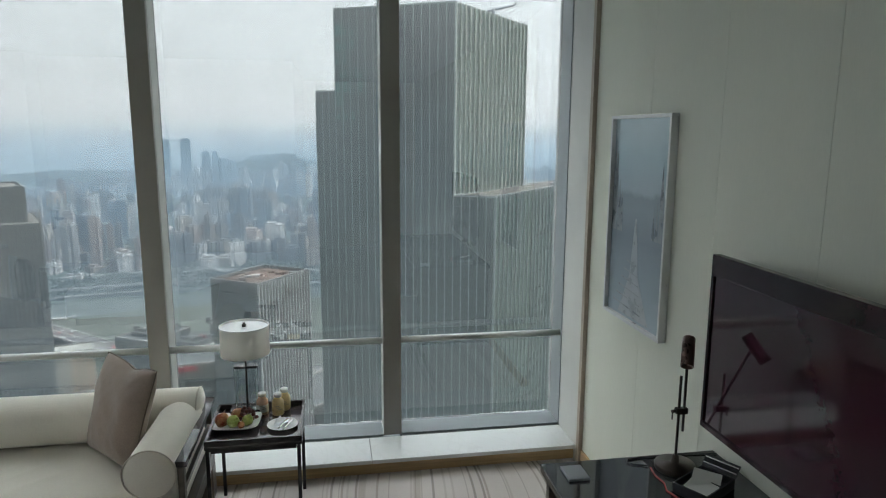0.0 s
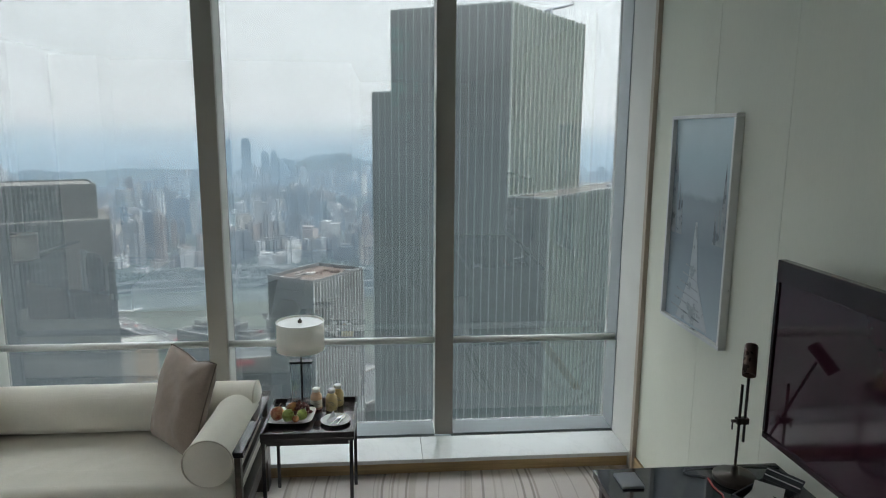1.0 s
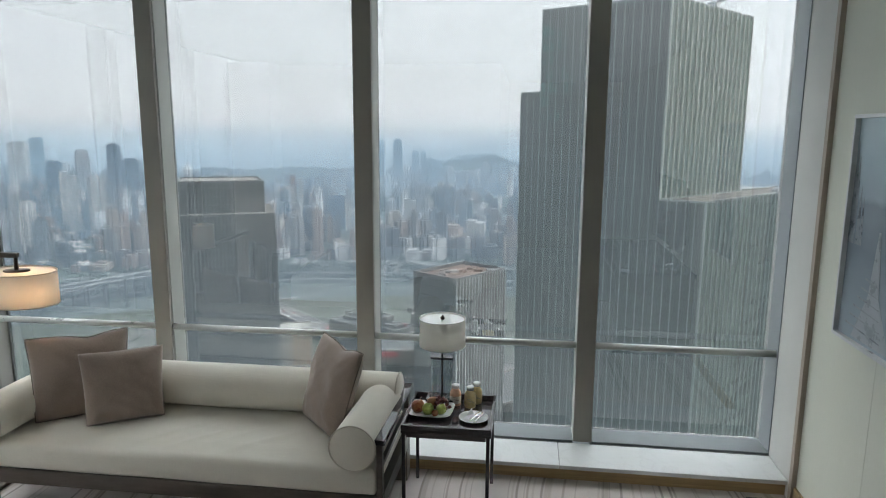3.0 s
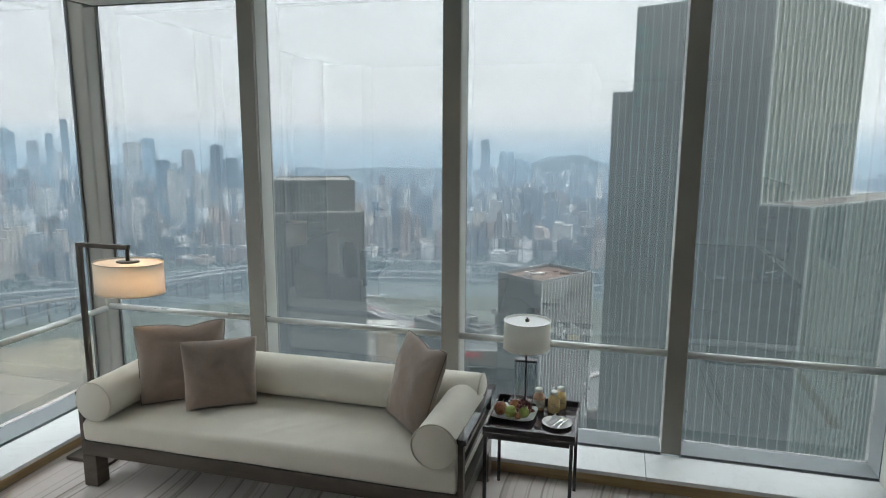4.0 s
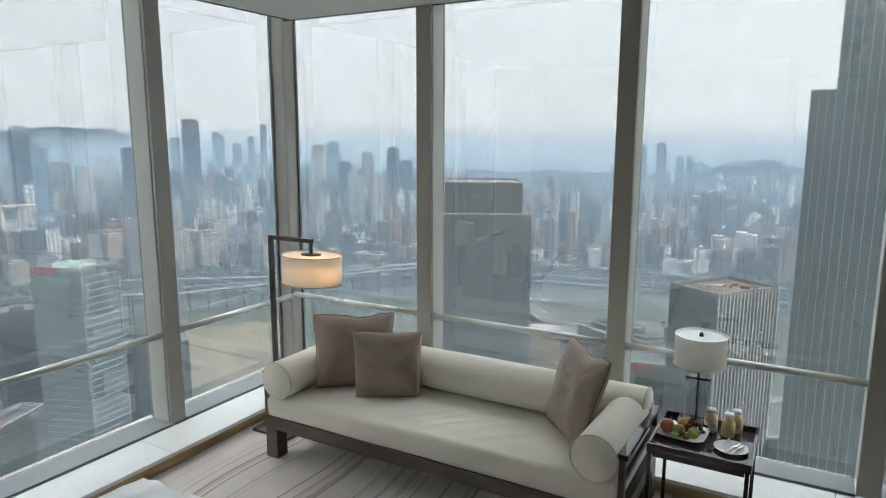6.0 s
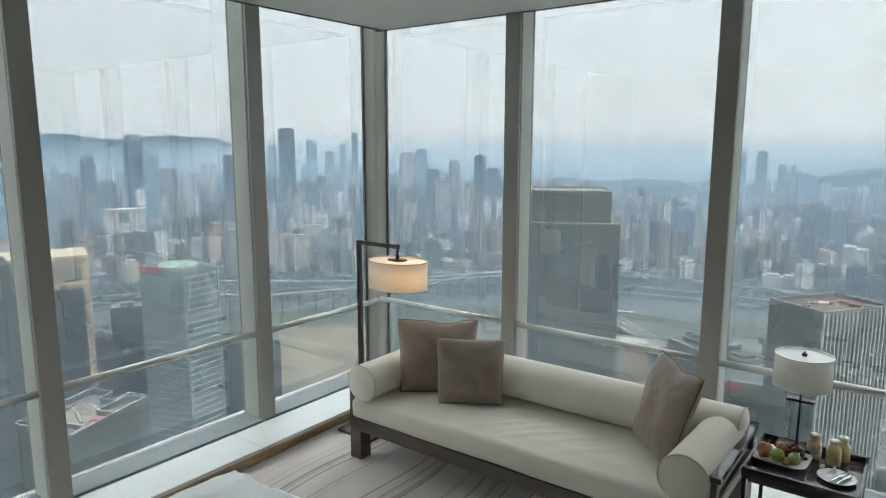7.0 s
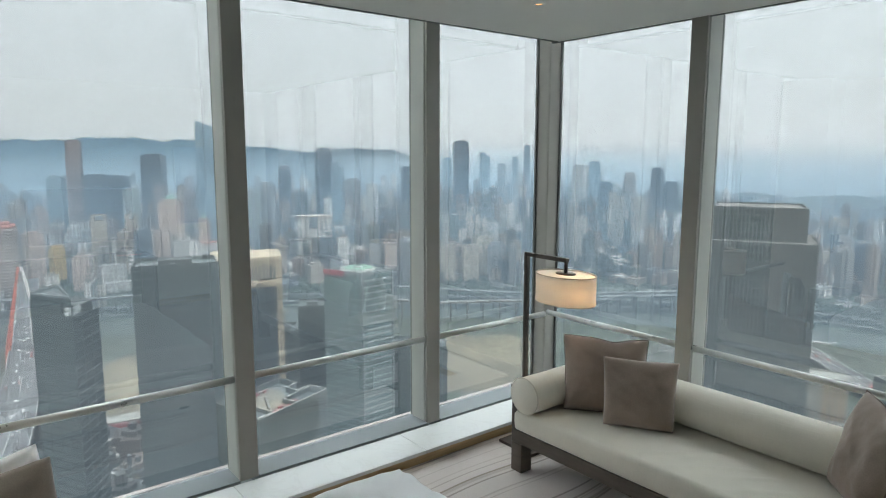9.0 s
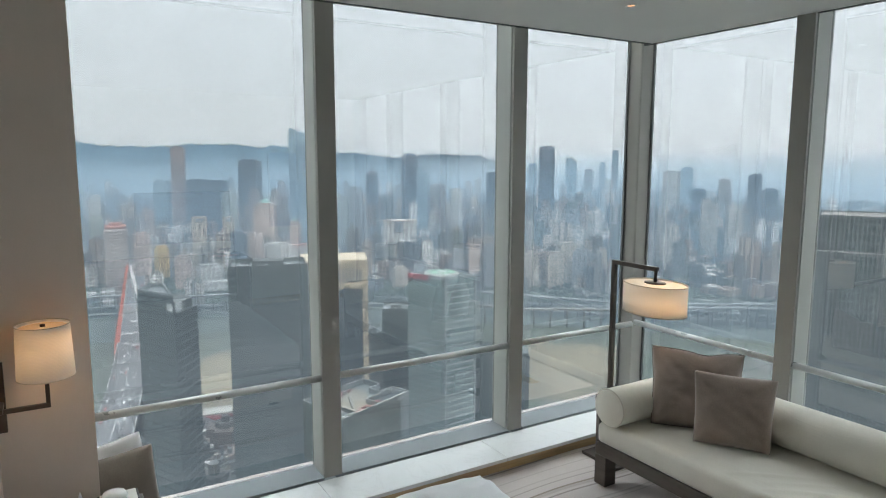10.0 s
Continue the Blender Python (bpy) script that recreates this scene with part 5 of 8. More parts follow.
ns = thing("nightstand", (-3.0, 0.0, 0), "dark wooden nightstand beside the bed", "nightstand")
part_box("body", (-3.295, -2.95, -0.2, 0.3, 0.1, 0.415), M_wenge, ns, "", 0.004)
part_box("top", (-3.297, -2.945, -0.205, 0.305, 0.4155, 0.44), M_wenge, ns, "", 0.003)
for x0 in (-3.285, -2.995):
    for y0 in (-0.19, 0.185):
        part_box("leg", (x0, x0 + 0.04, y0, y0 + 0.04, 0.0, 0.0995), M_wenge, ns)
part_box("drawer_front", (-2.9495, -2.932, -0.19, 0.29, 0.22, 0.40), M_wenge, ns, "", 0.003)
bm = bmesh.new()
box(bm, -3.29, -3.12, 0.12, 0.285, 0.4405, 0.475, 0.004)
tray_ = solid("notepad_tray", bm, M_leather, "small dark leather tray with paper on the nightstand", "tray")
part_box("paper_stack", (-3.28, -3.13, 0.13, 0.275, 0.4755, 0.48), M_paper, tray_)
bm = bmesh.new()
lathe(bm, (-3.215, 0.185, 0.4805), [(0.0, 0.0), (0.05, 0.0), (0.056, 0.012), (0.045, 0.03), (0.02, 0.038), (0.0, 0.039)], 28, 1.0, 1.0)
solid("bedside_phone", bm, M_porcelain, "rounded white bedside telephone", "telephone")
bm = bmesh.new()
lathe(bm, (-3.23, 0.055, 0.4405), [(0.0, 0.0), (0.035, 0.0), (0.028, 0.05), (0.012, 0.085), (0.003, 0.1), (0.0, 0.1)], 9, 1.0, 0.5)
solid("folded_napkin", bm, M_linen, "white folded napkin standing on the nightstand", "napkin")


# ---- city ----
EYE = 1.96
STREET = -220.0


def polar(az, d):
    return d * math.sin(radians(az)), d * math.cos(radians(az))


def level(el, d):
    return EYE + d * math.tan(radians(el))


NEAR = [(-180, 500), (-100, 560), (-87, 640), (-78, 800), (-65, 790), (-51, 790), (-44, 800), (-30, 830), (-21, 850), (-17, 760), (-11, 770), (-2, 720), (20, 640), (90, 560), (180, 500)]
FAR = [(-180, 1000), (-100, 1060), (-87, 1050), (-77, 990), (-65, 1010), (-55, 965), (-47, 965), (-32, 985), (-21, 1000), (-10, 975), (-2, 930), (20, 850), (90, 900), (180, 1000)]
RIDGE = [(-180, 1.0), (-72, 1.0), (-67, 0.82), (-61, 0.74), (-56, 0.71), (-51, 0.3), (-47, 0.0), (180, 0.0)]
HILLS = [(-22.0, 2600, 62, 230), (-19, 2900, 32, 300), (-26, 3000, 35, 260), (-5, 3500, 60, 420), (-3.5, 3600, 75, 420), (-34, 3300, 20, 400)]


def table(rows, az):
    return float(np.interp(az, [r[0] for r in rows], [r[1] for r in rows]))


def land(x, y):
    d = math.hypot(x, y)
    az = math.degrees(math.atan2(x, y))
    z = STREET
    if d > 1050:
        z += 18 * min(1, (d - 1050) / 600) * (0.6 + noise.noise((x / 420, y / 420, 0.0)))
    for ha, hd, hh, hw in HILLS:
        hx, hy = polar(ha, hd)
        q = ((x - hx) ** 2 + (y - hy) ** 2) / (hw * hw)
        if q < 6:
            z += hh * math.exp(-q) * (1 + 0.5 * noise.noise((x / 130, y / 130, 3.0)))
    k = min(1, max(0, (d - 3300) / 1450))
    k = k * k * (3 - 2 * k)
    west = table(RIDGE, az)
    crest = 60 + 25 * noise.noise((az / 5.0, 0.3, 0.0)) + west * (240 + 24 * noise.noise((az / 3.1, 5.1, 0.0)) + 16 * noise.noise((az / 1.1, 2.1, 0.0)) + 9 * noise.noise((az / 0.45, 8.1, 0.0)) + 5 * noise.noise((az / 0.16, 3.7, 0.0)))
    return z + k * crest


def sheet(name, material, label, category, rings, steps, height, a0=-180.0, a1=180.0, kind="structure"):
    verts, faces = [], []
    full = a1 - a0 >= 360
    n = steps if full else steps + 1
    for d in rings:
        for i in range(n):
            x, y = polar(a0 + (a1 - a0) * i / steps, d)
            verts.append((x, y, height(x, y)))
    for r in range(len(rings) - 1):
        for i in range(steps):
            j = (i + 1) % n
            faces.append((r * n + i, (r + 1) * n + i, (r + 1) * n + j, r * n + j))
    me = bpy.data.meshes.new(name)
    me.from_pydata(verts, [], faces)
    me.materials.append(material)
    for p in me.polygons:
        p.use_smooth = True
    return tagged(new(name, me), label, category, kind=kind)


M_ground = ground_material()
M_water = surface("river_water", (0.06, 0.07, 0.056), 0.2, spec=0.06, var=0.25, scale=0.004, fine=0.25, bump=0.25, depth=0.5)
M_sand = surface("river_sand", (0.13, 0.112, 0.074), 0.95, var=0.65, scale=0.011, fine=0.4, bump=0.2, depth=0.5)
M_conc = surface("pale_concrete", (0.30, 0.30, 0.29), 0.8, var=0.15, scale=0.05, fine=1.0)
M_asphalt = surface("asphalt", (0.06, 0.06, 0.062), 0.85, var=0.2, scale=0.05, fine=1.0)
rings = [20, 200, 400, 500] + [560 + 22 * i for i in range(28)] + [1200 + 70 * i for i in range(30)] + [3350 + 60 * i for i in range(26)]


def bed_height(x, y):
    d, az = math.hypot(x, y), math.degrees(math.atan2(x, y))
    n, f = table(NEAR, az), table(FAR, az)
    n += 14 * noise.noise((az / 3.0, 1.0, 0.0))
    k = min(1, max(0, min(d - n, f - d) / 26))
    return land(x, y) - 9 * k


sheet("ground", M_ground, "city ground with streets and tree cover far below", "ground", rings, 720, bed_height)


def band(name, material, label, category, near, far, a0, a1, z, steps, wob=0.0, kind="structure"):
    """A strip of shore or water between two distances from the hotel."""
    verts, faces = [], []
    for i in range(steps + 1):
        az = a0 + (a1 - a0) * i / steps
        n = near(az) + wob * noise.noise((az / 2.0, 7.0, 0.0))
        f = far(az) + wob * noise.noise((az / 1.3, 2.0, 0.0))
        for d in (n, f):
            verts.append((*polar(az, d), z))
        if i:
            k = 2 * i
            faces.append((k - 2, k - 1, k + 1, k))
    me = bpy.data.meshes.new(name)
    me.from_pydata(verts, [], faces)
    me.materials.append(material)
    return tagged(new(name, me), label, category, kind=kind)


band("water", M_water, "wide green-grey river", "river", lambda a: table(NEAR, a) - 20, lambda a: table(FAR, a) + 15, -125, 60, STREET - 3.0, 200)
band("sandbank", M_sand, "pale sandy river bank", "sand bank", lambda a: table(NEAR, a) - 190, lambda a: table(NEAR, a) + 4, -53.5, -43.5, STREET + 0.6, 100, 16)
band("sandbank", M_sand, "pale sandy river bank", "sand bank", lambda a: table(NEAR, a) - 210, lambda a: table(NEAR, a) - 12, -84, -75, STREET + 0.6, 60, 16)

M_bank = surface("weathered_embankment", (0.10, 0.103, 0.096), 0.9, var=0.3, scale=0.02, fine=0.4)
band("pavement_embankment", M_bank, "grey embankment wall along the far shore", "embankment", lambda a: table(FAR, a) - 1, lambda a: table(FAR, a) + 9, -96, 25, STREET + 1.6, 150, 3)
band("road_riverside", M_asphalt, "dark riverside road along the far shore", "road", lambda a: table(FAR, a) + 26, lambda a: table(FAR, a) + 38, -96, 25, STREET + 6.5, 150, 2)
band("pavement_terrace", M_bank, "pale terrace road above the far shore", "road", lambda a: table(FAR, a) + 92, lambda a: table(FAR, a) + 101, -47, 25, STREET + 11.0, 120, 30)

# added self-glowing shells imitate mist between the houses, thicker with distance
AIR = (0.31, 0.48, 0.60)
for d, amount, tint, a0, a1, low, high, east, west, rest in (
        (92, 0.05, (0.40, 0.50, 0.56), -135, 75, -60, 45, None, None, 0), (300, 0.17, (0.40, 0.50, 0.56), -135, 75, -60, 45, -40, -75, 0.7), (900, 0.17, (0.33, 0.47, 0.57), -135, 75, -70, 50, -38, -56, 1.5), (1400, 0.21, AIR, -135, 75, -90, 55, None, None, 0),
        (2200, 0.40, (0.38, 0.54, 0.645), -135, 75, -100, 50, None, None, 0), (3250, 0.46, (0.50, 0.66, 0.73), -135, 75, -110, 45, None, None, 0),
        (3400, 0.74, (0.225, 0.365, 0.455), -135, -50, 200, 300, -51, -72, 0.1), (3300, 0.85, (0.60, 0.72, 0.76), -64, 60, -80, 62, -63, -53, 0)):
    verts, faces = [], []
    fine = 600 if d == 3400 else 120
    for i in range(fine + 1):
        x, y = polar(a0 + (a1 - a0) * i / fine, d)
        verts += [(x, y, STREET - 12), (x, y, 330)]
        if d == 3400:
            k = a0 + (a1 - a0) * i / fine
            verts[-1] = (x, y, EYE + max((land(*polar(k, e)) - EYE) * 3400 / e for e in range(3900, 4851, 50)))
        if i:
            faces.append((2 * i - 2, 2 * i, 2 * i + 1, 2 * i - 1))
    me = bpy.data.meshes.new("haze_glow_bank")
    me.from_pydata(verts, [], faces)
    me.materials.append(haze_glow_material("haze_" + str(d), tint, amount, low, high, east, west, rest))
    tagged(new("backdrop_haze_glow", me), "glowing see-through shell imitating bluish haze between the rows of towers", "haze", kind="structure")


def prism(bm, foot, z0, z1):
    a = [bm.verts.new((x, y, z0)) for x, y in foot]
    b = [bm.verts.new((x, y, z1)) for x, y in foot]
    bridge(bm, a, b, False)
    bm.faces.new(a[::-1]), bm.faces.new(b)


def part_prism(name, foot, z0, z1, material, parent, label=""):
    bm = bmesh.new()
    prism(bm, foot, z0, z1)
    return part(name, bm, material, parent, label)


def fins(parent, p, q, z0, z1, count, wide, deep, material, name="fin", skip=0):
    """Upright fins proud of the wall from p to q, set out by even steps."""
    p, q = Vector((*p, 0)), Vector((*q, 0))
    w = (q - p).normalized()
    nrm = Vector((w.y, -w.x, 0))
    bm = bmesh.new()
    prism(bm, [((w * a + nrm * b).x, (w * a + nrm * b).y) for a, b in ((-wide / 2, -0.03), (wide / 2, -0.03), (wide / 2, deep), (-wide / 2, deep))], z0, z1)
    me = mesh_of(name, bm, material)
    for i in range(skip, count + 1 - skip):
        ob = new(name, me)
        ob.parent = parent
        ob.matrix_parent_inverse = parent.matrix_basis.inverted()
        ob.location = p.lerp(q, i / count)


def ledges(parent, p, q, z0, z1, step, high, deep, material, name="spandrel"):
    """Level bands at each storey of the wall from p to q."""
    p, q = Vector((*p, 0)), Vector((*q, 0))
    w = (q - p).normalized()
    nrm = Vector((w.y, -w.x, 0))
    foot = [p - nrm * 0.03, q - nrm * 0.03, q + nrm * deep, p + nrm * deep]
    bm = bmesh.new()
    prism(bm, [(v.x, v.y) for v in foot], 0, high)
    me = mesh_of(name, bm, material)
    z = z0
    while z < z1 - high:
        ob = new(name, me)
        ob.parent = parent
        ob.matrix_parent_inverse = parent.matrix_basis.inverted()
        ob.location = (0, 0, z)
        z += step


def parapet(parent, foot, z, high, thick, material, name="parapet"):
    c = sum((Vector((*p, 0)) for p in foot), Vector()) / len(foot)
    for a, b in zip(foot, foot[1:] + foot[:1]):
        a, b = Vector((*a, 0)), Vector((*b, 0))
        w = (b - a).normalized()
        n = Vector((-w.y, w.x, 0))
        if n.dot(c - a) < 0:
            n = -n
        part_prism(name, [(v.x, v.y) for v in (a, b, b + n * thick, a + n * thick)], z, z + high, material, parent)


# the hotel's own storeys below the room
bm = bmesh.new()
prism(bm, [(-4.1, -24.0), (18.0, -24.0), (18.0, 4.28), (-4.1, 4.28)], STREET, -0.26)
solid("wall_hotel_below", bm, M_conc, "plain storeys of the hotel under the room", "wall", kind="structure")

# the near tower
M_rib = surface("grey_rib", (0.13, 0.14, 0.145), 0.6, var=0.1, scale=0.1, fine=2)
M_towerdark = curtain_material("blue_grey_curtain_glass", (0.084, 0.10, 0.103), 3.6, 0.24, 0.82, 0.16, 2.4, 0.05)
M_towerside = curtain_material("green_grey_curtain_glass", (0.085, 0.115, 0.108), 3.6, 0.10, 0.94, 0.12, 2.1, 0.05)
M_finblue = surface("blue_grey_fin", (0.30, 0.325, 0.325), 0.4, metal=0.3, var=0.08, scale=0.2, fine=2)
M_fin = surface("pale_metal_fin", (0.36, 0.38, 0.38), 0.45, metal=0.2, var=0.08, scale=0.2, fine=2)
M_finwarm = surface("cream_metal_fin", (0.44, 0.46, 0.42), 0.5, metal=0.1, var=0.08, scale=0.2, fine=2)
M_roof = surface("roof_deck", (0.12, 0.115, 0.105), 0.9, var=0.2, scale=0.2, fine=3)
C = Vector((21.06, 113.06))
U, V = Vector((0.883, -0.469)), Vector((0.656, 0.755))
UL, UR, LL = C - U * 22.5, C + V * 28.4, C - U * 26.5
PC = C + U * 7.33
PR = PC + V * 45.0
tw = thing("office_tower", (20, 125, STREET), "tall glass office tower with close upright metal fins", "office tower")


def xy(v):
    return (v.x, v.y)


part_prism("upper_block", [xy(UL), xy(C), xy(UR), xy(UR - U * 22.5)], -9.0, 23.2, M_towerdark, tw)
for p, q, z0, z1 in ((C, UR, -8.9, 23.1), (PC, PR, STREET, -9.1)):
    e = Vector((0.755, -0.656)) * 0.05
    part_prism("side_glass", [xy(p), xy(q), xy(q + e), xy(p + e)], z0, z1, M_towerside, tw)
part_prism("step_block", [xy(LL), xy(UL), xy(UL + V * 28.0), xy(LL + V * 28.0)], STREET, 9.1, M_towerdark, tw)
part_prism("lower_block", [xy(UL), xy(PC), xy(PR), xy(UL + V * 45.0)], STREET, -9.0, M_towerdark, tw)
for name, p, q, z0, z1, count, wide, deep, material in (
        ("fin", UL, C, -9.0, 23.3, 15, 0.16, 0.09, M_finblue), ("fin", LL, UL, -200, 9.2, 3, 0.10, 0.09, M_finblue),
        ("fin", UL, PC, -205, -9.0, 20, 0.16, 0.09, M_finblue), ("fin", C, UR, -8.9, 23.4, 17, 0.13, 0.30, M_finwarm), ("fin", PC, PR, -205, -8.8, 26, 0.16, 0.3, M_finblue)):
    fins(tw, xy(p), xy(q), z0, z1, count, wide, deep, material)
parapet(tw, [xy(UL), xy(C), xy(UR), xy(UR - U * 22.5)], 23.2, 0.25, 0.3, M_finblue)
parapet(tw, [xy(C), xy(PC), xy(PR), xy(C + V * 45.0)], -9.0, 0.35, 0.2, M_finblue)
part_prism("roof_deck", [xy(C + V * 0.4 + U * 0.1), xy(PC + V * 0.4 - U * 0.3), xy(PR - V * 0.4 - U * 0.3), xy(C + V * 44.6 + U * 0.1)], -8.99, -8.94, M_roof, tw, "dark gravel roof")
parapet(tw, [xy(LL), xy(UL), xy(UL + V * 28.0), xy(LL + V * 28.0)], 9.1, 0.25, 0.3, M_finblue)
# the lit teal look of these panes is put into their colour
M_litpane = curtain_material("pale_teal_pane", (0.115, 0.205, 0.20), 3.6, 0.12, 0.9, 0.4)
face = (C - UL).normalized()
proud = Vector((face.y, -face.x))
random.seed(21)
for col in range(8):
    for storey in range(7):
        if random.random() < (0.6 if col < 3 else 0.22):
            p = UL + face * (0.2 + 0.75 * col)
            z = 18.6 - 2.4 * storey
            part_prism("lit_pane", [xy(p - proud * 0.02), xy(p + face * 0.62 - proud * 0.02), xy(p + face * 0.62 + proud * 0.04), xy(p + proud * 0.04)], z, z + random.choice((0.9, 1.4, 1.9)), M_litpane, tw)
for storey in range(8):
    for p, q, z0, e in ((C, UR, 23.2, Vector((0.755, -0.656))), (UL, C, 23.2, proud)):
        z = z0 - 3.6 * (storey + 1)
        part_prism("storey_line", [xy(p - e * 0.02), xy(q - e * 0.02), xy(q + e * 0.075), xy(p + e * 0.075)], z, z + 0.16, M_rib, tw)
for i in range(13):
    p = C + V * (6.6 + 1.5 * i)
    e = Vector((0.755, -0.656))
    part_prism("louvre", [xy(p), xy(p + V * 1.15), xy(p + V * 1.15 + e * 0.16), xy(p + e * 0.16)], 12.4, 13.1, M_rib, tw)


def crane(base, reach, az, name):
    g = thing(name, base, "small roof crane for facade cleaning", "roof crane")
    bm = bmesh.new()
    b = Vector(base)
    cyl(bm, b, b + Vector((0, 0, 1.6)), 0.35, 10)
    part("mast", bm, M_grey, g)
    bm = bmesh.new()
    dx, dy = polar(az, reach)
    cyl(bm, b + Vector((-dx * 0.3, -dy * 0.3, 1.0)), b + Vector((dx, dy, 2.3)), 0.28, 8)
    part("boom", bm, M_grey, g)
    bm = bmesh.new()
    cyl(bm, b + Vector((dx, dy, 2.2)), b + Vector((dx, dy, 3.4)), 0.16, 8)
    part("hook_head", bm, M_grey, g)


q = C + V * 16 - U * 1.0
crane((q.x, q.y, 23.2), 4.0, 95, "roof_crane")
q = PR - V * 14 - U * 1.5
crane((q.x, q.y, -9.6), 4.0, 60, "roof_crane")

# flat-roofed office block with pale fins
k = 0.72
bc, bl, br = (-33.2 * k, 298.2 * k), (-56.0 * k, 312.8 * k), (-12.0 * k, 328.7 * k)
bb = (bl[0] + br[0] - bc[0], bl[1] + br[1] - bc[1])
ztop = EYE - 68.7 * k
ob_ = thing("office_block", (*bc, STREET), "dark glass office block with pale upright fins", "office building")
part_prism("body", [bl, bc, br, bb], STREET, ztop, M_towerdark, ob_)
fins(ob_, bc, br, STREET + 15, ztop + 0.6, 17, 0.5, 0.5, M_fin)
parapet(ob_, [bl, bc, br, bb], ztop, 1.3, 0.5, M_rib)
M_rust = surface("rusty_roof", (0.11, 0.078, 0.064), 0.9, var=0.7, scale=0.1, fine=0.7)
cx, cy_ = (bl[0] + br[0]) / 2, (bl[1] + br[1]) / 2
part_prism("roof_deck", [((p[0] - cx) * 0.93 + cx, (p[1] - cy_) * 0.93 + cy_) for p in (bl, bc, br, bb)], ztop - 0.1, ztop + 0.12, M_rust, ob_, "rusty brown roof deck")
random.seed(15)
for i in range(14):
    s, t = random.uniform(0.15, 0.85), random.uniform(0.15, 0.85)
    px, py = bc[0] + (br[0] - bc[0]) * s + (bl[0] - bc[0]) * t, bc[1] + (br[1] - bc[1]) * s + (bl[1] - bc[1]) * t
    bm = bmesh.new()
    k2 = random.uniform(0.5, 1.6)
    box(bm, px - k2, px + k2, py - k2 * 0.6, py + k2 * 0.6, ztop + 0.125, ztop + 0.4 + 0.4 * k2, 0.05)
    part("roof_plant", bm, random.choice((M_rib, M_conc, M_rust)), ob_)
random.seed(5)
for i in range(26):
    s, t = random.random(), random.random()
    px, py = bc[0] + (br[0] - bc[0]) * s, bc[1] + (br[1] - bc[1]) * s
    bm = bmesh.new()
    z = ztop - 5 - 55 * t
    box(bm, px - 0.35, px + 0.35, py - 0.75, py - 0.3, z, z + 0.7)
    part("facade_lamp", bm, M_cap, ob_)

# grey ribbed tower to the north-west
M_ribglass = curtain_material("smoky_glass", (0.055, 0.068, 0.07), 4.0, 0.25, 0.8, 0.12)
M_ribgrey = surface("smoky_rib", (0.095, 0.108, 0.107), 0.5, var=0.1, scale=0.05, fine=1)


def aimed(az0, az1, d, depth, turn=0.0):
    """Foot of a building whose near wall spans two bearings."""
    a, b = Vector(polar(az0, d)), Vector(polar(az1, d))
    if turn:
        b = Vector(polar(az1, d + turn))
    w = (b - a).normalized()
    n = Vector((-w.y, w.x))
    if n.dot(a) < 0:
        n = -n
    return [xy(a), xy(b), xy(b + n * depth), xy(a + n * depth)]


gt = thing("ribbed_tower", (*polar(-26, 330), STREET), "grey ribbed office tower with a recessed top block", "office tower")
f1 = aimed(-29.6, -22.75, 334, 34)
f2 = aimed(-30.6, -21.9, 328, 44)
z1, z2 = level(-4.15, 334), level(-6.8, 328)
part_prism("upper_block", f1, z2, z1, M_ribglass, gt)
part_prism("lower_block", f2, STREET, z2, M_ribglass, gt)
fins(gt, f1[0], f1[1], z2, z1 + 0.8, 24, 0.7, 0.5, M_ribgrey, "rib")
fins(gt, f2[0], f2[1], STREET + 20, z2 + 0.8, 30, 0.7, 0.5, M_ribgrey, "rib")
fins(gt, f2[1], f2[2], STREET + 20, z2 + 0.8, 26, 0.7, 0.5, M_ribgrey, "rib")
fins(gt, f1[1], f1[2], z2, z1 + 0.8, 20, 0.7, 0.5, M_ribgrey, "rib")
ledges(gt, f2[0], f2[1], -150, z2, 4.0, 0.7, 0.2, M_ribgrey)
ledges(gt, f1[0], f1[1], z2, z1, 4.0, 0.7, 0.2, M_ribgrey)
parapet(gt, f1, z1, 0.9, 0.6, M_ribgrey)
part_prism("terrace", f2, z2, z2 + 0.25, M_roof, gt)
part_prism("roof_deck", [((p[0] - sum(a[0] for a in f1) / 4) * 0.9 + sum(a[0] for a in f1) / 4, (p[1] - sum(a[1] for a in f1) / 4) * 0.9 + sum(a[1] for a in f1) / 4) for p in f1], z1 - 0.2, z1 + 0.2, M_roof, gt)

# glass tower with a landing deck on its roof
hk = 400 / 300
hc, hl, hr = (-256.5 * hk, 155.6 * hk), (-277.2 * hk, 147.2 * hk), (-258.3 * hk, 173.2 * hk)
hb = (hl[0] + hr[0] - hc[0], hl[1] + hr[1] - hc[1])
hz = EYE - 54.96 * hk
M_band = surface("pale_band", (0.22, 0.25, 0.26), 0.4, metal=0.2, var=0.08, scale=0.1, fine=2)
M_teal = curtain_material("teal_glass", (0.12, 0.175, 0.18), 3.9, 0.12, 0.75)
ht = thing("glass_tower", (*hc, STREET), "glass tower with pale storey bands and a green landing deck", "office tower")
part_prism("body", [hl, hc, hr, hb], STREET, hz, M_teal, ht)
ledges(ht, hl, hc, -200, hz - 14, 3.9, 0.6, 0.4, M_band, "storey_band")
ledges(ht, hc, hr, -200, hz - 2, 3.9, 0.85, 0.5, M_fin, "storey_band")
fins(ht, hc, hr, -210, hz + 1, 1, 1.3, 1.0, M_band, "corner_strip")
parapet(ht, [hl, hc, hr, hb], hz, 2.0, 0.6, M_band)
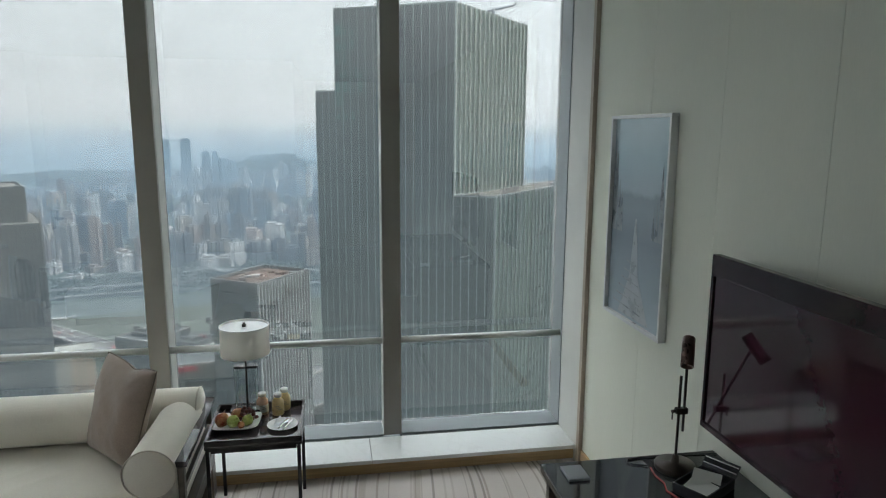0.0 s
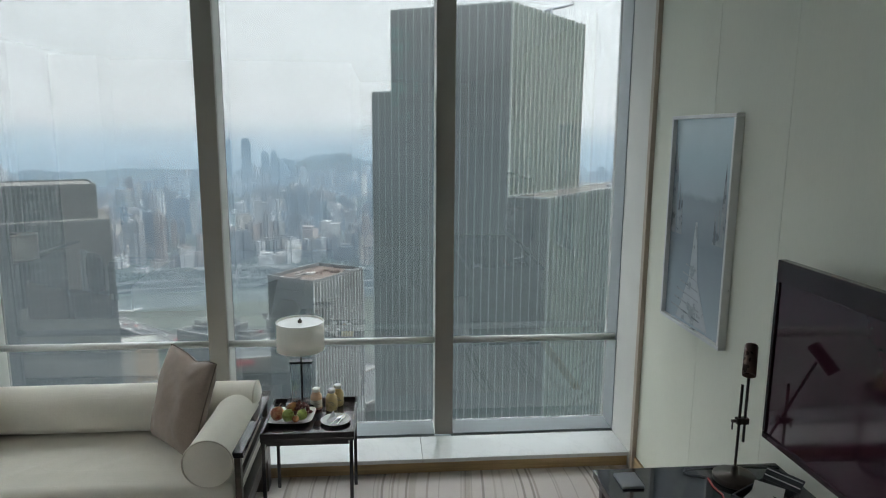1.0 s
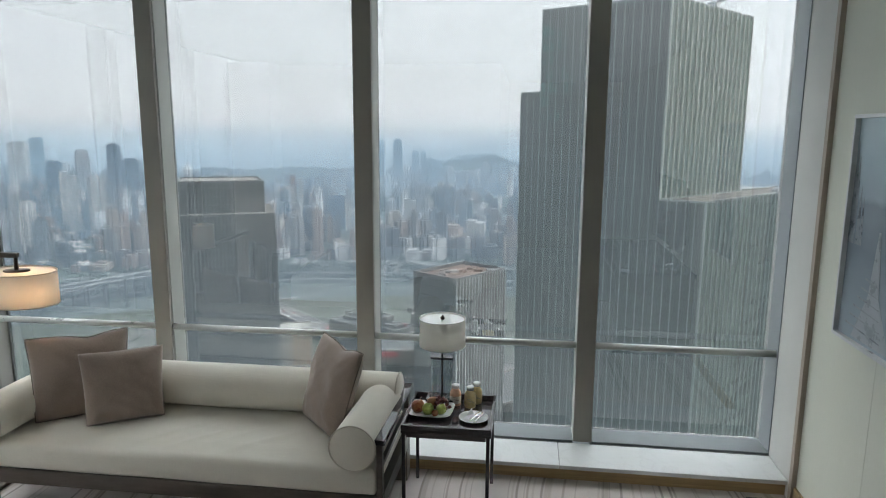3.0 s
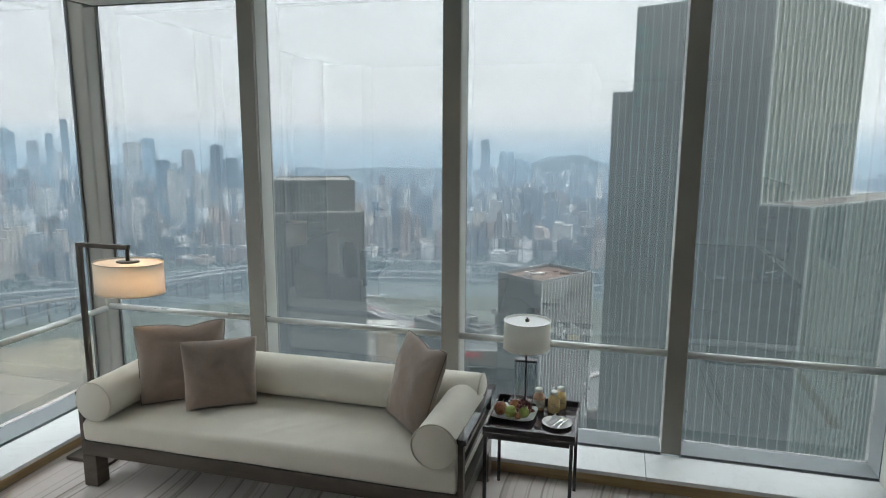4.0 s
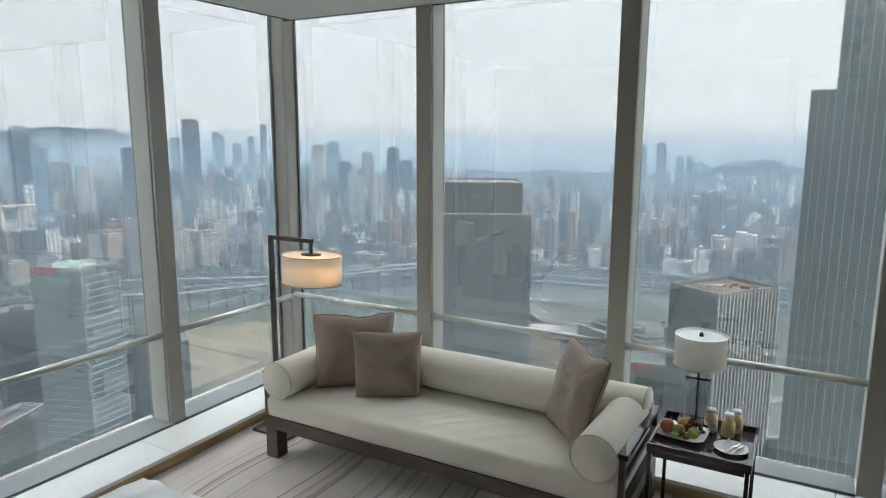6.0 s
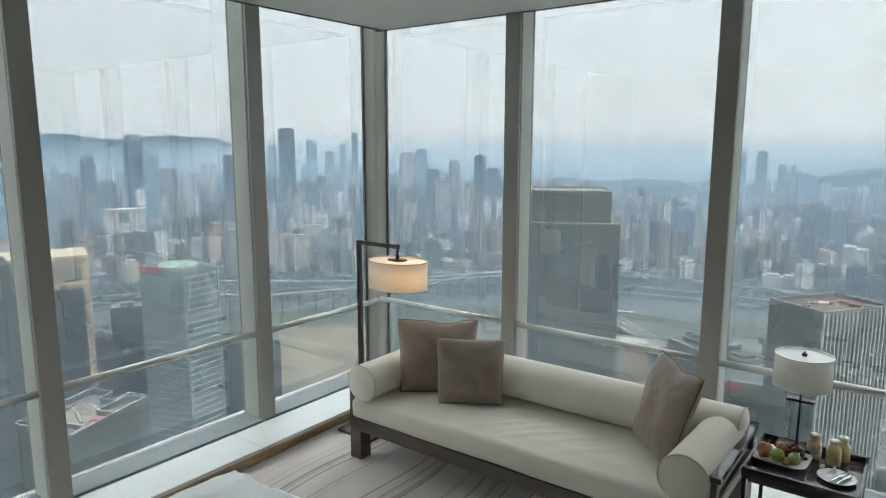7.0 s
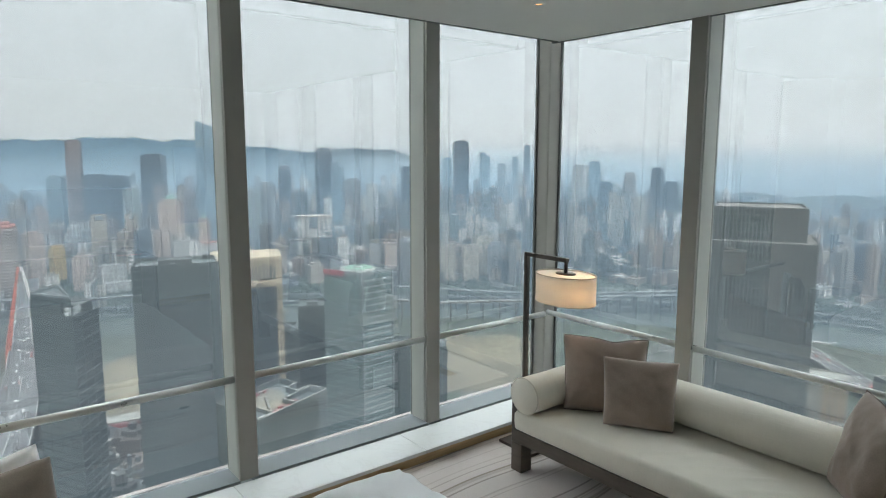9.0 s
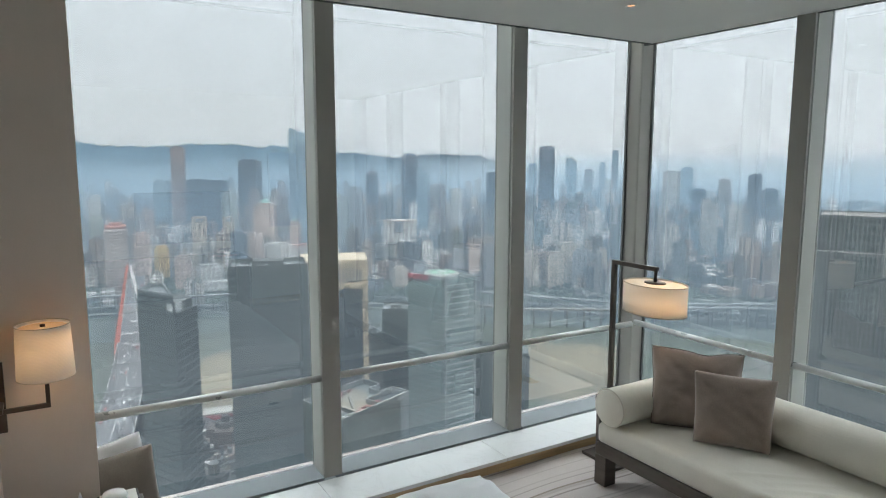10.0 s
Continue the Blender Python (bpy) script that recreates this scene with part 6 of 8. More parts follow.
M_tones_shop = facade_material("shop_fronts", [(0.34, 0.31, 0.28), (0.40, 0.38, 0.34)], (0.06, 0.065, 0.07), 4.0, 4.5)
M_signred = surface("dull_red_sign", (0.24, 0.06, 0.07), 0.6, var=0.15, scale=1)
part_prism("roof_sign", [(hl[0] + 0.5, hl[1] - 0.6), (hl[0] * 0.45 + hc[0] * 0.55, hl[1] * 0.45 + hc[1] * 0.55 - 0.6), (hl[0] * 0.45 + hc[0] * 0.55, hl[1] * 0.45 + hc[1] * 0.55), (hl[0] + 0.5, hl[1])], hz - 1.2, hz + 2.0, M_signred, ht, "red sign along the roof edge")
M_pad = surface("green_deck", (0.13, 0.24, 0.18), 0.8, var=0.2, scale=0.2)
cx, cy_ = (hl[0] + hr[0]) / 2, (hl[1] + hr[1]) / 2
for r0, z, material, name in ((11.0, 2.6, M_conc, "deck_rim"), (9.0, 2.9, M_pad, "landing_deck"), (3.0, 3.0, M_conc, "deck_mark")):
    bm = bmesh.new()
    lathe(bm, (cx, cy_, hz), [(0.0, 0.1), (r0, 0.1), (r0, z), (0.0, z)], 32)
    part(name, bm, material, ht)

# ochre tower with arched crown
M_ochre = surface("ochre_stone", (0.32, 0.265, 0.185), 0.75, var=0.12, scale=0.1, fine=1)
M_darkpane = curtain_material("dark_glass", (0.035, 0.045, 0.05), 3.6, 0.15)
ot = thing("ochre_tower", (*polar(-68, 385), STREET), "ochre stone tower with an arched crown and dark glass", "office tower")
f = aimed(-71.4, -65.55, 380, 30)
oz = level(-8.5, 380)
part_prism("body", f, STREET, oz, M_ochre, ot)
a, b = Vector(f[0]), Vector(f[1])
w = (b - a).normalized()
nn = Vector((w.y, -w.x))
for s0, s1 in ((0.12, 0.44), (0.56, 0.92)):
    p, q = a.lerp(b, s0), a.lerp(b, s1)
    part_prism("glass_bay", [xy(p - nn * 0.1), xy(q - nn * 0.1), xy(q + nn * 0.5), xy(p + nn * 0.5)], STREET, oz - 17, M_darkpane, ot, "dark glass bay")
    for i in range(7):
        c = p.lerp(q, (i + 0.5) / 7)
        part_prism("arch_slot", [xy(c - w * 0.7 - nn * 0.1), xy(c + w * 0.7 - nn * 0.1), xy(c + w * 0.7 + nn * 0.2), xy(c - w * 0.7 + nn * 0.2)], oz - 13, oz - 4 - 2 * abs(i - 3) / 3, M_gap, ot)
ledges(ot, f[0], f[1], oz - 15.5, oz, 13.5, 1.4, 0.9, M_ochre, "cornice")
M_window = surface("small_window", (0.06, 0.07, 0.08), 0.25, var=0.2, scale=0.3)
for s in (0.05, 0.5, 0.96):
    for kz in range(30):
        c = a.lerp(b, s)
        z = oz - 22 - 3.6 * kz
        part_prism("window", [xy(c - w * 0.5 - nn * 0.1), xy(c + w * 0.5 - nn * 0.1), xy(c + w * 0.5 + nn * 0.15), xy(c - w * 0.5 + nn * 0.15)], z, z + 1.9, M_window, ot)

# dark residential slabs near the river
M_greenglass = curtain_material("green_black_glass", (0.036, 0.050, 0.050), 4.0, 0.2, 0.7, 0.25, 1.6)
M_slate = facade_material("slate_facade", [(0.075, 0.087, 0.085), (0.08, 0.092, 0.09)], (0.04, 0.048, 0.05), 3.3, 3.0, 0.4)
for az0, az1, d, el, label in ((-77.2, -70.7, 345, -8.95, "broad dark glass tower near the river"), (-56.6, -51.3, 420, -16.6, "low dark residential slab beside the sandbank"), (-64.3, -61.9, 500, -12.9, "dark office slab behind the glass tower"), (-66.0, -64.4, 470, -14.9, "low dark block with a pale roof")):
    t_ = thing("dark_tower", (*polar((az0 + az1) / 2, d), STREET), label, "tower")
    f = aimed(az0, az1, d, 26)
    z = level(el, d)
    part_prism("body", f, STREET, z, M_greenglass, t_)
    parapet(t_, f, z, 1.2, 0.5, M_slate)
    up = [Vector(p) for p in f]
    part_prism("notch_strip", [xy(up[0].lerp(up[1], 0.44)), xy(up[0].lerp(up[1], 0.5)), xy(up[3].lerp(up[2], 0.5) * 0.4 + up[0].lerp(up[1], 0.5) * 0.6), xy(up[3].lerp(up[2], 0.44) * 0.4 + up[0].lerp(up[1], 0.44) * 0.6)], z, z + 0.9, M_slate, t_)
    c = (sum(p[0] for p in f) / 4, sum(p[1] for p in f) / 4)
    part_prism("plant_room", [((p[0] - c[0]) * 0.4 + c[0], (p[1] - c[1]) * 0.4 + c[1]) for p in f], z, z + 2.2, M_slate, t_)
    fins(t_, f[0], f[1], STREET, z, 9, 0.5, 0.3, M_slate, "rib")
    ledges(t_, f[0], f[1], -150, z, 4.0, 0.8, 0.2, M_slate, "balcony_edge")
    ledges(t_, f[1], f[2], -150, z, 8.0, 0.35, 0.3, M_rib, "balcony_edge")

# slim tower with two visible faces and a pale billboard near its top
st_ = thing("slim_tower", (*polar(-81.8, 330), STREET), "slim dark glass tower with a pale billboard at its top", "tower")
sl, sc_, sr = Vector(polar(-84.15, 352)), Vector(polar(-81.55, 330)), Vector(polar(-79.75, 350))
sb = sl + sr - sc_
stz = level(-10.75, 335)
part_prism("body", [xy(sl), xy(sc_), xy(sr), xy(sb)], STREET, stz - 9, M_greenglass, st_)
part_prism("top_block", [xy(sl), xy(sc_), xy(sc_.lerp(sb, 0.8)), xy(sl.lerp(sb, 0.8))], stz - 9, stz, M_greenglass, st_)
part_prism("top_step", [xy(sc_.lerp(sr, 0.12)), xy(sc_.lerp(sr, 0.8)), xy(sb.lerp(sr, 0.5)), xy(sc_.lerp(sb, 0.5))], stz - 9, stz - 4, M_slate, st_)
fins(st_, xy(sl), xy(sc_), -200, stz - 2, 4, 0.35, 0.3, M_slate, "rib")
fins(st_, xy(sc_), xy(sr), -200, stz - 9, 3, 0.35, 0.3, M_slate, "rib")
ledges(st_, xy(sl), xy(sc_), -170, stz, 4.0, 0.5, 0.25, M_slate, "balcony_edge")
ledges(st_, xy(sc_), xy(sr), -170, stz - 9, 4.0, 0.6, 0.35, M_slate, "balcony_edge")
parapet(st_, [xy(sl), xy(sc_), xy(sc_.lerp(sb, 0.8)), xy(sl.lerp(sb, 0.8))], stz, 1.0, 0.5, M_rib)
e = (sc_ - sl).normalized()
e = Vector((e.y, -e.x))
p, q = sl.lerp(sc_, 0.86) + e * 0.35, sc_ + e * 0.35
part_prism("billboard", [xy(p), xy(q), xy(q + e * 0.4), xy(p + e * 0.4)], stz - 7.5, stz - 3.5, M_fin, st_, "pale blank billboard")
p, q = sc_.lerp(sr, 0.0), sc_.lerp(sr, 0.3)
e = (sr - sc_).normalized()
e = Vector((e.y, -e.x))
part_prism("billboard", [xy(p + e * 0.35), xy(q + e * 0.35), xy(q + e * 0.75), xy(p + e * 0.75)], stz - 7.5, stz - 3.5, M_fin, st_)

M_viaductgrey = surface("grey_plant", (0.2, 0.2, 0.19), 0.7, var=0.2, scale=0.3)

# low commercial roof with pale outline and red plant
M_slatewall = surface("blue_slate_cladding", (0.085, 0.102, 0.105), 0.5, var=0.2, scale=0.08, fine=1.5)
M_deckbeige = surface("dusty_beige_roof", (0.16, 0.15, 0.12), 0.9, var=0.3, scale=0.15, fine=1.5)
M_coping = surface("pale_coping", (0.30, 0.31, 0.30), 0.7, var=0.15, scale=0.2, fine=2)
lo = thing("shopping_roof", (*polar(-65, 300), STREET), "low dark commercial block with pale roof edges and red plant", "building")
lz = level(-20.0, 300)
f = [(-252.5, 102.0), (-269.0, 143.1), (-278.3, 139.1), (-275.6, 130.6), (-282.5, 128.5), (-285.8, 135.4), (-297.0, 131.7), (-282.5, 95.2)]
part_prism("body", f, STREET, lz - 2.6, M_slatewall, lo)
screens = [f, [(-261.5, 124.5), (-268.2, 141.2), (-276.8, 137.4), (-270.2, 121.0)], [(-255.0, 102.8), (-258.3, 111.0), (-268.8, 107.6), (-265.5, 99.4)]]
for k, foot_ in enumerate(screens):
    low = lz - 2.59 if k == 0 else lz - 2.2
    parapet(lo, foot_, low, lz - low - 0.2 * k, 0.3, M_slatewall, "roof_screen")
    parapet(lo, foot_, lz - 0.2 * k + 0.004, 0.25, 0.34, M_coping, "coping")
part_prism("roof_deck", [(-260.5, 112.5), (-266.0, 124.0), (-284.0, 127.0), (-291.5, 124.5), (-283.0, 104.0), (-270.0, 108.0)], lz - 2.59, lz - 2.3, M_deckbeige, lo, "beige roof deck")
a, b = Vector(f[1]), Vector(f[0])
w = (b - a).normalized()
e = Vector((-w.y, w.x))
if e.dot(a) > 0:
    e = -e
for s0, s1 in ((1.2, 2.0), (2.4, 4.2), (4.6, 5.3), (5.7, 7.6), (8.0, 9.2)):
    for drop in (0.4, 1.1):
        part_prism("sign_bar", [xy(a + w * s0), xy(a + w * s1), xy(a + w * s1 + e * 0.25), xy(a + w * s0 + e * 0.25)], lz - 1.1 - drop, lz - 0.7 - drop, M_coping, lo)
random.seed(8)
for i in range(26):
    row = i % 3
    t_ = random.random()
    if row == 2:
        p = Vector((-281.5, 106.5)).lerp(Vector((-290.5, 125.0)), t_)
    else:
        p = Vector((-260.5, 112.0)).lerp(Vector((-266.5, 125.5)), t_)
    p = p + Vector((random.uniform(-1.6, 1.6), random.uniform(-1.2, 1.2)))
    wide, long = random.uniform(0.35, 0.9), random.uniform(0.5, 1.7)
    o = Vector((-w.y, w.x))
    bm = bmesh.new()
    prism(bm, [xy(p - w * long - o * wide), xy(p + w * long - o * wide), xy(p + w * long + o * wide), xy(p - w * long + o * wide)], lz - 2.29, lz - random.uniform(0.5, 1.7))
    part("roof_plant", bm, M_viaductgrey if i % 5 == 0 else M_signred, lo)
for i in range(5):
    p = Vector((-268.0 - 2.6 * i, 113.5 + 0.8 * i))
    bm = bmesh.new()
    box(bm, p.x - 0.8, p.x + 0.8, p.y - 0.6, p.y + 0.6, lz - 2.29, lz - 1.2, 0.05)
    part("roof_plant", bm, M_viaductgrey, lo)

M_tile = surface("brown_tile_roof", (0.21, 0.115, 0.09), 0.85, var=0.25, scale=0.3, fine=2)
# blocks between the office block and the river road
rb = thing("market_block", (*polar(-11.6, 300), STREET), "dark low block under a red sign band", "building")
f = aimed(-13.5, -9.6, 300, 22)
mz = level(-18.75, 300)
part_prism("body", f, STREET, mz, M_slate, rb)
parapet(rb, f, mz, 0.8, 0.5, M_viaductgrey)
a, b = Vector(f[0]), Vector(f[1])
w = (b - a).normalized()
e = Vector((w.y, -w.x))
part_prism("sign_band", [xy(a.lerp(b, 0.06)), xy(a.lerp(b, 0.5)), xy(a.lerp(b, 0.5) + e * 0.4), xy(a.lerp(b, 0.06) + e * 0.4)], mz - 2.6, mz - 0.4, M_signred, rb, "dull red sign band")
ledges(rb, f[0], f[1], mz - 44, mz - 4, 4.0, 0.7, 0.3, M_slatewall, "storey_band")
# pale concrete blocks imitate lit windows by colour alone
random.seed(31)
for i in range(22):
    p = a.lerp(b, random.uniform(0.05, 0.95))
    z = mz - 5 - 4.0 * random.randrange(9)
    part_prism("lit_window", [xy(p), xy(p + w * 0.8), xy(p + w * 0.8 + e * 0.15), xy(p + e * 0.15)], z, z + 0.9, M_conc, rb)
M_tan = surface("tan_render", (0.27, 0.205, 0.135), 0.85, var=0.2, scale=0.2, fine=2)
M_palewall = surface("pale_render", (0.22, 0.22, 0.20), 0.85, var=0.15, scale=0.1, fine=2)
ab = thing("annex_block", (*polar(-20.4, 430), STREET), "pale annex with tan piers beside the river road", "building")
f = aimed(-22.0, -19.1, 430, 16)
az_ = level(-16.6, 430)
part_prism("body", f, STREET, az_, M_palewall, ab)
parapet(ab, f, az_, 0.9, 0.5, M_viaductgrey)
a, b = Vector(f[0]), Vector(f[1])
w = (b - a).normalized()
e = Vector((w.y, -w.x))
for s0, s1 in ((0.42, 0.56), (0.62, 0.72), (0.78, 0.94)):
    part_prism("pier", [xy(a.lerp(b, s0)), xy(a.lerp(b, s1)), xy(a.lerp(b, s1) + e * 0.8), xy(a.lerp(b, s0) + e * 0.8)], STREET, az_ - 1.5, M_tan, ab, "tan pier")
part_prism("lower_roof", [xy(a.lerp(b, 0.2)), xy(b), xy(b + e * 9), xy(a.lerp(b, 0.2) + e * 9)], STREET, az_ - 24, M_roof, ab, "brown lower roof")

# shop row with a red sign, a tiled hall and a plaza between the dark towers
M_plaza = surface("pale_plaza", (0.24, 0.235, 0.215), 0.9, var=0.25, scale=0.05, fine=0.8)
sh = thing("shop_row", (*polar(-78.5, 560), STREET), "low row of shops under a red sign band", "shops")
f = aimed(-79.9, -77.2, 560, 16)
part_prism("body", f, STREET, STREET + 12, M_tones_shop, sh)
part_prism("roof", [((p[0] + 0.0), p[1]) for p in f], STREET + 12, STREET + 12.8, M_plaza, sh)
part_prism("sign_band", aimed(-79.85, -77.3, 558.6, 1.0), STREET + 7.5, STREET + 11.5, M_signred, sh, "red sign band")
part_prism("awning", aimed(-79.9, -77.2, 554, 4.5), STREET + 4.0, STREET + 4.6, M_conc, sh)
hl_ = thing("tiled_hall", (*polar(-78.6, 505), STREET), "hall with a brown tiled gable roof", "building")
f = [Vector(p) for p in aimed(-80.0, -77.3, 492, 26)]
part_prism("body", [xy(p) for p in f], STREET, STREET + 9, M_slate, hl_)
bm = bmesh.new()
g0 = [bm.verts.new((*p, STREET + 9)) for p in f]
g1 = [bm.verts.new((*f[0].lerp(f[3], 0.5), STREET + 17)), bm.verts.new((*f[1].lerp(f[2], 0.5), STREET + 17))]
for face in ((g0[0], g0[1], g1[1], g1[0]), (g0[2], g0[3], g1[0], g1[1]), (g0[1], g0[2], g1[1]), (g0[3], g0[0], g1[0]), g0[::-1]):
    bm.faces.new(face)
part("roof", bm, M_tile, hl_, "brown tiled gable roof")
bm = bmesh.new()
prism(bm, [polar(-82.0, 420), polar(-77.4, 430), polar(-77.0, 475), polar(-82.0, 470)], STREET - 1, STREET + 0.9)
solid("pavement_plaza", bm, M_plaza, "pale paved plaza between the towers", "pavement", kind="structure")

# bridge with one slim red pylon
M_bred = surface("red_steel", (0.42, 0.13, 0.10), 0.5, var=0.12, scale=0.1)
M_bwhite = surface("white_steel", (0.68, 0.68, 0.67), 0.5, var=0.06, scale=0.1)
br_ = thing("cable_bridge", (*polar(-85, 735), STREET), "cable-stayed road bridge with a slim red pylon", "bridge")
deck = -182.0


def road(name, pts, wide, z0, z1, material, parent):
    bm = bmesh.new()
    prev = None
    pts = [Vector(p) for p in pts]
    for i, p in enumerate(pts):
        w = (pts[min(i + 1, len(pts) - 1)] - pts[max(i - 1, 0)]).normalized()
        n = Vector((-w.y, w.x)) * wide / 2
        za, zb = (z0, z1) if not callable(z0) else (z0(i), z1(i))
        row = [bm.verts.new((*(p - n), za)), bm.verts.new((*(p + n), za)), bm.verts.new((*(p + n), zb)), bm.verts.new((*(p - n), zb))]
        if prev:
            bridge(bm, prev, row, False)
        else:
            bm.faces.new(row[::-1])
        prev = row
    bm.faces.new(prev)
    return part(name, bm, material, parent)


line = [polar(-84.2, 1150), polar(-84.35, 1000), polar(-84.5, 860), polar(-84.7, 735), polar(-85.0, 650), polar(-85.5, 570), polar(-86.3, 500), polar(-87.6, 430)]
road("deck", line, 27, deck - 3, deck, M_asphalt, br_)
for s in (-13.2, 13.2, 0.0):
    off = []
    for i, p in enumerate(line):
        w = (Vector(line[min(i + 1, len(line) - 1)]) - Vector(line[max(i - 1, 0)])).normalized()
        off.append(xy(Vector(p) + Vector((-w.y, w.x)) * s))
    road("barrier", off, 0.6, deck + 0.02, deck + 1.1, M_conc, br_)
for s in (-7.0, -3.5, 3.5, 7.0):
    off = []
    for i, p in enumerate(line):
        w = (Vector(line[min(i + 1, len(line) - 1)]) - Vector(line[max(i - 1, 0)])).normalized()
        off.append(xy(Vector(p) + Vector((-w.y, w.x)) * s))
    road("lane_line", off, 0.3, deck + 0.01, deck + 0.05, M_conc, br_)
px, py = polar(-84.65, 735)
ptop = level(-8.2, 735)
for s, material in ((-1, M_bred), (1, M_bwhite)):
    bm = bmesh.new()
    a = [bm.verts.new((px + x, py + s * 17 + y, STREET - 4)) for x, y in ((-4, -3), (4, -3), (4, 3), (-4, 3))]
    m_ = [bm.verts.new((px + x, py + s * 15 + y, deck)) for x, y in ((-3.4, -2.4), (3.4, -2.4), (3.4, 2.4), (-3.4, 2.4))]
    b = [bm.verts.new((px + x, py + s * 1.3 + y, ptop)) for x, y in ((-1.5, -1.0), (1.5, -1.0), (1.5, 1.0), (-1.5, 1.0))]
    bridge(bm, a, m_, False), bridge(bm, m_, b, False)
    bm.faces.new(a[::-1]), bm.faces.new(b)
    part("pylon_leg", bm, material, br_)
for s in (-1, 1):
    for i in range(9):
        for way in (-1, 1):
            reach = 24 + 22 * i
            ex, ey = (polar(-84.7 + (0.5 if way > 0 else -0.45) * reach / 200, 735 + way * reach))
            bm = bmesh.new()
            cyl(bm, (px, py + s * 1.2, ptop - 4 - 2.5 * (8 - i)), (ex, ey + s * 12, deck + 0.5), 0.09, 5)
            part("stay_cable", bm, M_viaductgrey, br_)
random.seed(11)
verts, faces = [], []
for i in range(90):
    s = random.random() * 6.99
    j = int(s)
    p = Vector(line[j]).lerp(Vector(line[j + 1]), s - j)
    w = (Vector(line[j + 1]) - Vector(line[j])).normalized()
    n = Vector((-w.y, w.x))
    c = p + n * random.choice((-10, -5.2, -1.8, 1.8, 5.2, 10))
    o = len(verts)
    for z, kx in ((0.05, 1.0), (0.85, 1.0), (1.5, 0.6)):
        for a, b in ((-2.1, -0.9), (2.1, -0.9), (2.1, 0.9), (-2.1, 0.9)):
            q = c + w * a * kx + n * b * (0.95 if kx == 1 else 0.8)
            verts.append((q.x, q.y, deck + z))
    for t in range(2):
        for e in range(4):
            faces.append((o + t * 4 + e, o + t * 4 + (e + 1) % 4, o + t * 4 + 4 + (e + 1) % 4, o + t * 4 + 4 + e))
    faces.append((o + 8, o + 9, o + 10, o + 11))
me = bpy.data.meshes.new("traffic")
me.from_pydata(verts, [], faces)
M_cars = facade_material("car_paint", [(0.75, 0.75, 0.75), (0.5, 0.5, 0.5), (0.1, 0.1, 0.1), (0.8, 0.8, 0.8), (0.4, 0.05, 0.05)], (0.05, 0.05, 0.05), 90.0, 90.0, 0.3, 0.0)
me.materials.append(M_cars)
tagged(new("traffic", me), "many small cars queueing on the bridge deck", "cars", kind="stuff")

# riverside viaducts
M_viaduct = surface("weathered_concrete", (0.125, 0.13, 0.127), 0.85, var=0.25, scale=0.03, fine=0.5)
for rows, dz, label in (([(-61, 930), (-52, 880), (-44, 904), (-36, 960), (-28, 1010)], 24, "long pale riverside viaduct on piers"), ([(-57, 985), (-50, 950), (-42, 928), (-32, 999)], 27, "upper carriageway of the riverside viaduct"), ([(-92, 1075), (-86, 1062), (-80, 1010), (-74, 1015), (-68, 1070)], 26, "riverside road on piers")):
    vd = thing("viaduct", (*polar(rows[0][0], rows[0][1]), STREET), label, "viaduct")
    pts = [polar(a, table(rows, a)) for a in np.linspace(rows[0][0], rows[-1][0], 24)]
    road("deck", pts, 11, STREET + dz - 2, STREET + dz, M_viaduct, vd)
    for i in range(0, 24):
        bm = bmesh.new()
        cyl(bm, (*pts[i], STREET - 8), (*pts[i], STREET + dz - 2), 1.3, 8)
        part("pier", bm, M_viaduct, vd)

# riverside road with queueing traffic on the near bank
rd = thing("riverside_road", (*polar(-20, 800), STREET), "elevated riverside road packed with cars", "road")
line2 = [polar(a, table([(-31, 950), (-24.5, 885), (-21.7, 805), (-17.8, 705), (-14, 640), (-8, 600), (2, 575)], a)) for a in np.linspace(-31, 2, 23)]
rz = STREET + 9
road("deck", line2, 22, rz - 3, rz, M_asphalt, rd)
for s in (-11, 11, 0):
    off = []
    for i, p in enumerate(line2):
        w = (Vector(line2[min(i + 1, 22)]) - Vector(line2[max(i - 1, 0)])).normalized()
        off.append(xy(Vector(p) + Vector((-w.y, w.x)) * s))
    road("barrier", off, 0.8, rz + 0.02, rz + 1.1, M_conc, rd)
rng = random.Random(19)
verts, faces = [], []
for i in range(170):
    s = rng.random() * 21.99
    j = int(s)
    w = (Vector(line2[j + 1]) - Vector(line2[j])).normalized()
    n = Vector((-w.y, w.x))
    c = Vector(line2[j]).lerp(Vector(line2[j + 1]), s - j) + n * rng.choice((-8.4, -5.2, -2.2, 2.2, 5.2, 8.4))
    o = len(verts)
    for z, kx in ((0.05, 1.0), (0.85, 1.0), (1.5, 0.6)):
        for a, b in ((-2.2, -0.95), (2.2, -0.95), (2.2, 0.95), (-2.2, 0.95)):
            q = c + w * a * kx + n * b * (0.95 if kx == 1 else 0.8)
            verts.append((q.x, q.y, rz + z))
    for t in range(2):
        for e in range(4):
            faces.append((o + t * 4 + e, o + t * 4 + (e + 1) % 4, o + t * 4 + 4 + (e + 1) % 4, o + t * 4 + 4 + e))
    faces.append((o + 8, o + 9, o + 10, o + 11))
me = bpy.data.meshes.new("road_traffic")
me.from_pydata(verts, [], faces)
me.materials.append(M_cars)
tagged(new("road_traffic", me), "rows of small cars on the riverside road", "cars", kind="stuff")

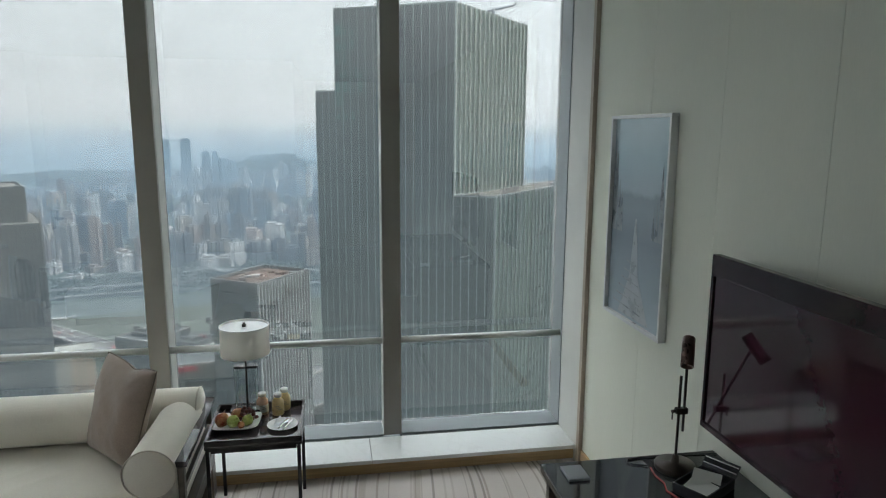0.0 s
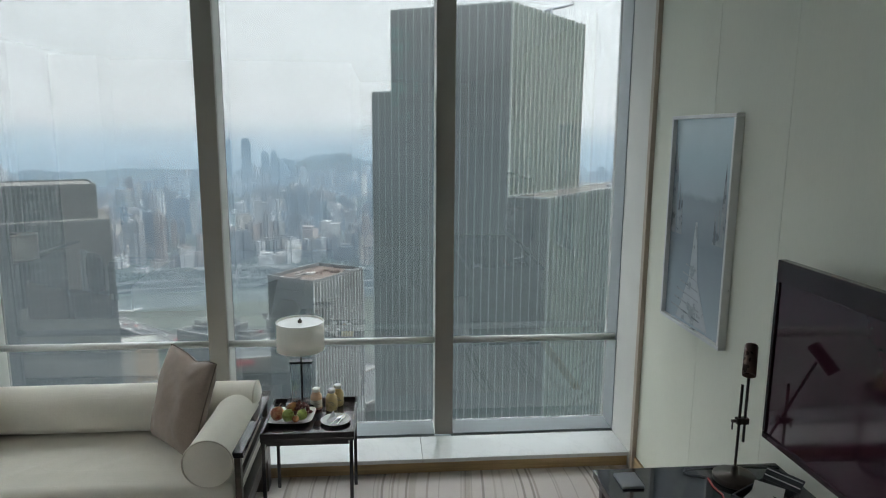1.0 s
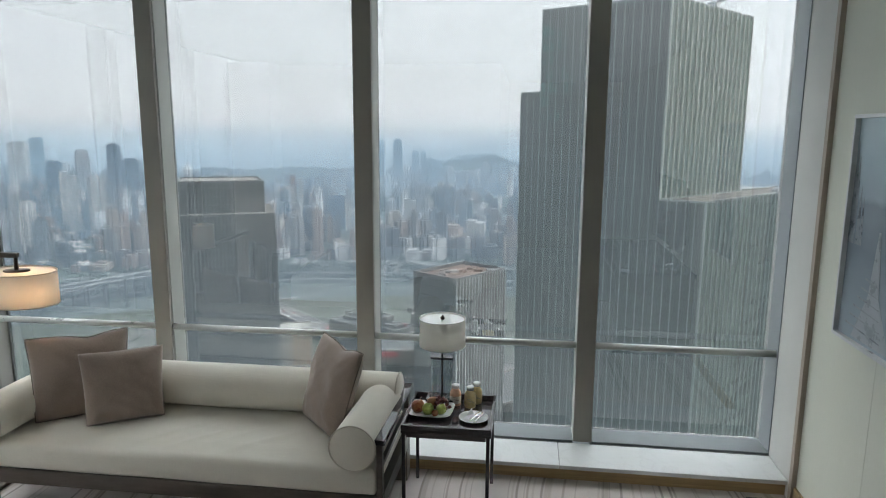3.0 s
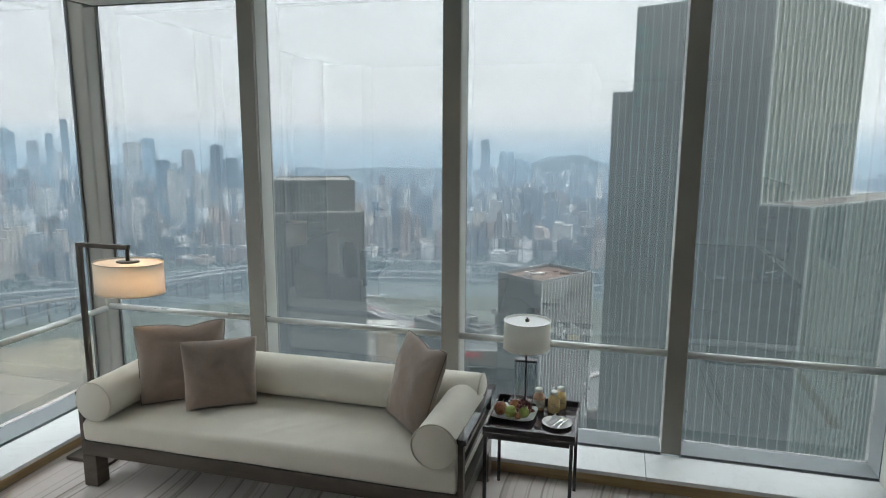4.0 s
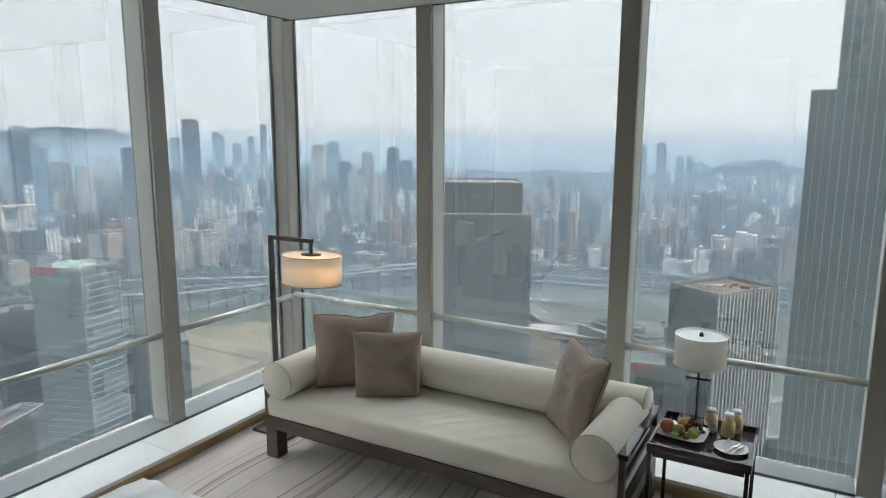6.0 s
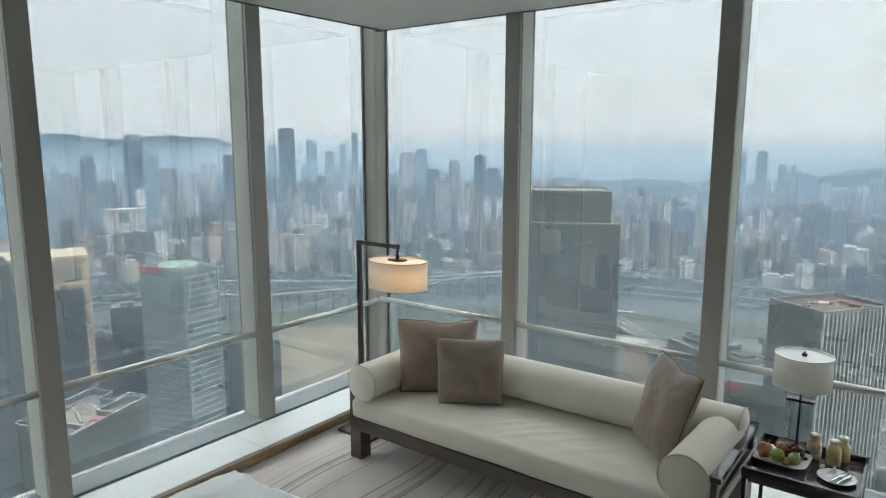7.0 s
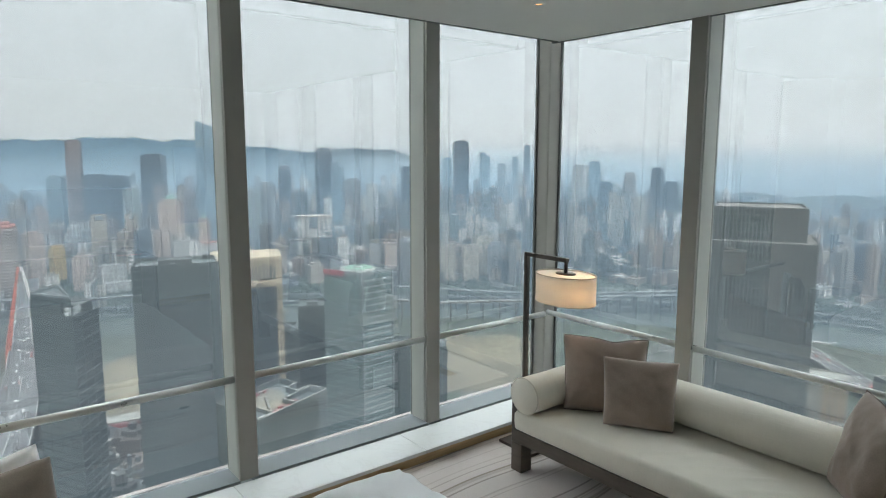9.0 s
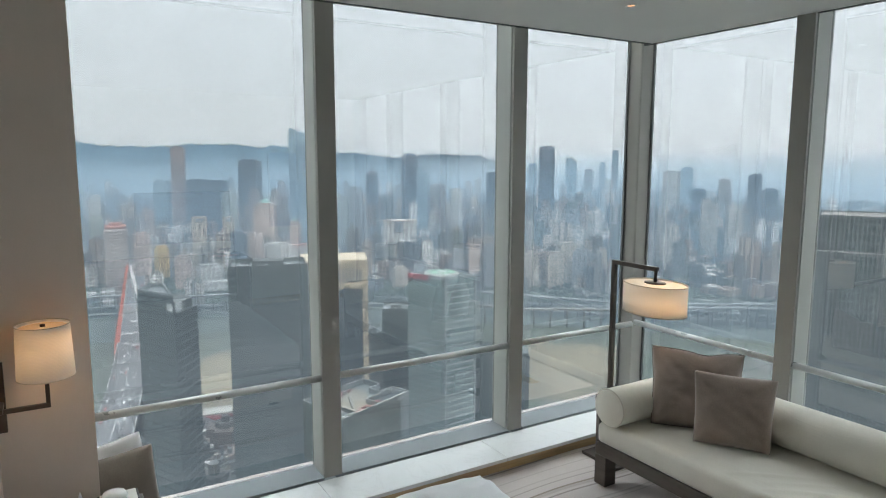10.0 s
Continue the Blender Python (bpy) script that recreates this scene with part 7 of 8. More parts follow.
# low dark blocks with pale roof edges on the near bank
for f, el, red in (([(-17.6, 640), (-14.15, 668), (-11.9, 645), (-15.2, 612)], 0, 0), ([(-14.6, 596), (-11.7, 620), (-8.8, 600), (-11.9, 572)], 0, 1), ([(-10.4, 652), (-8.4, 662), (-7.2, 640), (-9.3, 628)], 0, 0), ([(-13.6, 540), (-9.6, 556), (-8.4, 520), (-12.2, 505)], -14, 1), ([(-2.9, 448), (-0.2, 470), (0.8, 430), (-1.9, 410)], 14, 0)):
    lb = thing("riverside_block", (*polar(*f[0]), STREET), "low dark riverside block with pale roof edges", "building", "riverside blocks")
    foot_ = [polar(*p) for p in f]
    top = -180.0 + el
    part_prism("body", foot_, STREET, top, M_slate, lb)
    parapet(lb, foot_, top, 1.1, 0.7, M_conc)
    c = (sum(p[0] for p in foot_) / 4, sum(p[1] for p in foot_) / 4)
    for kk, zz in ((0.62, 3.2), (0.3, 5.4)):
        ft = [((p[0] - c[0]) * kk + c[0] + kk * 2, (p[1] - c[1]) * kk + c[1]) for p in foot_]
        part_prism("roof_storey", ft, top, top + zz, M_slate, lb)
        parapet(lb, ft, top + zz, 0.7, 0.5, M_viaduct)
    for i in range(6):
        px, py = c[0] + rng.uniform(-22, 22), c[1] + rng.uniform(-12, 12)
        bm = bmesh.new()
        s = rng.uniform(1.2, 3)
        box(bm, px - s, px + s, py - s * 0.5, py + s * 0.5, top, top + 6)
        part("roof_plant", bm, M_signred if red and i < 2 else M_viaduct, lb)
jt = thing("jetty", (*polar(-21, 900), STREET), "slim pale jetty reaching into the river", "jetty")
road("deck", [polar(-22.6, 905), polar(-21.0, 898), polar(-20.1, 906)], 5, STREET - 3, STREET - 1, M_conc, jt)

# low terrace with a slatted roof between the office block and the tower
tb = thing("terrace_block", (*polar(-2.2, 250), STREET), "low grey block with a slatted pale roof", "building")
tf = [polar(-3.6, 262), polar(-1.9, 236), polar(1.5, 250), polar(-0.4, 280)]
tz = level(-22.0, 250)
part_prism("body", tf, STREET, tz, M_slate, tb)
parapet(tb, tf, tz, 0.9, 0.5, M_conc)
ta, tb_, tc, td = (Vector(p) for p in tf)
for i in range(9):
    p, q = ta.lerp(td, 0.08 + 0.1 * i), tb_.lerp(tc, 0.08 + 0.1 * i)
    part_prism("roof_slat", [xy(p.lerp(q, 0.06)), xy(p.lerp(q, 0.94)), xy(p.lerp(q, 0.94) + Vector((0.5, 0.8))), xy(p.lerp(q, 0.06) + Vector((0.5, 0.8)))], tz, tz + 0.12, M_rib, tb)

# tall single towers on the skyline: bearing, width, top angle, distance, tone, crown
M_tones = {
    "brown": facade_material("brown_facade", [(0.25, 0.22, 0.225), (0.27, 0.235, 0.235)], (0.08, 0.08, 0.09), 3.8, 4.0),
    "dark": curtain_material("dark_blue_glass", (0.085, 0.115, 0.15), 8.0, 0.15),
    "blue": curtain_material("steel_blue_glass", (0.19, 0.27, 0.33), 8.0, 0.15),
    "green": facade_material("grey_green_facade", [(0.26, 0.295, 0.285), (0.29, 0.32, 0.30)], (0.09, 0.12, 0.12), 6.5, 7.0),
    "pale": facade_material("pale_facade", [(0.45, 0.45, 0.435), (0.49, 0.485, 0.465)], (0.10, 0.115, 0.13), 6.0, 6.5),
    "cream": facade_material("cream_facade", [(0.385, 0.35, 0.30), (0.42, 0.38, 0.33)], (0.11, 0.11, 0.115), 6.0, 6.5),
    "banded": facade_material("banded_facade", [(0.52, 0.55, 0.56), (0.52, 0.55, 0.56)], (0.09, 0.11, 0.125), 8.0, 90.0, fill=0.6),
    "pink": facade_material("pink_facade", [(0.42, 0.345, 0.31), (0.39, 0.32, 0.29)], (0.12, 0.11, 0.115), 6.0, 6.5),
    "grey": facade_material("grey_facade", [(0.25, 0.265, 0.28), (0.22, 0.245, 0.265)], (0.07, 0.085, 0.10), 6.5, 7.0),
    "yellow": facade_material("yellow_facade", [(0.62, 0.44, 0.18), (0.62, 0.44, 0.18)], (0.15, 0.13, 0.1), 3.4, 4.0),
}
M_copper = surface("green_copper_roof", (0.11, 0.22, 0.20), 0.6, var=0.15, scale=0.1)


def skyline(az, wide, el, d, tone, crown="flat", turn=0.0):
    lean = radians(abs(turn))
    half = math.tan(radians(wide / 2)) * d / (math.cos(lean) + 0.8 * math.sin(lean))
    z = level(el, d)
    c = Vector(polar(az, d))
    g = land(c.x, c.y) - 3
    names = {"green": "grey-green", "cream": "cream", "banded": "banded", "brown": "brown stone", "dark": "dark glass", "blue": "blue glass", "pale": "pale", "pink": "pinkish", "grey": "grey", "yellow": "yellow"}
    tops = {"flat": "a flat roof", "slant": "a slanted top", "gate": "an open top", "round": "a rounded top", "notch": "a notched top", "pyramid": "a pointed roof", "spire": "a mast on its roof"}
    ob = thing("skyline_tower", (c.x, c.y, g), "distant " + names[tone] + " high-rise with " + tops[crown] + " in the haze", "high-rise", "skyline towers")
    t = radians(-az + turn)
    u, v = Vector((math.cos(t), math.sin(t))), Vector((-math.sin(t), math.cos(t)))

    def foot(k):
        return [xy(c + u * (a * half * k) + v * (b * half * k * 0.8)) for a, b in ((-1, -1), (1, -1), (1, 1), (-1, 1))]

    m = M_tones[tone]
    high = z - g
    if crown == "round":
        part_prism("body", foot(1.0), g, z - high * 0.12, m, ob)
        bm = bmesh.new()
        prev = None
        for kz, kk in ((0.0, 1.0), (0.5, 0.94), (0.8, 0.82), (1.0, 0.62)):
            row = [bm.verts.new((*p, z - high * 0.12 * (1 - kz))) for p in foot(kk)]
            if prev:
                bridge(bm, prev, row, False)
            prev = row
        bm.faces.new(prev)
        part("crown", bm, m, ob)
    elif crown == "notch":
        part_prism("body", foot(1.0), g, z - high * 0.06, m, ob)
        f0 = foot(1.0)
        part_prism("crown", [f0[0], xy((Vector(f0[0]) + Vector(f0[1])) / 2), xy((Vector(f0[2]) + Vector(f0[3])) / 2), f0[3]], z - high * 0.06, z, m, ob)
    elif crown == "slant":
        bm = bmesh.new()
        f0 = foot(1.0)
        prev = [bm.verts.new((*p, g)) for p in f0]
        bm.faces.new(prev[::-1])
        for kk, drop in ((1.0, (0.12, 0.12, 0.12, 0.12)), (0.9, (0.0, 0.05, 0.03, 0.0))):
            row = [bm.verts.new((*p, z - high * e)) for p, e in zip(foot(kk), drop)]
            bridge(bm, prev, row, False)
            prev = row
        bm.faces.new(prev)
        part("body", bm, m, ob)
    elif crown == "gate":
        part_prism("body", foot(1.0), g, z - high * 0.09, m, ob)
        f0 = [Vector(p) for p in foot(1.0)]
        for s0, s1 in ((0.0, 0.22), (0.78, 1.0)):
            part_prism("pier", [xy(f0[0].lerp(f0[1], s0)), xy(f0[0].lerp(f0[1], s1)), xy(f0[3].lerp(f0[2], s1)), xy(f0[3].lerp(f0[2], s0))], z - high * 0.09, z - high * 0.02, m, ob)
        part_prism("lintel", foot(1.0), z - high * 0.02, z, m, ob)
    elif crown == "pyramid":
        part_prism("body", foot(1.0), g, z - high * 0.1, m, ob)
        bm = bmesh.new()
        prism(bm, foot(0.72), z - high * 0.1, z - high * 0.07)
        part("top_storey", bm, m, ob)
        bm = bmesh.new()
        base = [bm.verts.new((*p, z - high * 0.07)) for p in foot(0.6)]
        tip = bm.verts.new((c.x, c.y, z))
        for i in range(4):
            bm.faces.new((base[i], base[(i + 1) % 4], tip))
        bm.faces.new(base[::-1])
        part("roof", bm, M_copper if tone == "pink" else M_bwhite, ob)
    else:
        part_prism("body", foot(1.0), g, z - 4, m, ob)
        part_prism("roof_plant", foot(0.7), z - 4, z, m, ob)
        if crown == "spire":
            bm = bmesh.new()
            cyl(bm, (c.x, c.y, z), (c.x, c.y, z + high * 0.18), 1.2, 6, 0.3)
            part("mast", bm, M_grey, ob)
    f0 = foot(1.0)
    fins(ob, f0[0], f0[1], g, z - high * 0.13, 5, half * 0.05 + 0.3, 0.8, m, "pier")


BUSINESS_QUARTER = (
    (-80.6, 1.13, 1.05, 1900, "brown", "flat"), (-81.9, 1.3, -1.62, 1600, "blue", "flat"), (-79.2, 1.9, -1.5, 1700, "dark", "flat"), (-77.75, 1.7, -1.6, 1720, "dark", "flat"), (-76.9, 1.2, -2.65, 1500, "green", "flat"),
    (-75.13, 1.88, 0.05, 1750, "dark", "flat"), (-74.73, 1.08, -2.4, 1560, "brown", "flat"), (-71.25, 1.6, 2.65, 1500, "blue", "slant"), (-65.07, 1.0, -0.9, 1700, "dark", "round"), (-61.85, 1.45, 0.57, 1700, "dark", "round"),
    (-60.67, 1.1, -0.6, 1650, "blue", "notch"), (-72.6, 0.9, -2.9, 1900, "brown", "flat"), (-70.3, 0.8, -2.5, 2000, "grey", "flat"), (-59.4, 1.36, -2.0, 1800, "grey", "flat"), (-57.8, 0.93, -2.4, 1500, "pale", "flat"), (-54.85, 0.82, -1.0, 2100, "dark", "flat"))
OLD_TOWN = (
    (-74.01, 1.9, -3.11, 1350, "pink", "pyramid"), (-71.6, 0.9, -4.77, 1350, "pink", "pyramid"), (-83.7, 1.42, -5.62, 1250, "pink", "flat"), (-83.0, 0.82, -3.95, 1500, "pink", "flat"), (-86.67, 1.0, -4.2, 1350, "green", "flat"),
    (-86.65, 0.7, -2.65, 1900, "pale", "flat"), (-82.2, 1.15, -6.8, 1300, "yellow", "flat"), (-79.25, 1.1, -4.6, 1300, "cream", "gate"), (-77.0, 0.95, -4.65, 1380, "cream", "gate"), (-75.1, 0.62, -5.95, 1260, "pink", "round"),
    (-74.5, 0.62, -6.05, 1260, "pink", "round"), (-76.24, 1.3, -5.8, 1240, "dark", "flat"), (-67.5, 0.96, -3.1, 1450, "green", "flat"), (-66.4, 1.15, -2.25, 1480, "grey", "notch"), (-68.9, 0.8, -4.6, 1300, "cream", "flat"), (-62.7, 1.4, -9.1, 1130, "cream", "flat"),
    (-60.9, 1.1, -8.6, 1180, "grey", "flat"), (-80.6, 1.3, -7.6, 1200, "pink", "flat"), (-88.6, 1.6, -5.0, 1300, "cream", "flat"))
CENTRE = (
    (-50.16, 1.35, 1.2, 1950, "dark", "flat"), (-51.32, 0.76, -0.2, 2400, "blue", "flat"), (-48.1, 0.9, 0.2, 2900, "blue", "notch"), (-44.5, 0.5, 0.85, 3000, "blue", "flat"), (-45.5, 0.55, -0.15, 2700, "blue", "flat"), (-46.6, 0.8, -0.7, 2600, "grey", "flat"),
    (-47.8, 1.1, -4.1, 1480, "grey", "gate"), (-46.4, 0.56, -4.2, 1480, "cream", "flat"), (-40.0, 1.35, -0.8, 2100, "banded", "spire"), (-38.8, 1.0, -0.5, 2600, "blue", "flat"), (-37.87, 1.1, -2.2, 1750, "dark", "flat"), (-37.0, 1.3, -3.05, 1500, "cream", "notch"),
    (-36.0, 1.0, -1.4, 1800, "grey", "round"), (-35.2, 1.2, -3.5, 1480, "cream", "notch"), (-33.8, 1.0, -1.0, 1900, "dark", "flat"), (-32.65, 1.35, -2.1, 1750, "dark", "flat"), (-41.0, 1.15, -5.7, 1260, "grey", "flat"), (-39.8, 1.1, -5.1, 1270, "pale", "flat"), (-31.3, 0.8, -2.3, 1900, "pale", "flat"))
RIVER_FRONT = (
    (-57.7, 1.0, -7.6, 1150, "grey", "flat"), (-56.3, 1.0, -7.4, 1160, "pink", "flat"), (-54.9, 1.1, -7.1, 1150, "grey", "flat"), (-53.4, 1.0, -7.6, 1150, "cream", "flat"), (-51.2, 1.2, -7.7, 1150, "cream", "flat"), (-49.3, 1.5, -7.7, 1150, "cream", "flat"),
    (-48.3, 1.75, -6.9, 1200, "cream", "flat"), (-47.0, 1.5, -7.45, 1155, "grey", "flat"), (-45.35, 0.95, -7.3, 1160, "cream", "flat"), (-43.8, 1.0, -8.3, 1150, "pale", "flat"), (-49.3, 0.5, -5.3, 1350, "pale", "flat"), (-48.7, 0.5, -5.1, 1360, "pale", "flat"), (-48.1, 0.5, -5.3, 1350, "pale", "flat"))
NORTH_BANK = (
    (-12.8, 0.55, -0.65, 2600, "blue", "flat"), (-11.4, 0.8, -0.55, 2600, "blue", "flat"), (-9.95, 0.62, -1.55, 2500, "blue", "round"), (-9.25, 0.5, -1.55, 2500, "blue", "round"), (-8.3, 1.4, -2.15, 2450, "blue", "notch"), (-6.95, 0.6, -2.85, 2300, "pale", "flat"),
    (17.2, 0.5, -1.5, 3350, "blue", "flat"), (17.9, 0.6, -1.1, 3400, "blue", "flat"), (18.7, 0.7, -1.3, 3350, "blue", "flat"), (19.6, 0.8, -1.6, 3350, "grey", "flat"), (-16.7, 1.35, -5.3, 1480, "dark", "flat"), (-19.0, 0.95, -6.35, 1350, "dark", "flat"),
    (-20.0, 0.88, -5.95, 1400, "grey", "flat"), (-15.7, 0.7, -5.7, 1450, "cream", "flat"), (-11.8, 1.4, -6.7, 1400, "cream", "flat"), (-12.75, 1.0, -8.0, 1290, "pale", "flat"), (-10.4, 1.0, -5.65, 1500, "cream", "notch"), (-4.65, 1.7, -7.5, 1250, "pale", "notch"), (-6.7, 1.9, -7.9, 1220, "pink", "flat"), (-10.1, 1.4, -10.0, 1120, "pale", "flat"), (-20.8, 1.0, -4.6, 1600, "cream", "flat"), (-3.0, 1.0, -6.5, 1350, "grey", "flat"))
for district in (BUSINESS_QUARTER, OLD_TOWN, CENTRE, RIVER_FRONT, NORTH_BANK):
    for row in district:
        skyline(*row, turn=(row[0] * 7.3) % 50 - 25)


# banded residential tower with a red crown, beyond the bridge
M_pinkwall = M_tones["pink"]
M_cream2 = surface("cream_balcony", (0.30, 0.265, 0.24), 0.7, var=0.12, scale=0.1, fine=1)
M_redroof = surface("brick_red_roof", (0.30, 0.12, 0.09), 0.8, var=0.2, scale=0.1, fine=1)
c = Vector(polar(-85.4, 1130))
zt = level(-5.3, 1130)
bt = thing("banded_tower", (c.x, c.y, STREET), "pinkish round-fronted tower with pale balconies and red crown", "apartment tower")
for name, rr, z0, z1, material in (("body", 16.0, STREET, zt, M_pinkwall), ("crown", 15.0, zt, zt + 5, M_redroof), ("crown_cap", 9.0, zt + 5, zt + 9, M_redroof)):
    bm = bmesh.new()
    lathe(bm, (c.x, c.y, 0), [(0.0, z0), (rr, z0), (rr, z1), (0.0, z1)], 20)
    part(name, bm, material, bt)
bm = bmesh.new()
lathe(bm, (c.x, c.y, 0), [(15.5, 0.0), (17.4, 0.0), (17.4, 1.5), (15.5, 1.5)], 20)
me = mesh_of("balcony", bm, M_cream2)
for i in range(30):
    ob = new("balcony", me)
    ob.parent = bt
    ob.matrix_parent_inverse = bt.matrix_basis.inverted()
    ob.location = (0, 0, zt - 4.2 * (i + 1))

# twin slabs joined by a roof beam
fr = thing("twin_slab_building", (*polar(-62.7, 1340), STREET), "pale twin-slab building joined along the roof", "office building")
zt = level(-5.15, 1340)
for a0, a1, dz in ((-64.1, -63.2, 0), (-62.5, -61.3, 0), (-63.25, -62.45, -22)):
    part_prism("slab", aimed(a0, a1, 1340, 22), STREET, zt - 4 + dz, M_tones["pale"], fr)
part_prism("roof_beam", aimed(-64.15, -61.25, 1338, 26), zt - 4, zt, M_cream2, fr)

# pale low podiums and a red-roofed hall beyond the river
for a0, a1, d, el, material, label, name in ((-74.0, -72.1, 1280, -7.0, M_tones["pale"], "pale stepped podium building", "podium"), (-72.0, -70.3, 1330, -7.15, M_redroof, "long hall with a dull red roof", "hall"), (-79.3, -77.5, 1230, -8.6, M_tones["pale"], "long pale waterfront block", "waterfront_block"), (-79.0, -76.5, 1160, -10.0, M_tones["pale"], "low pale waterfront terrace", "waterfront_block")):
    pd = thing(name, (*polar((a0 + a1) / 2, d), STREET), label, "building")
    zt = level(el, d)
    part_prism("body", aimed(a0, a1, d, 26, 12), STREET, zt - 3, M_tones["pale"], pd)
    part_prism("roof", aimed(a0 + 0.1, a1 - 0.1, d + 2, 20, 10), zt - 3, zt, material, pd)


def houses(name, label, palette, count, a0, a1, d0, d1, hmin, hmax, wmin, wmax, seed, clump=0.0):
    """Rows of blocks with set-back tops, too many to count."""
    rng = random.Random(seed)
    verts, faces = [], []
    made = 0
    while made < count:
        az, d = rng.uniform(a0, a1), math.sqrt(rng.uniform(d0 * d0, d1 * d1))
        x, y = polar(az, d)
        if table(NEAR, az) - 40 < d < table(FAR, az) + 40:
            continue
        if d < 700 and (-57 < az < -39 or -82 < az < -76 and d > 545):
            continue
        if noise.noise((x / 260, y / 260, seed * 1.3)) < clump - 0.25:
            continue
        if land(x, y) > STREET + 40 and (d < 3300 or az > -50):
            continue
        if -60 < az < -4 and d < table(FAR, az) + 150 and rng.random() < 0.6:
            continue
        tall = rng.random() ** 3.0
        h = hmin + (hmax - hmin) * tall
        w, e = rng.uniform(wmin, wmax) / 2, rng.uniform(wmin, wmax) / 2
        if tall > 0.4:
            w, e = min(w, 13), min(e, 13)
        t = radians(rng.choice((0, 20, 35, 50, 70)) + rng.uniform(-5, 5))
        ca, sa = math.cos(t), math.sin(t)
        g = land(x, y) - 4
        many = rng.choice((1, 1, 2, 3, 4)) if 0.12 < tall < 0.75 else 1
        gap = w * rng.uniform(2.3, 3.2)
        for nth in range(many):
            bx, by = x + ca * gap * nth, y + sa * gap * nth
            bd, ba = math.hypot(bx, by), math.degrees(math.atan2(bx, by))
            if nth and table(NEAR, ba) - 40 < bd < table(FAR, ba) + 40:
                continue
            hh = h * rng.uniform(0.94, 1.05)
            outline = [(-w, -e), (w, -e), (w, e), (-w, e)]
            if tall > 0.12:
                u, v = w * 0.5, e * 0.55
                outline = [(-w, -v), (-u, -v), (-u, -e), (u, -e), (u, -v), (w, -v), (w, v), (u, v), (u, e), (-u, e), (-u, v), (-w, v)]
            top = g + 4 + hh
            steps = [(1.0, g, top), (0.55, top, top + 3.5)]
            if tall > 0.3:
                steps += [(0.22, top + 3.5, top + 3.5 + rng.uniform(2, 7))]
            for k, z0, z1 in steps:
                o, c = len(verts), len(outline)
                for z in (z0, z1):
                    for a, b in outline:
                        verts.append((bx + (a * ca - b * sa) * k, by + (a * sa + b * ca) * k, z))
                for i in range(c):
                    j = (i + 1) % c
                    faces.append((o + i, o + j, o + c + j, o + c + i))
                faces.append(tuple(range(o + c, o + 2 * c)))
            made += 1
    me = bpy.data.meshes.new(name)
    me.from_pydata(verts, [], faces)
    me.materials.append(palette)
    return tagged(new(name, me), label, "buildings", kind="stuff")


PAL = [(0.47, 0.44, 0.39), (0.115, 0.13, 0.14), (0.68, 0.67, 0.64), (0.25, 0.19, 0.155), (0.075, 0.09, 0.105), (0.22, 0.22, 0.215), (0.11, 0.13, 0.115), (0.20, 0.15, 0.13), (0.55, 0.545, 0.53), (0.14, 0.165, 0.185), (0.31, 0.26, 0.215), (0.10, 0.10, 0.10)]
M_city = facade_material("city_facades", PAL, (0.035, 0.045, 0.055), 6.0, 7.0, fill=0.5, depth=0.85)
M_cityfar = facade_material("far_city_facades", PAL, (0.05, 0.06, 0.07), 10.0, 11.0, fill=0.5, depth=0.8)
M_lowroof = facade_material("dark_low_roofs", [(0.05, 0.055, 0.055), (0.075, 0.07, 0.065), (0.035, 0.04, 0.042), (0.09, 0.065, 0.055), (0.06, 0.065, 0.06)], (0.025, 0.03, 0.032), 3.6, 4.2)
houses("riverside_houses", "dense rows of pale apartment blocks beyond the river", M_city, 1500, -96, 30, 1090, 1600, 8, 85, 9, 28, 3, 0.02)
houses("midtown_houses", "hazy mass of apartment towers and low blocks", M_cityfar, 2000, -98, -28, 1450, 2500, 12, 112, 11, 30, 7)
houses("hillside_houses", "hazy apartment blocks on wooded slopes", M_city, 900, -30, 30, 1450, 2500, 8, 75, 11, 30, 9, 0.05)
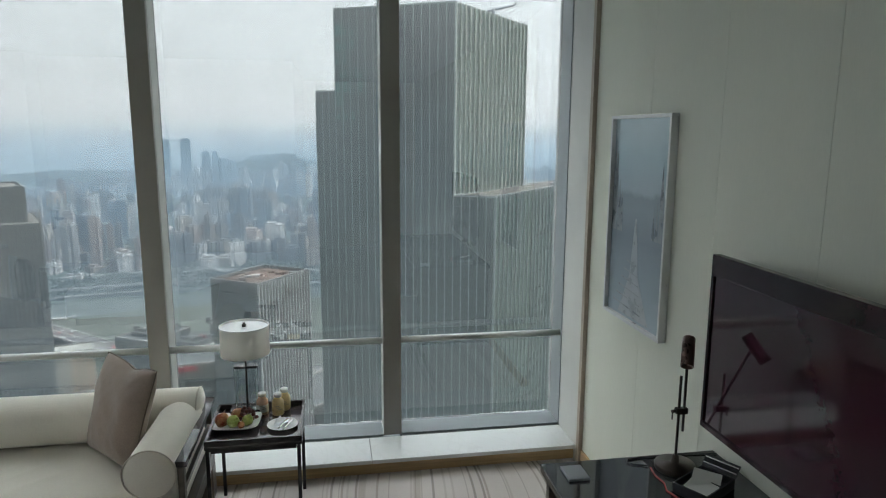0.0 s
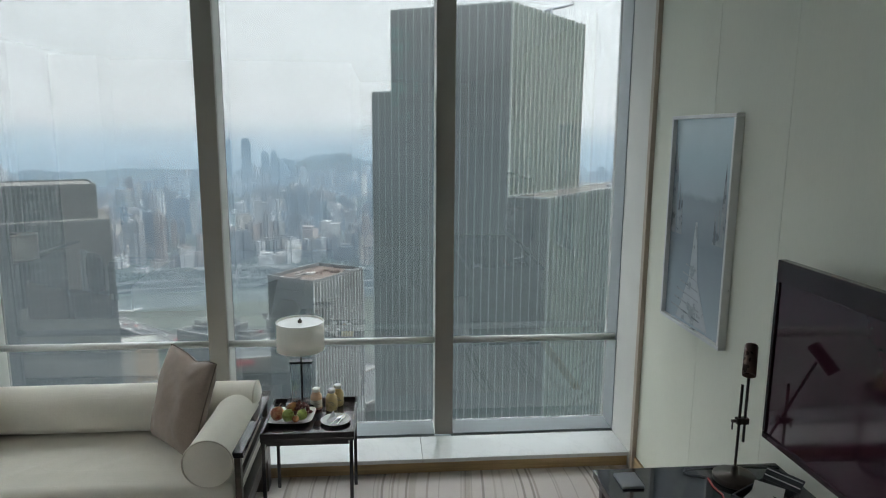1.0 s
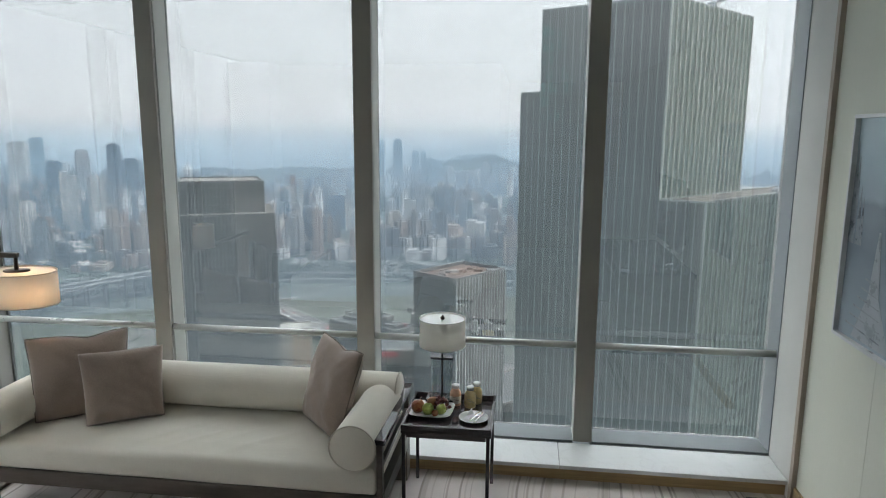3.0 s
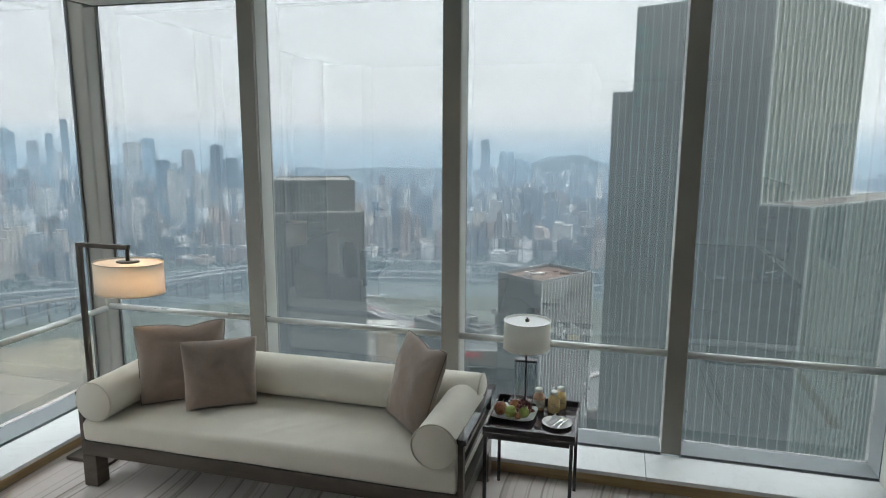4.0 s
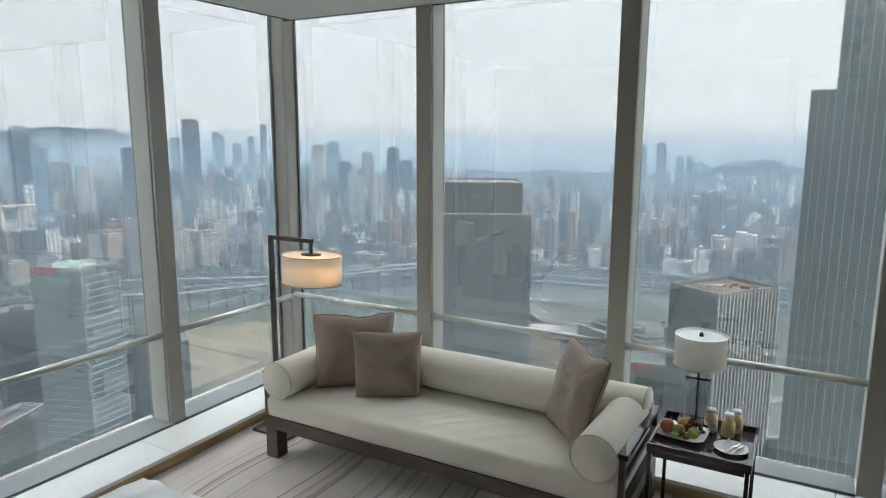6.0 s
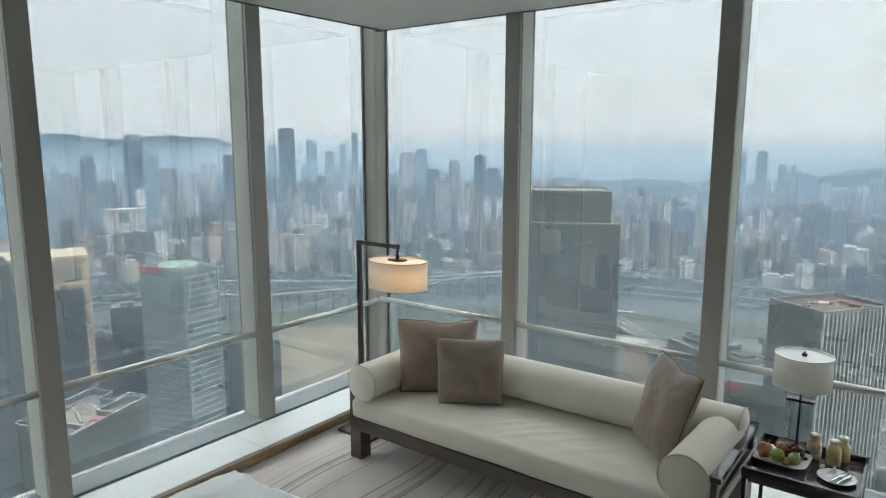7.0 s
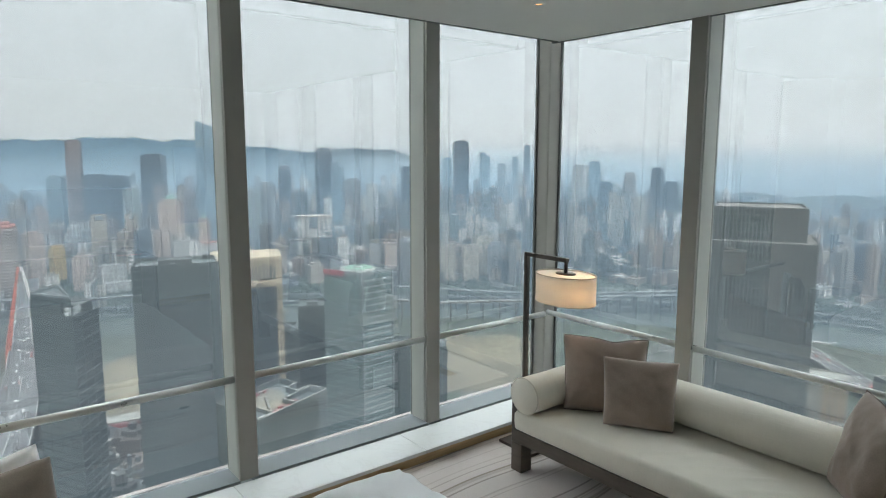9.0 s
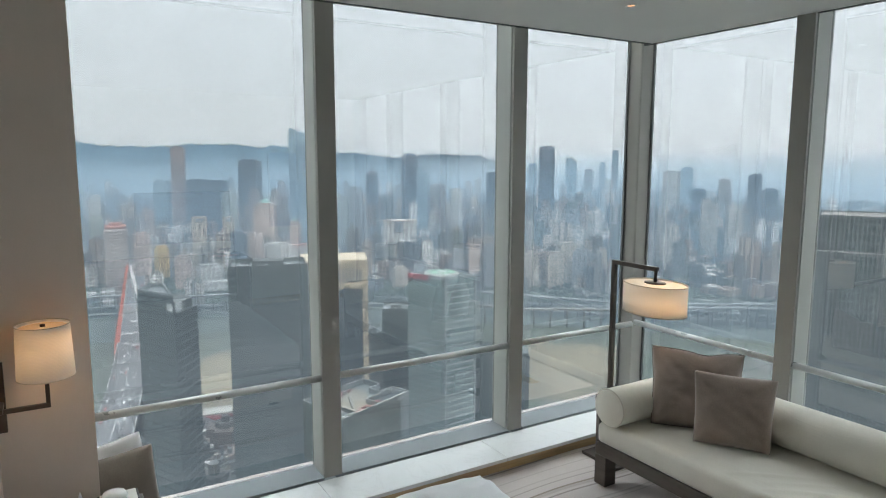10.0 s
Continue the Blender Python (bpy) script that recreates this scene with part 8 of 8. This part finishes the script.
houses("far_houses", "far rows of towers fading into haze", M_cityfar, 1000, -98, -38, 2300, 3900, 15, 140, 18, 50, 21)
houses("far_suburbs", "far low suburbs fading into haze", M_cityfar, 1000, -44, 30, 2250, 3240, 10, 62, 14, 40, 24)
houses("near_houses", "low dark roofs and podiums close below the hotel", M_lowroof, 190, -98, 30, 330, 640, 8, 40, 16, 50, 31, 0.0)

houses("street_blocks", "mixed low blocks between the towers near the river", M_city, 90, -82.5, -75, 380, 545, 5, 22, 9, 24, 47, -0.5)

# tree cover along the far bank and in wooded patches between the houses
M_leaf = surface("tree_cover", (0.024, 0.040, 0.026), 0.9, var=0.25, scale=0.08, fine=0.6)
rng = random.Random(77)
verts, faces = [], []
planted = 0
while planted < 22000:
    az = rng.uniform(-96, 25)
    if planted < 12000:
        d = table(FAR, az) + abs(rng.gauss(0, 1)) * 200 + 14
        r, h = rng.uniform(1.6, 3.4), rng.uniform(2.5, 5.0)
        x, y = polar(az, d)
    else:
        d = math.sqrt(rng.uniform((table(FAR, az) + 60) ** 2, 2300 ** 2))
        r, h = rng.uniform(3.0, 6.5), rng.uniform(5, 10)
        x, y = polar(az, d)
        if noise.noise((x / 210, y / 210, 9.0)) < 0.12:
            continue
    g = land(x, y) - 1
    o = len(verts)
    for kz, kr in ((0.0, 0.5), (0.45, 1.0), (0.8, 0.7)):
        for e in range(6):
            a = e * math.pi / 3 + planted
            rr = r * kr * rng.uniform(0.7, 1.2)
            verts.append((x + rr * math.cos(a), y + rr * math.sin(a), g + h * kz))
    verts.append((x, y, g + h))
    for t in range(2):
        for e in range(6):
            faces.append((o + t * 6 + e, o + t * 6 + (e + 1) % 6, o + t * 6 + 6 + (e + 1) % 6, o + t * 6 + 6 + e))
    for e in range(6):
        faces.append((o + 12 + e, o + 12 + (e + 1) % 6, o + 18))
    planted += 1
me = bpy.data.meshes.new("trees")
me.from_pydata(verts, [], faces)
me.materials.append(M_leaf)
tagged(new("riverside_trees", me), "dark green tree belts and wooded patches along the river", "trees", kind="stuff")
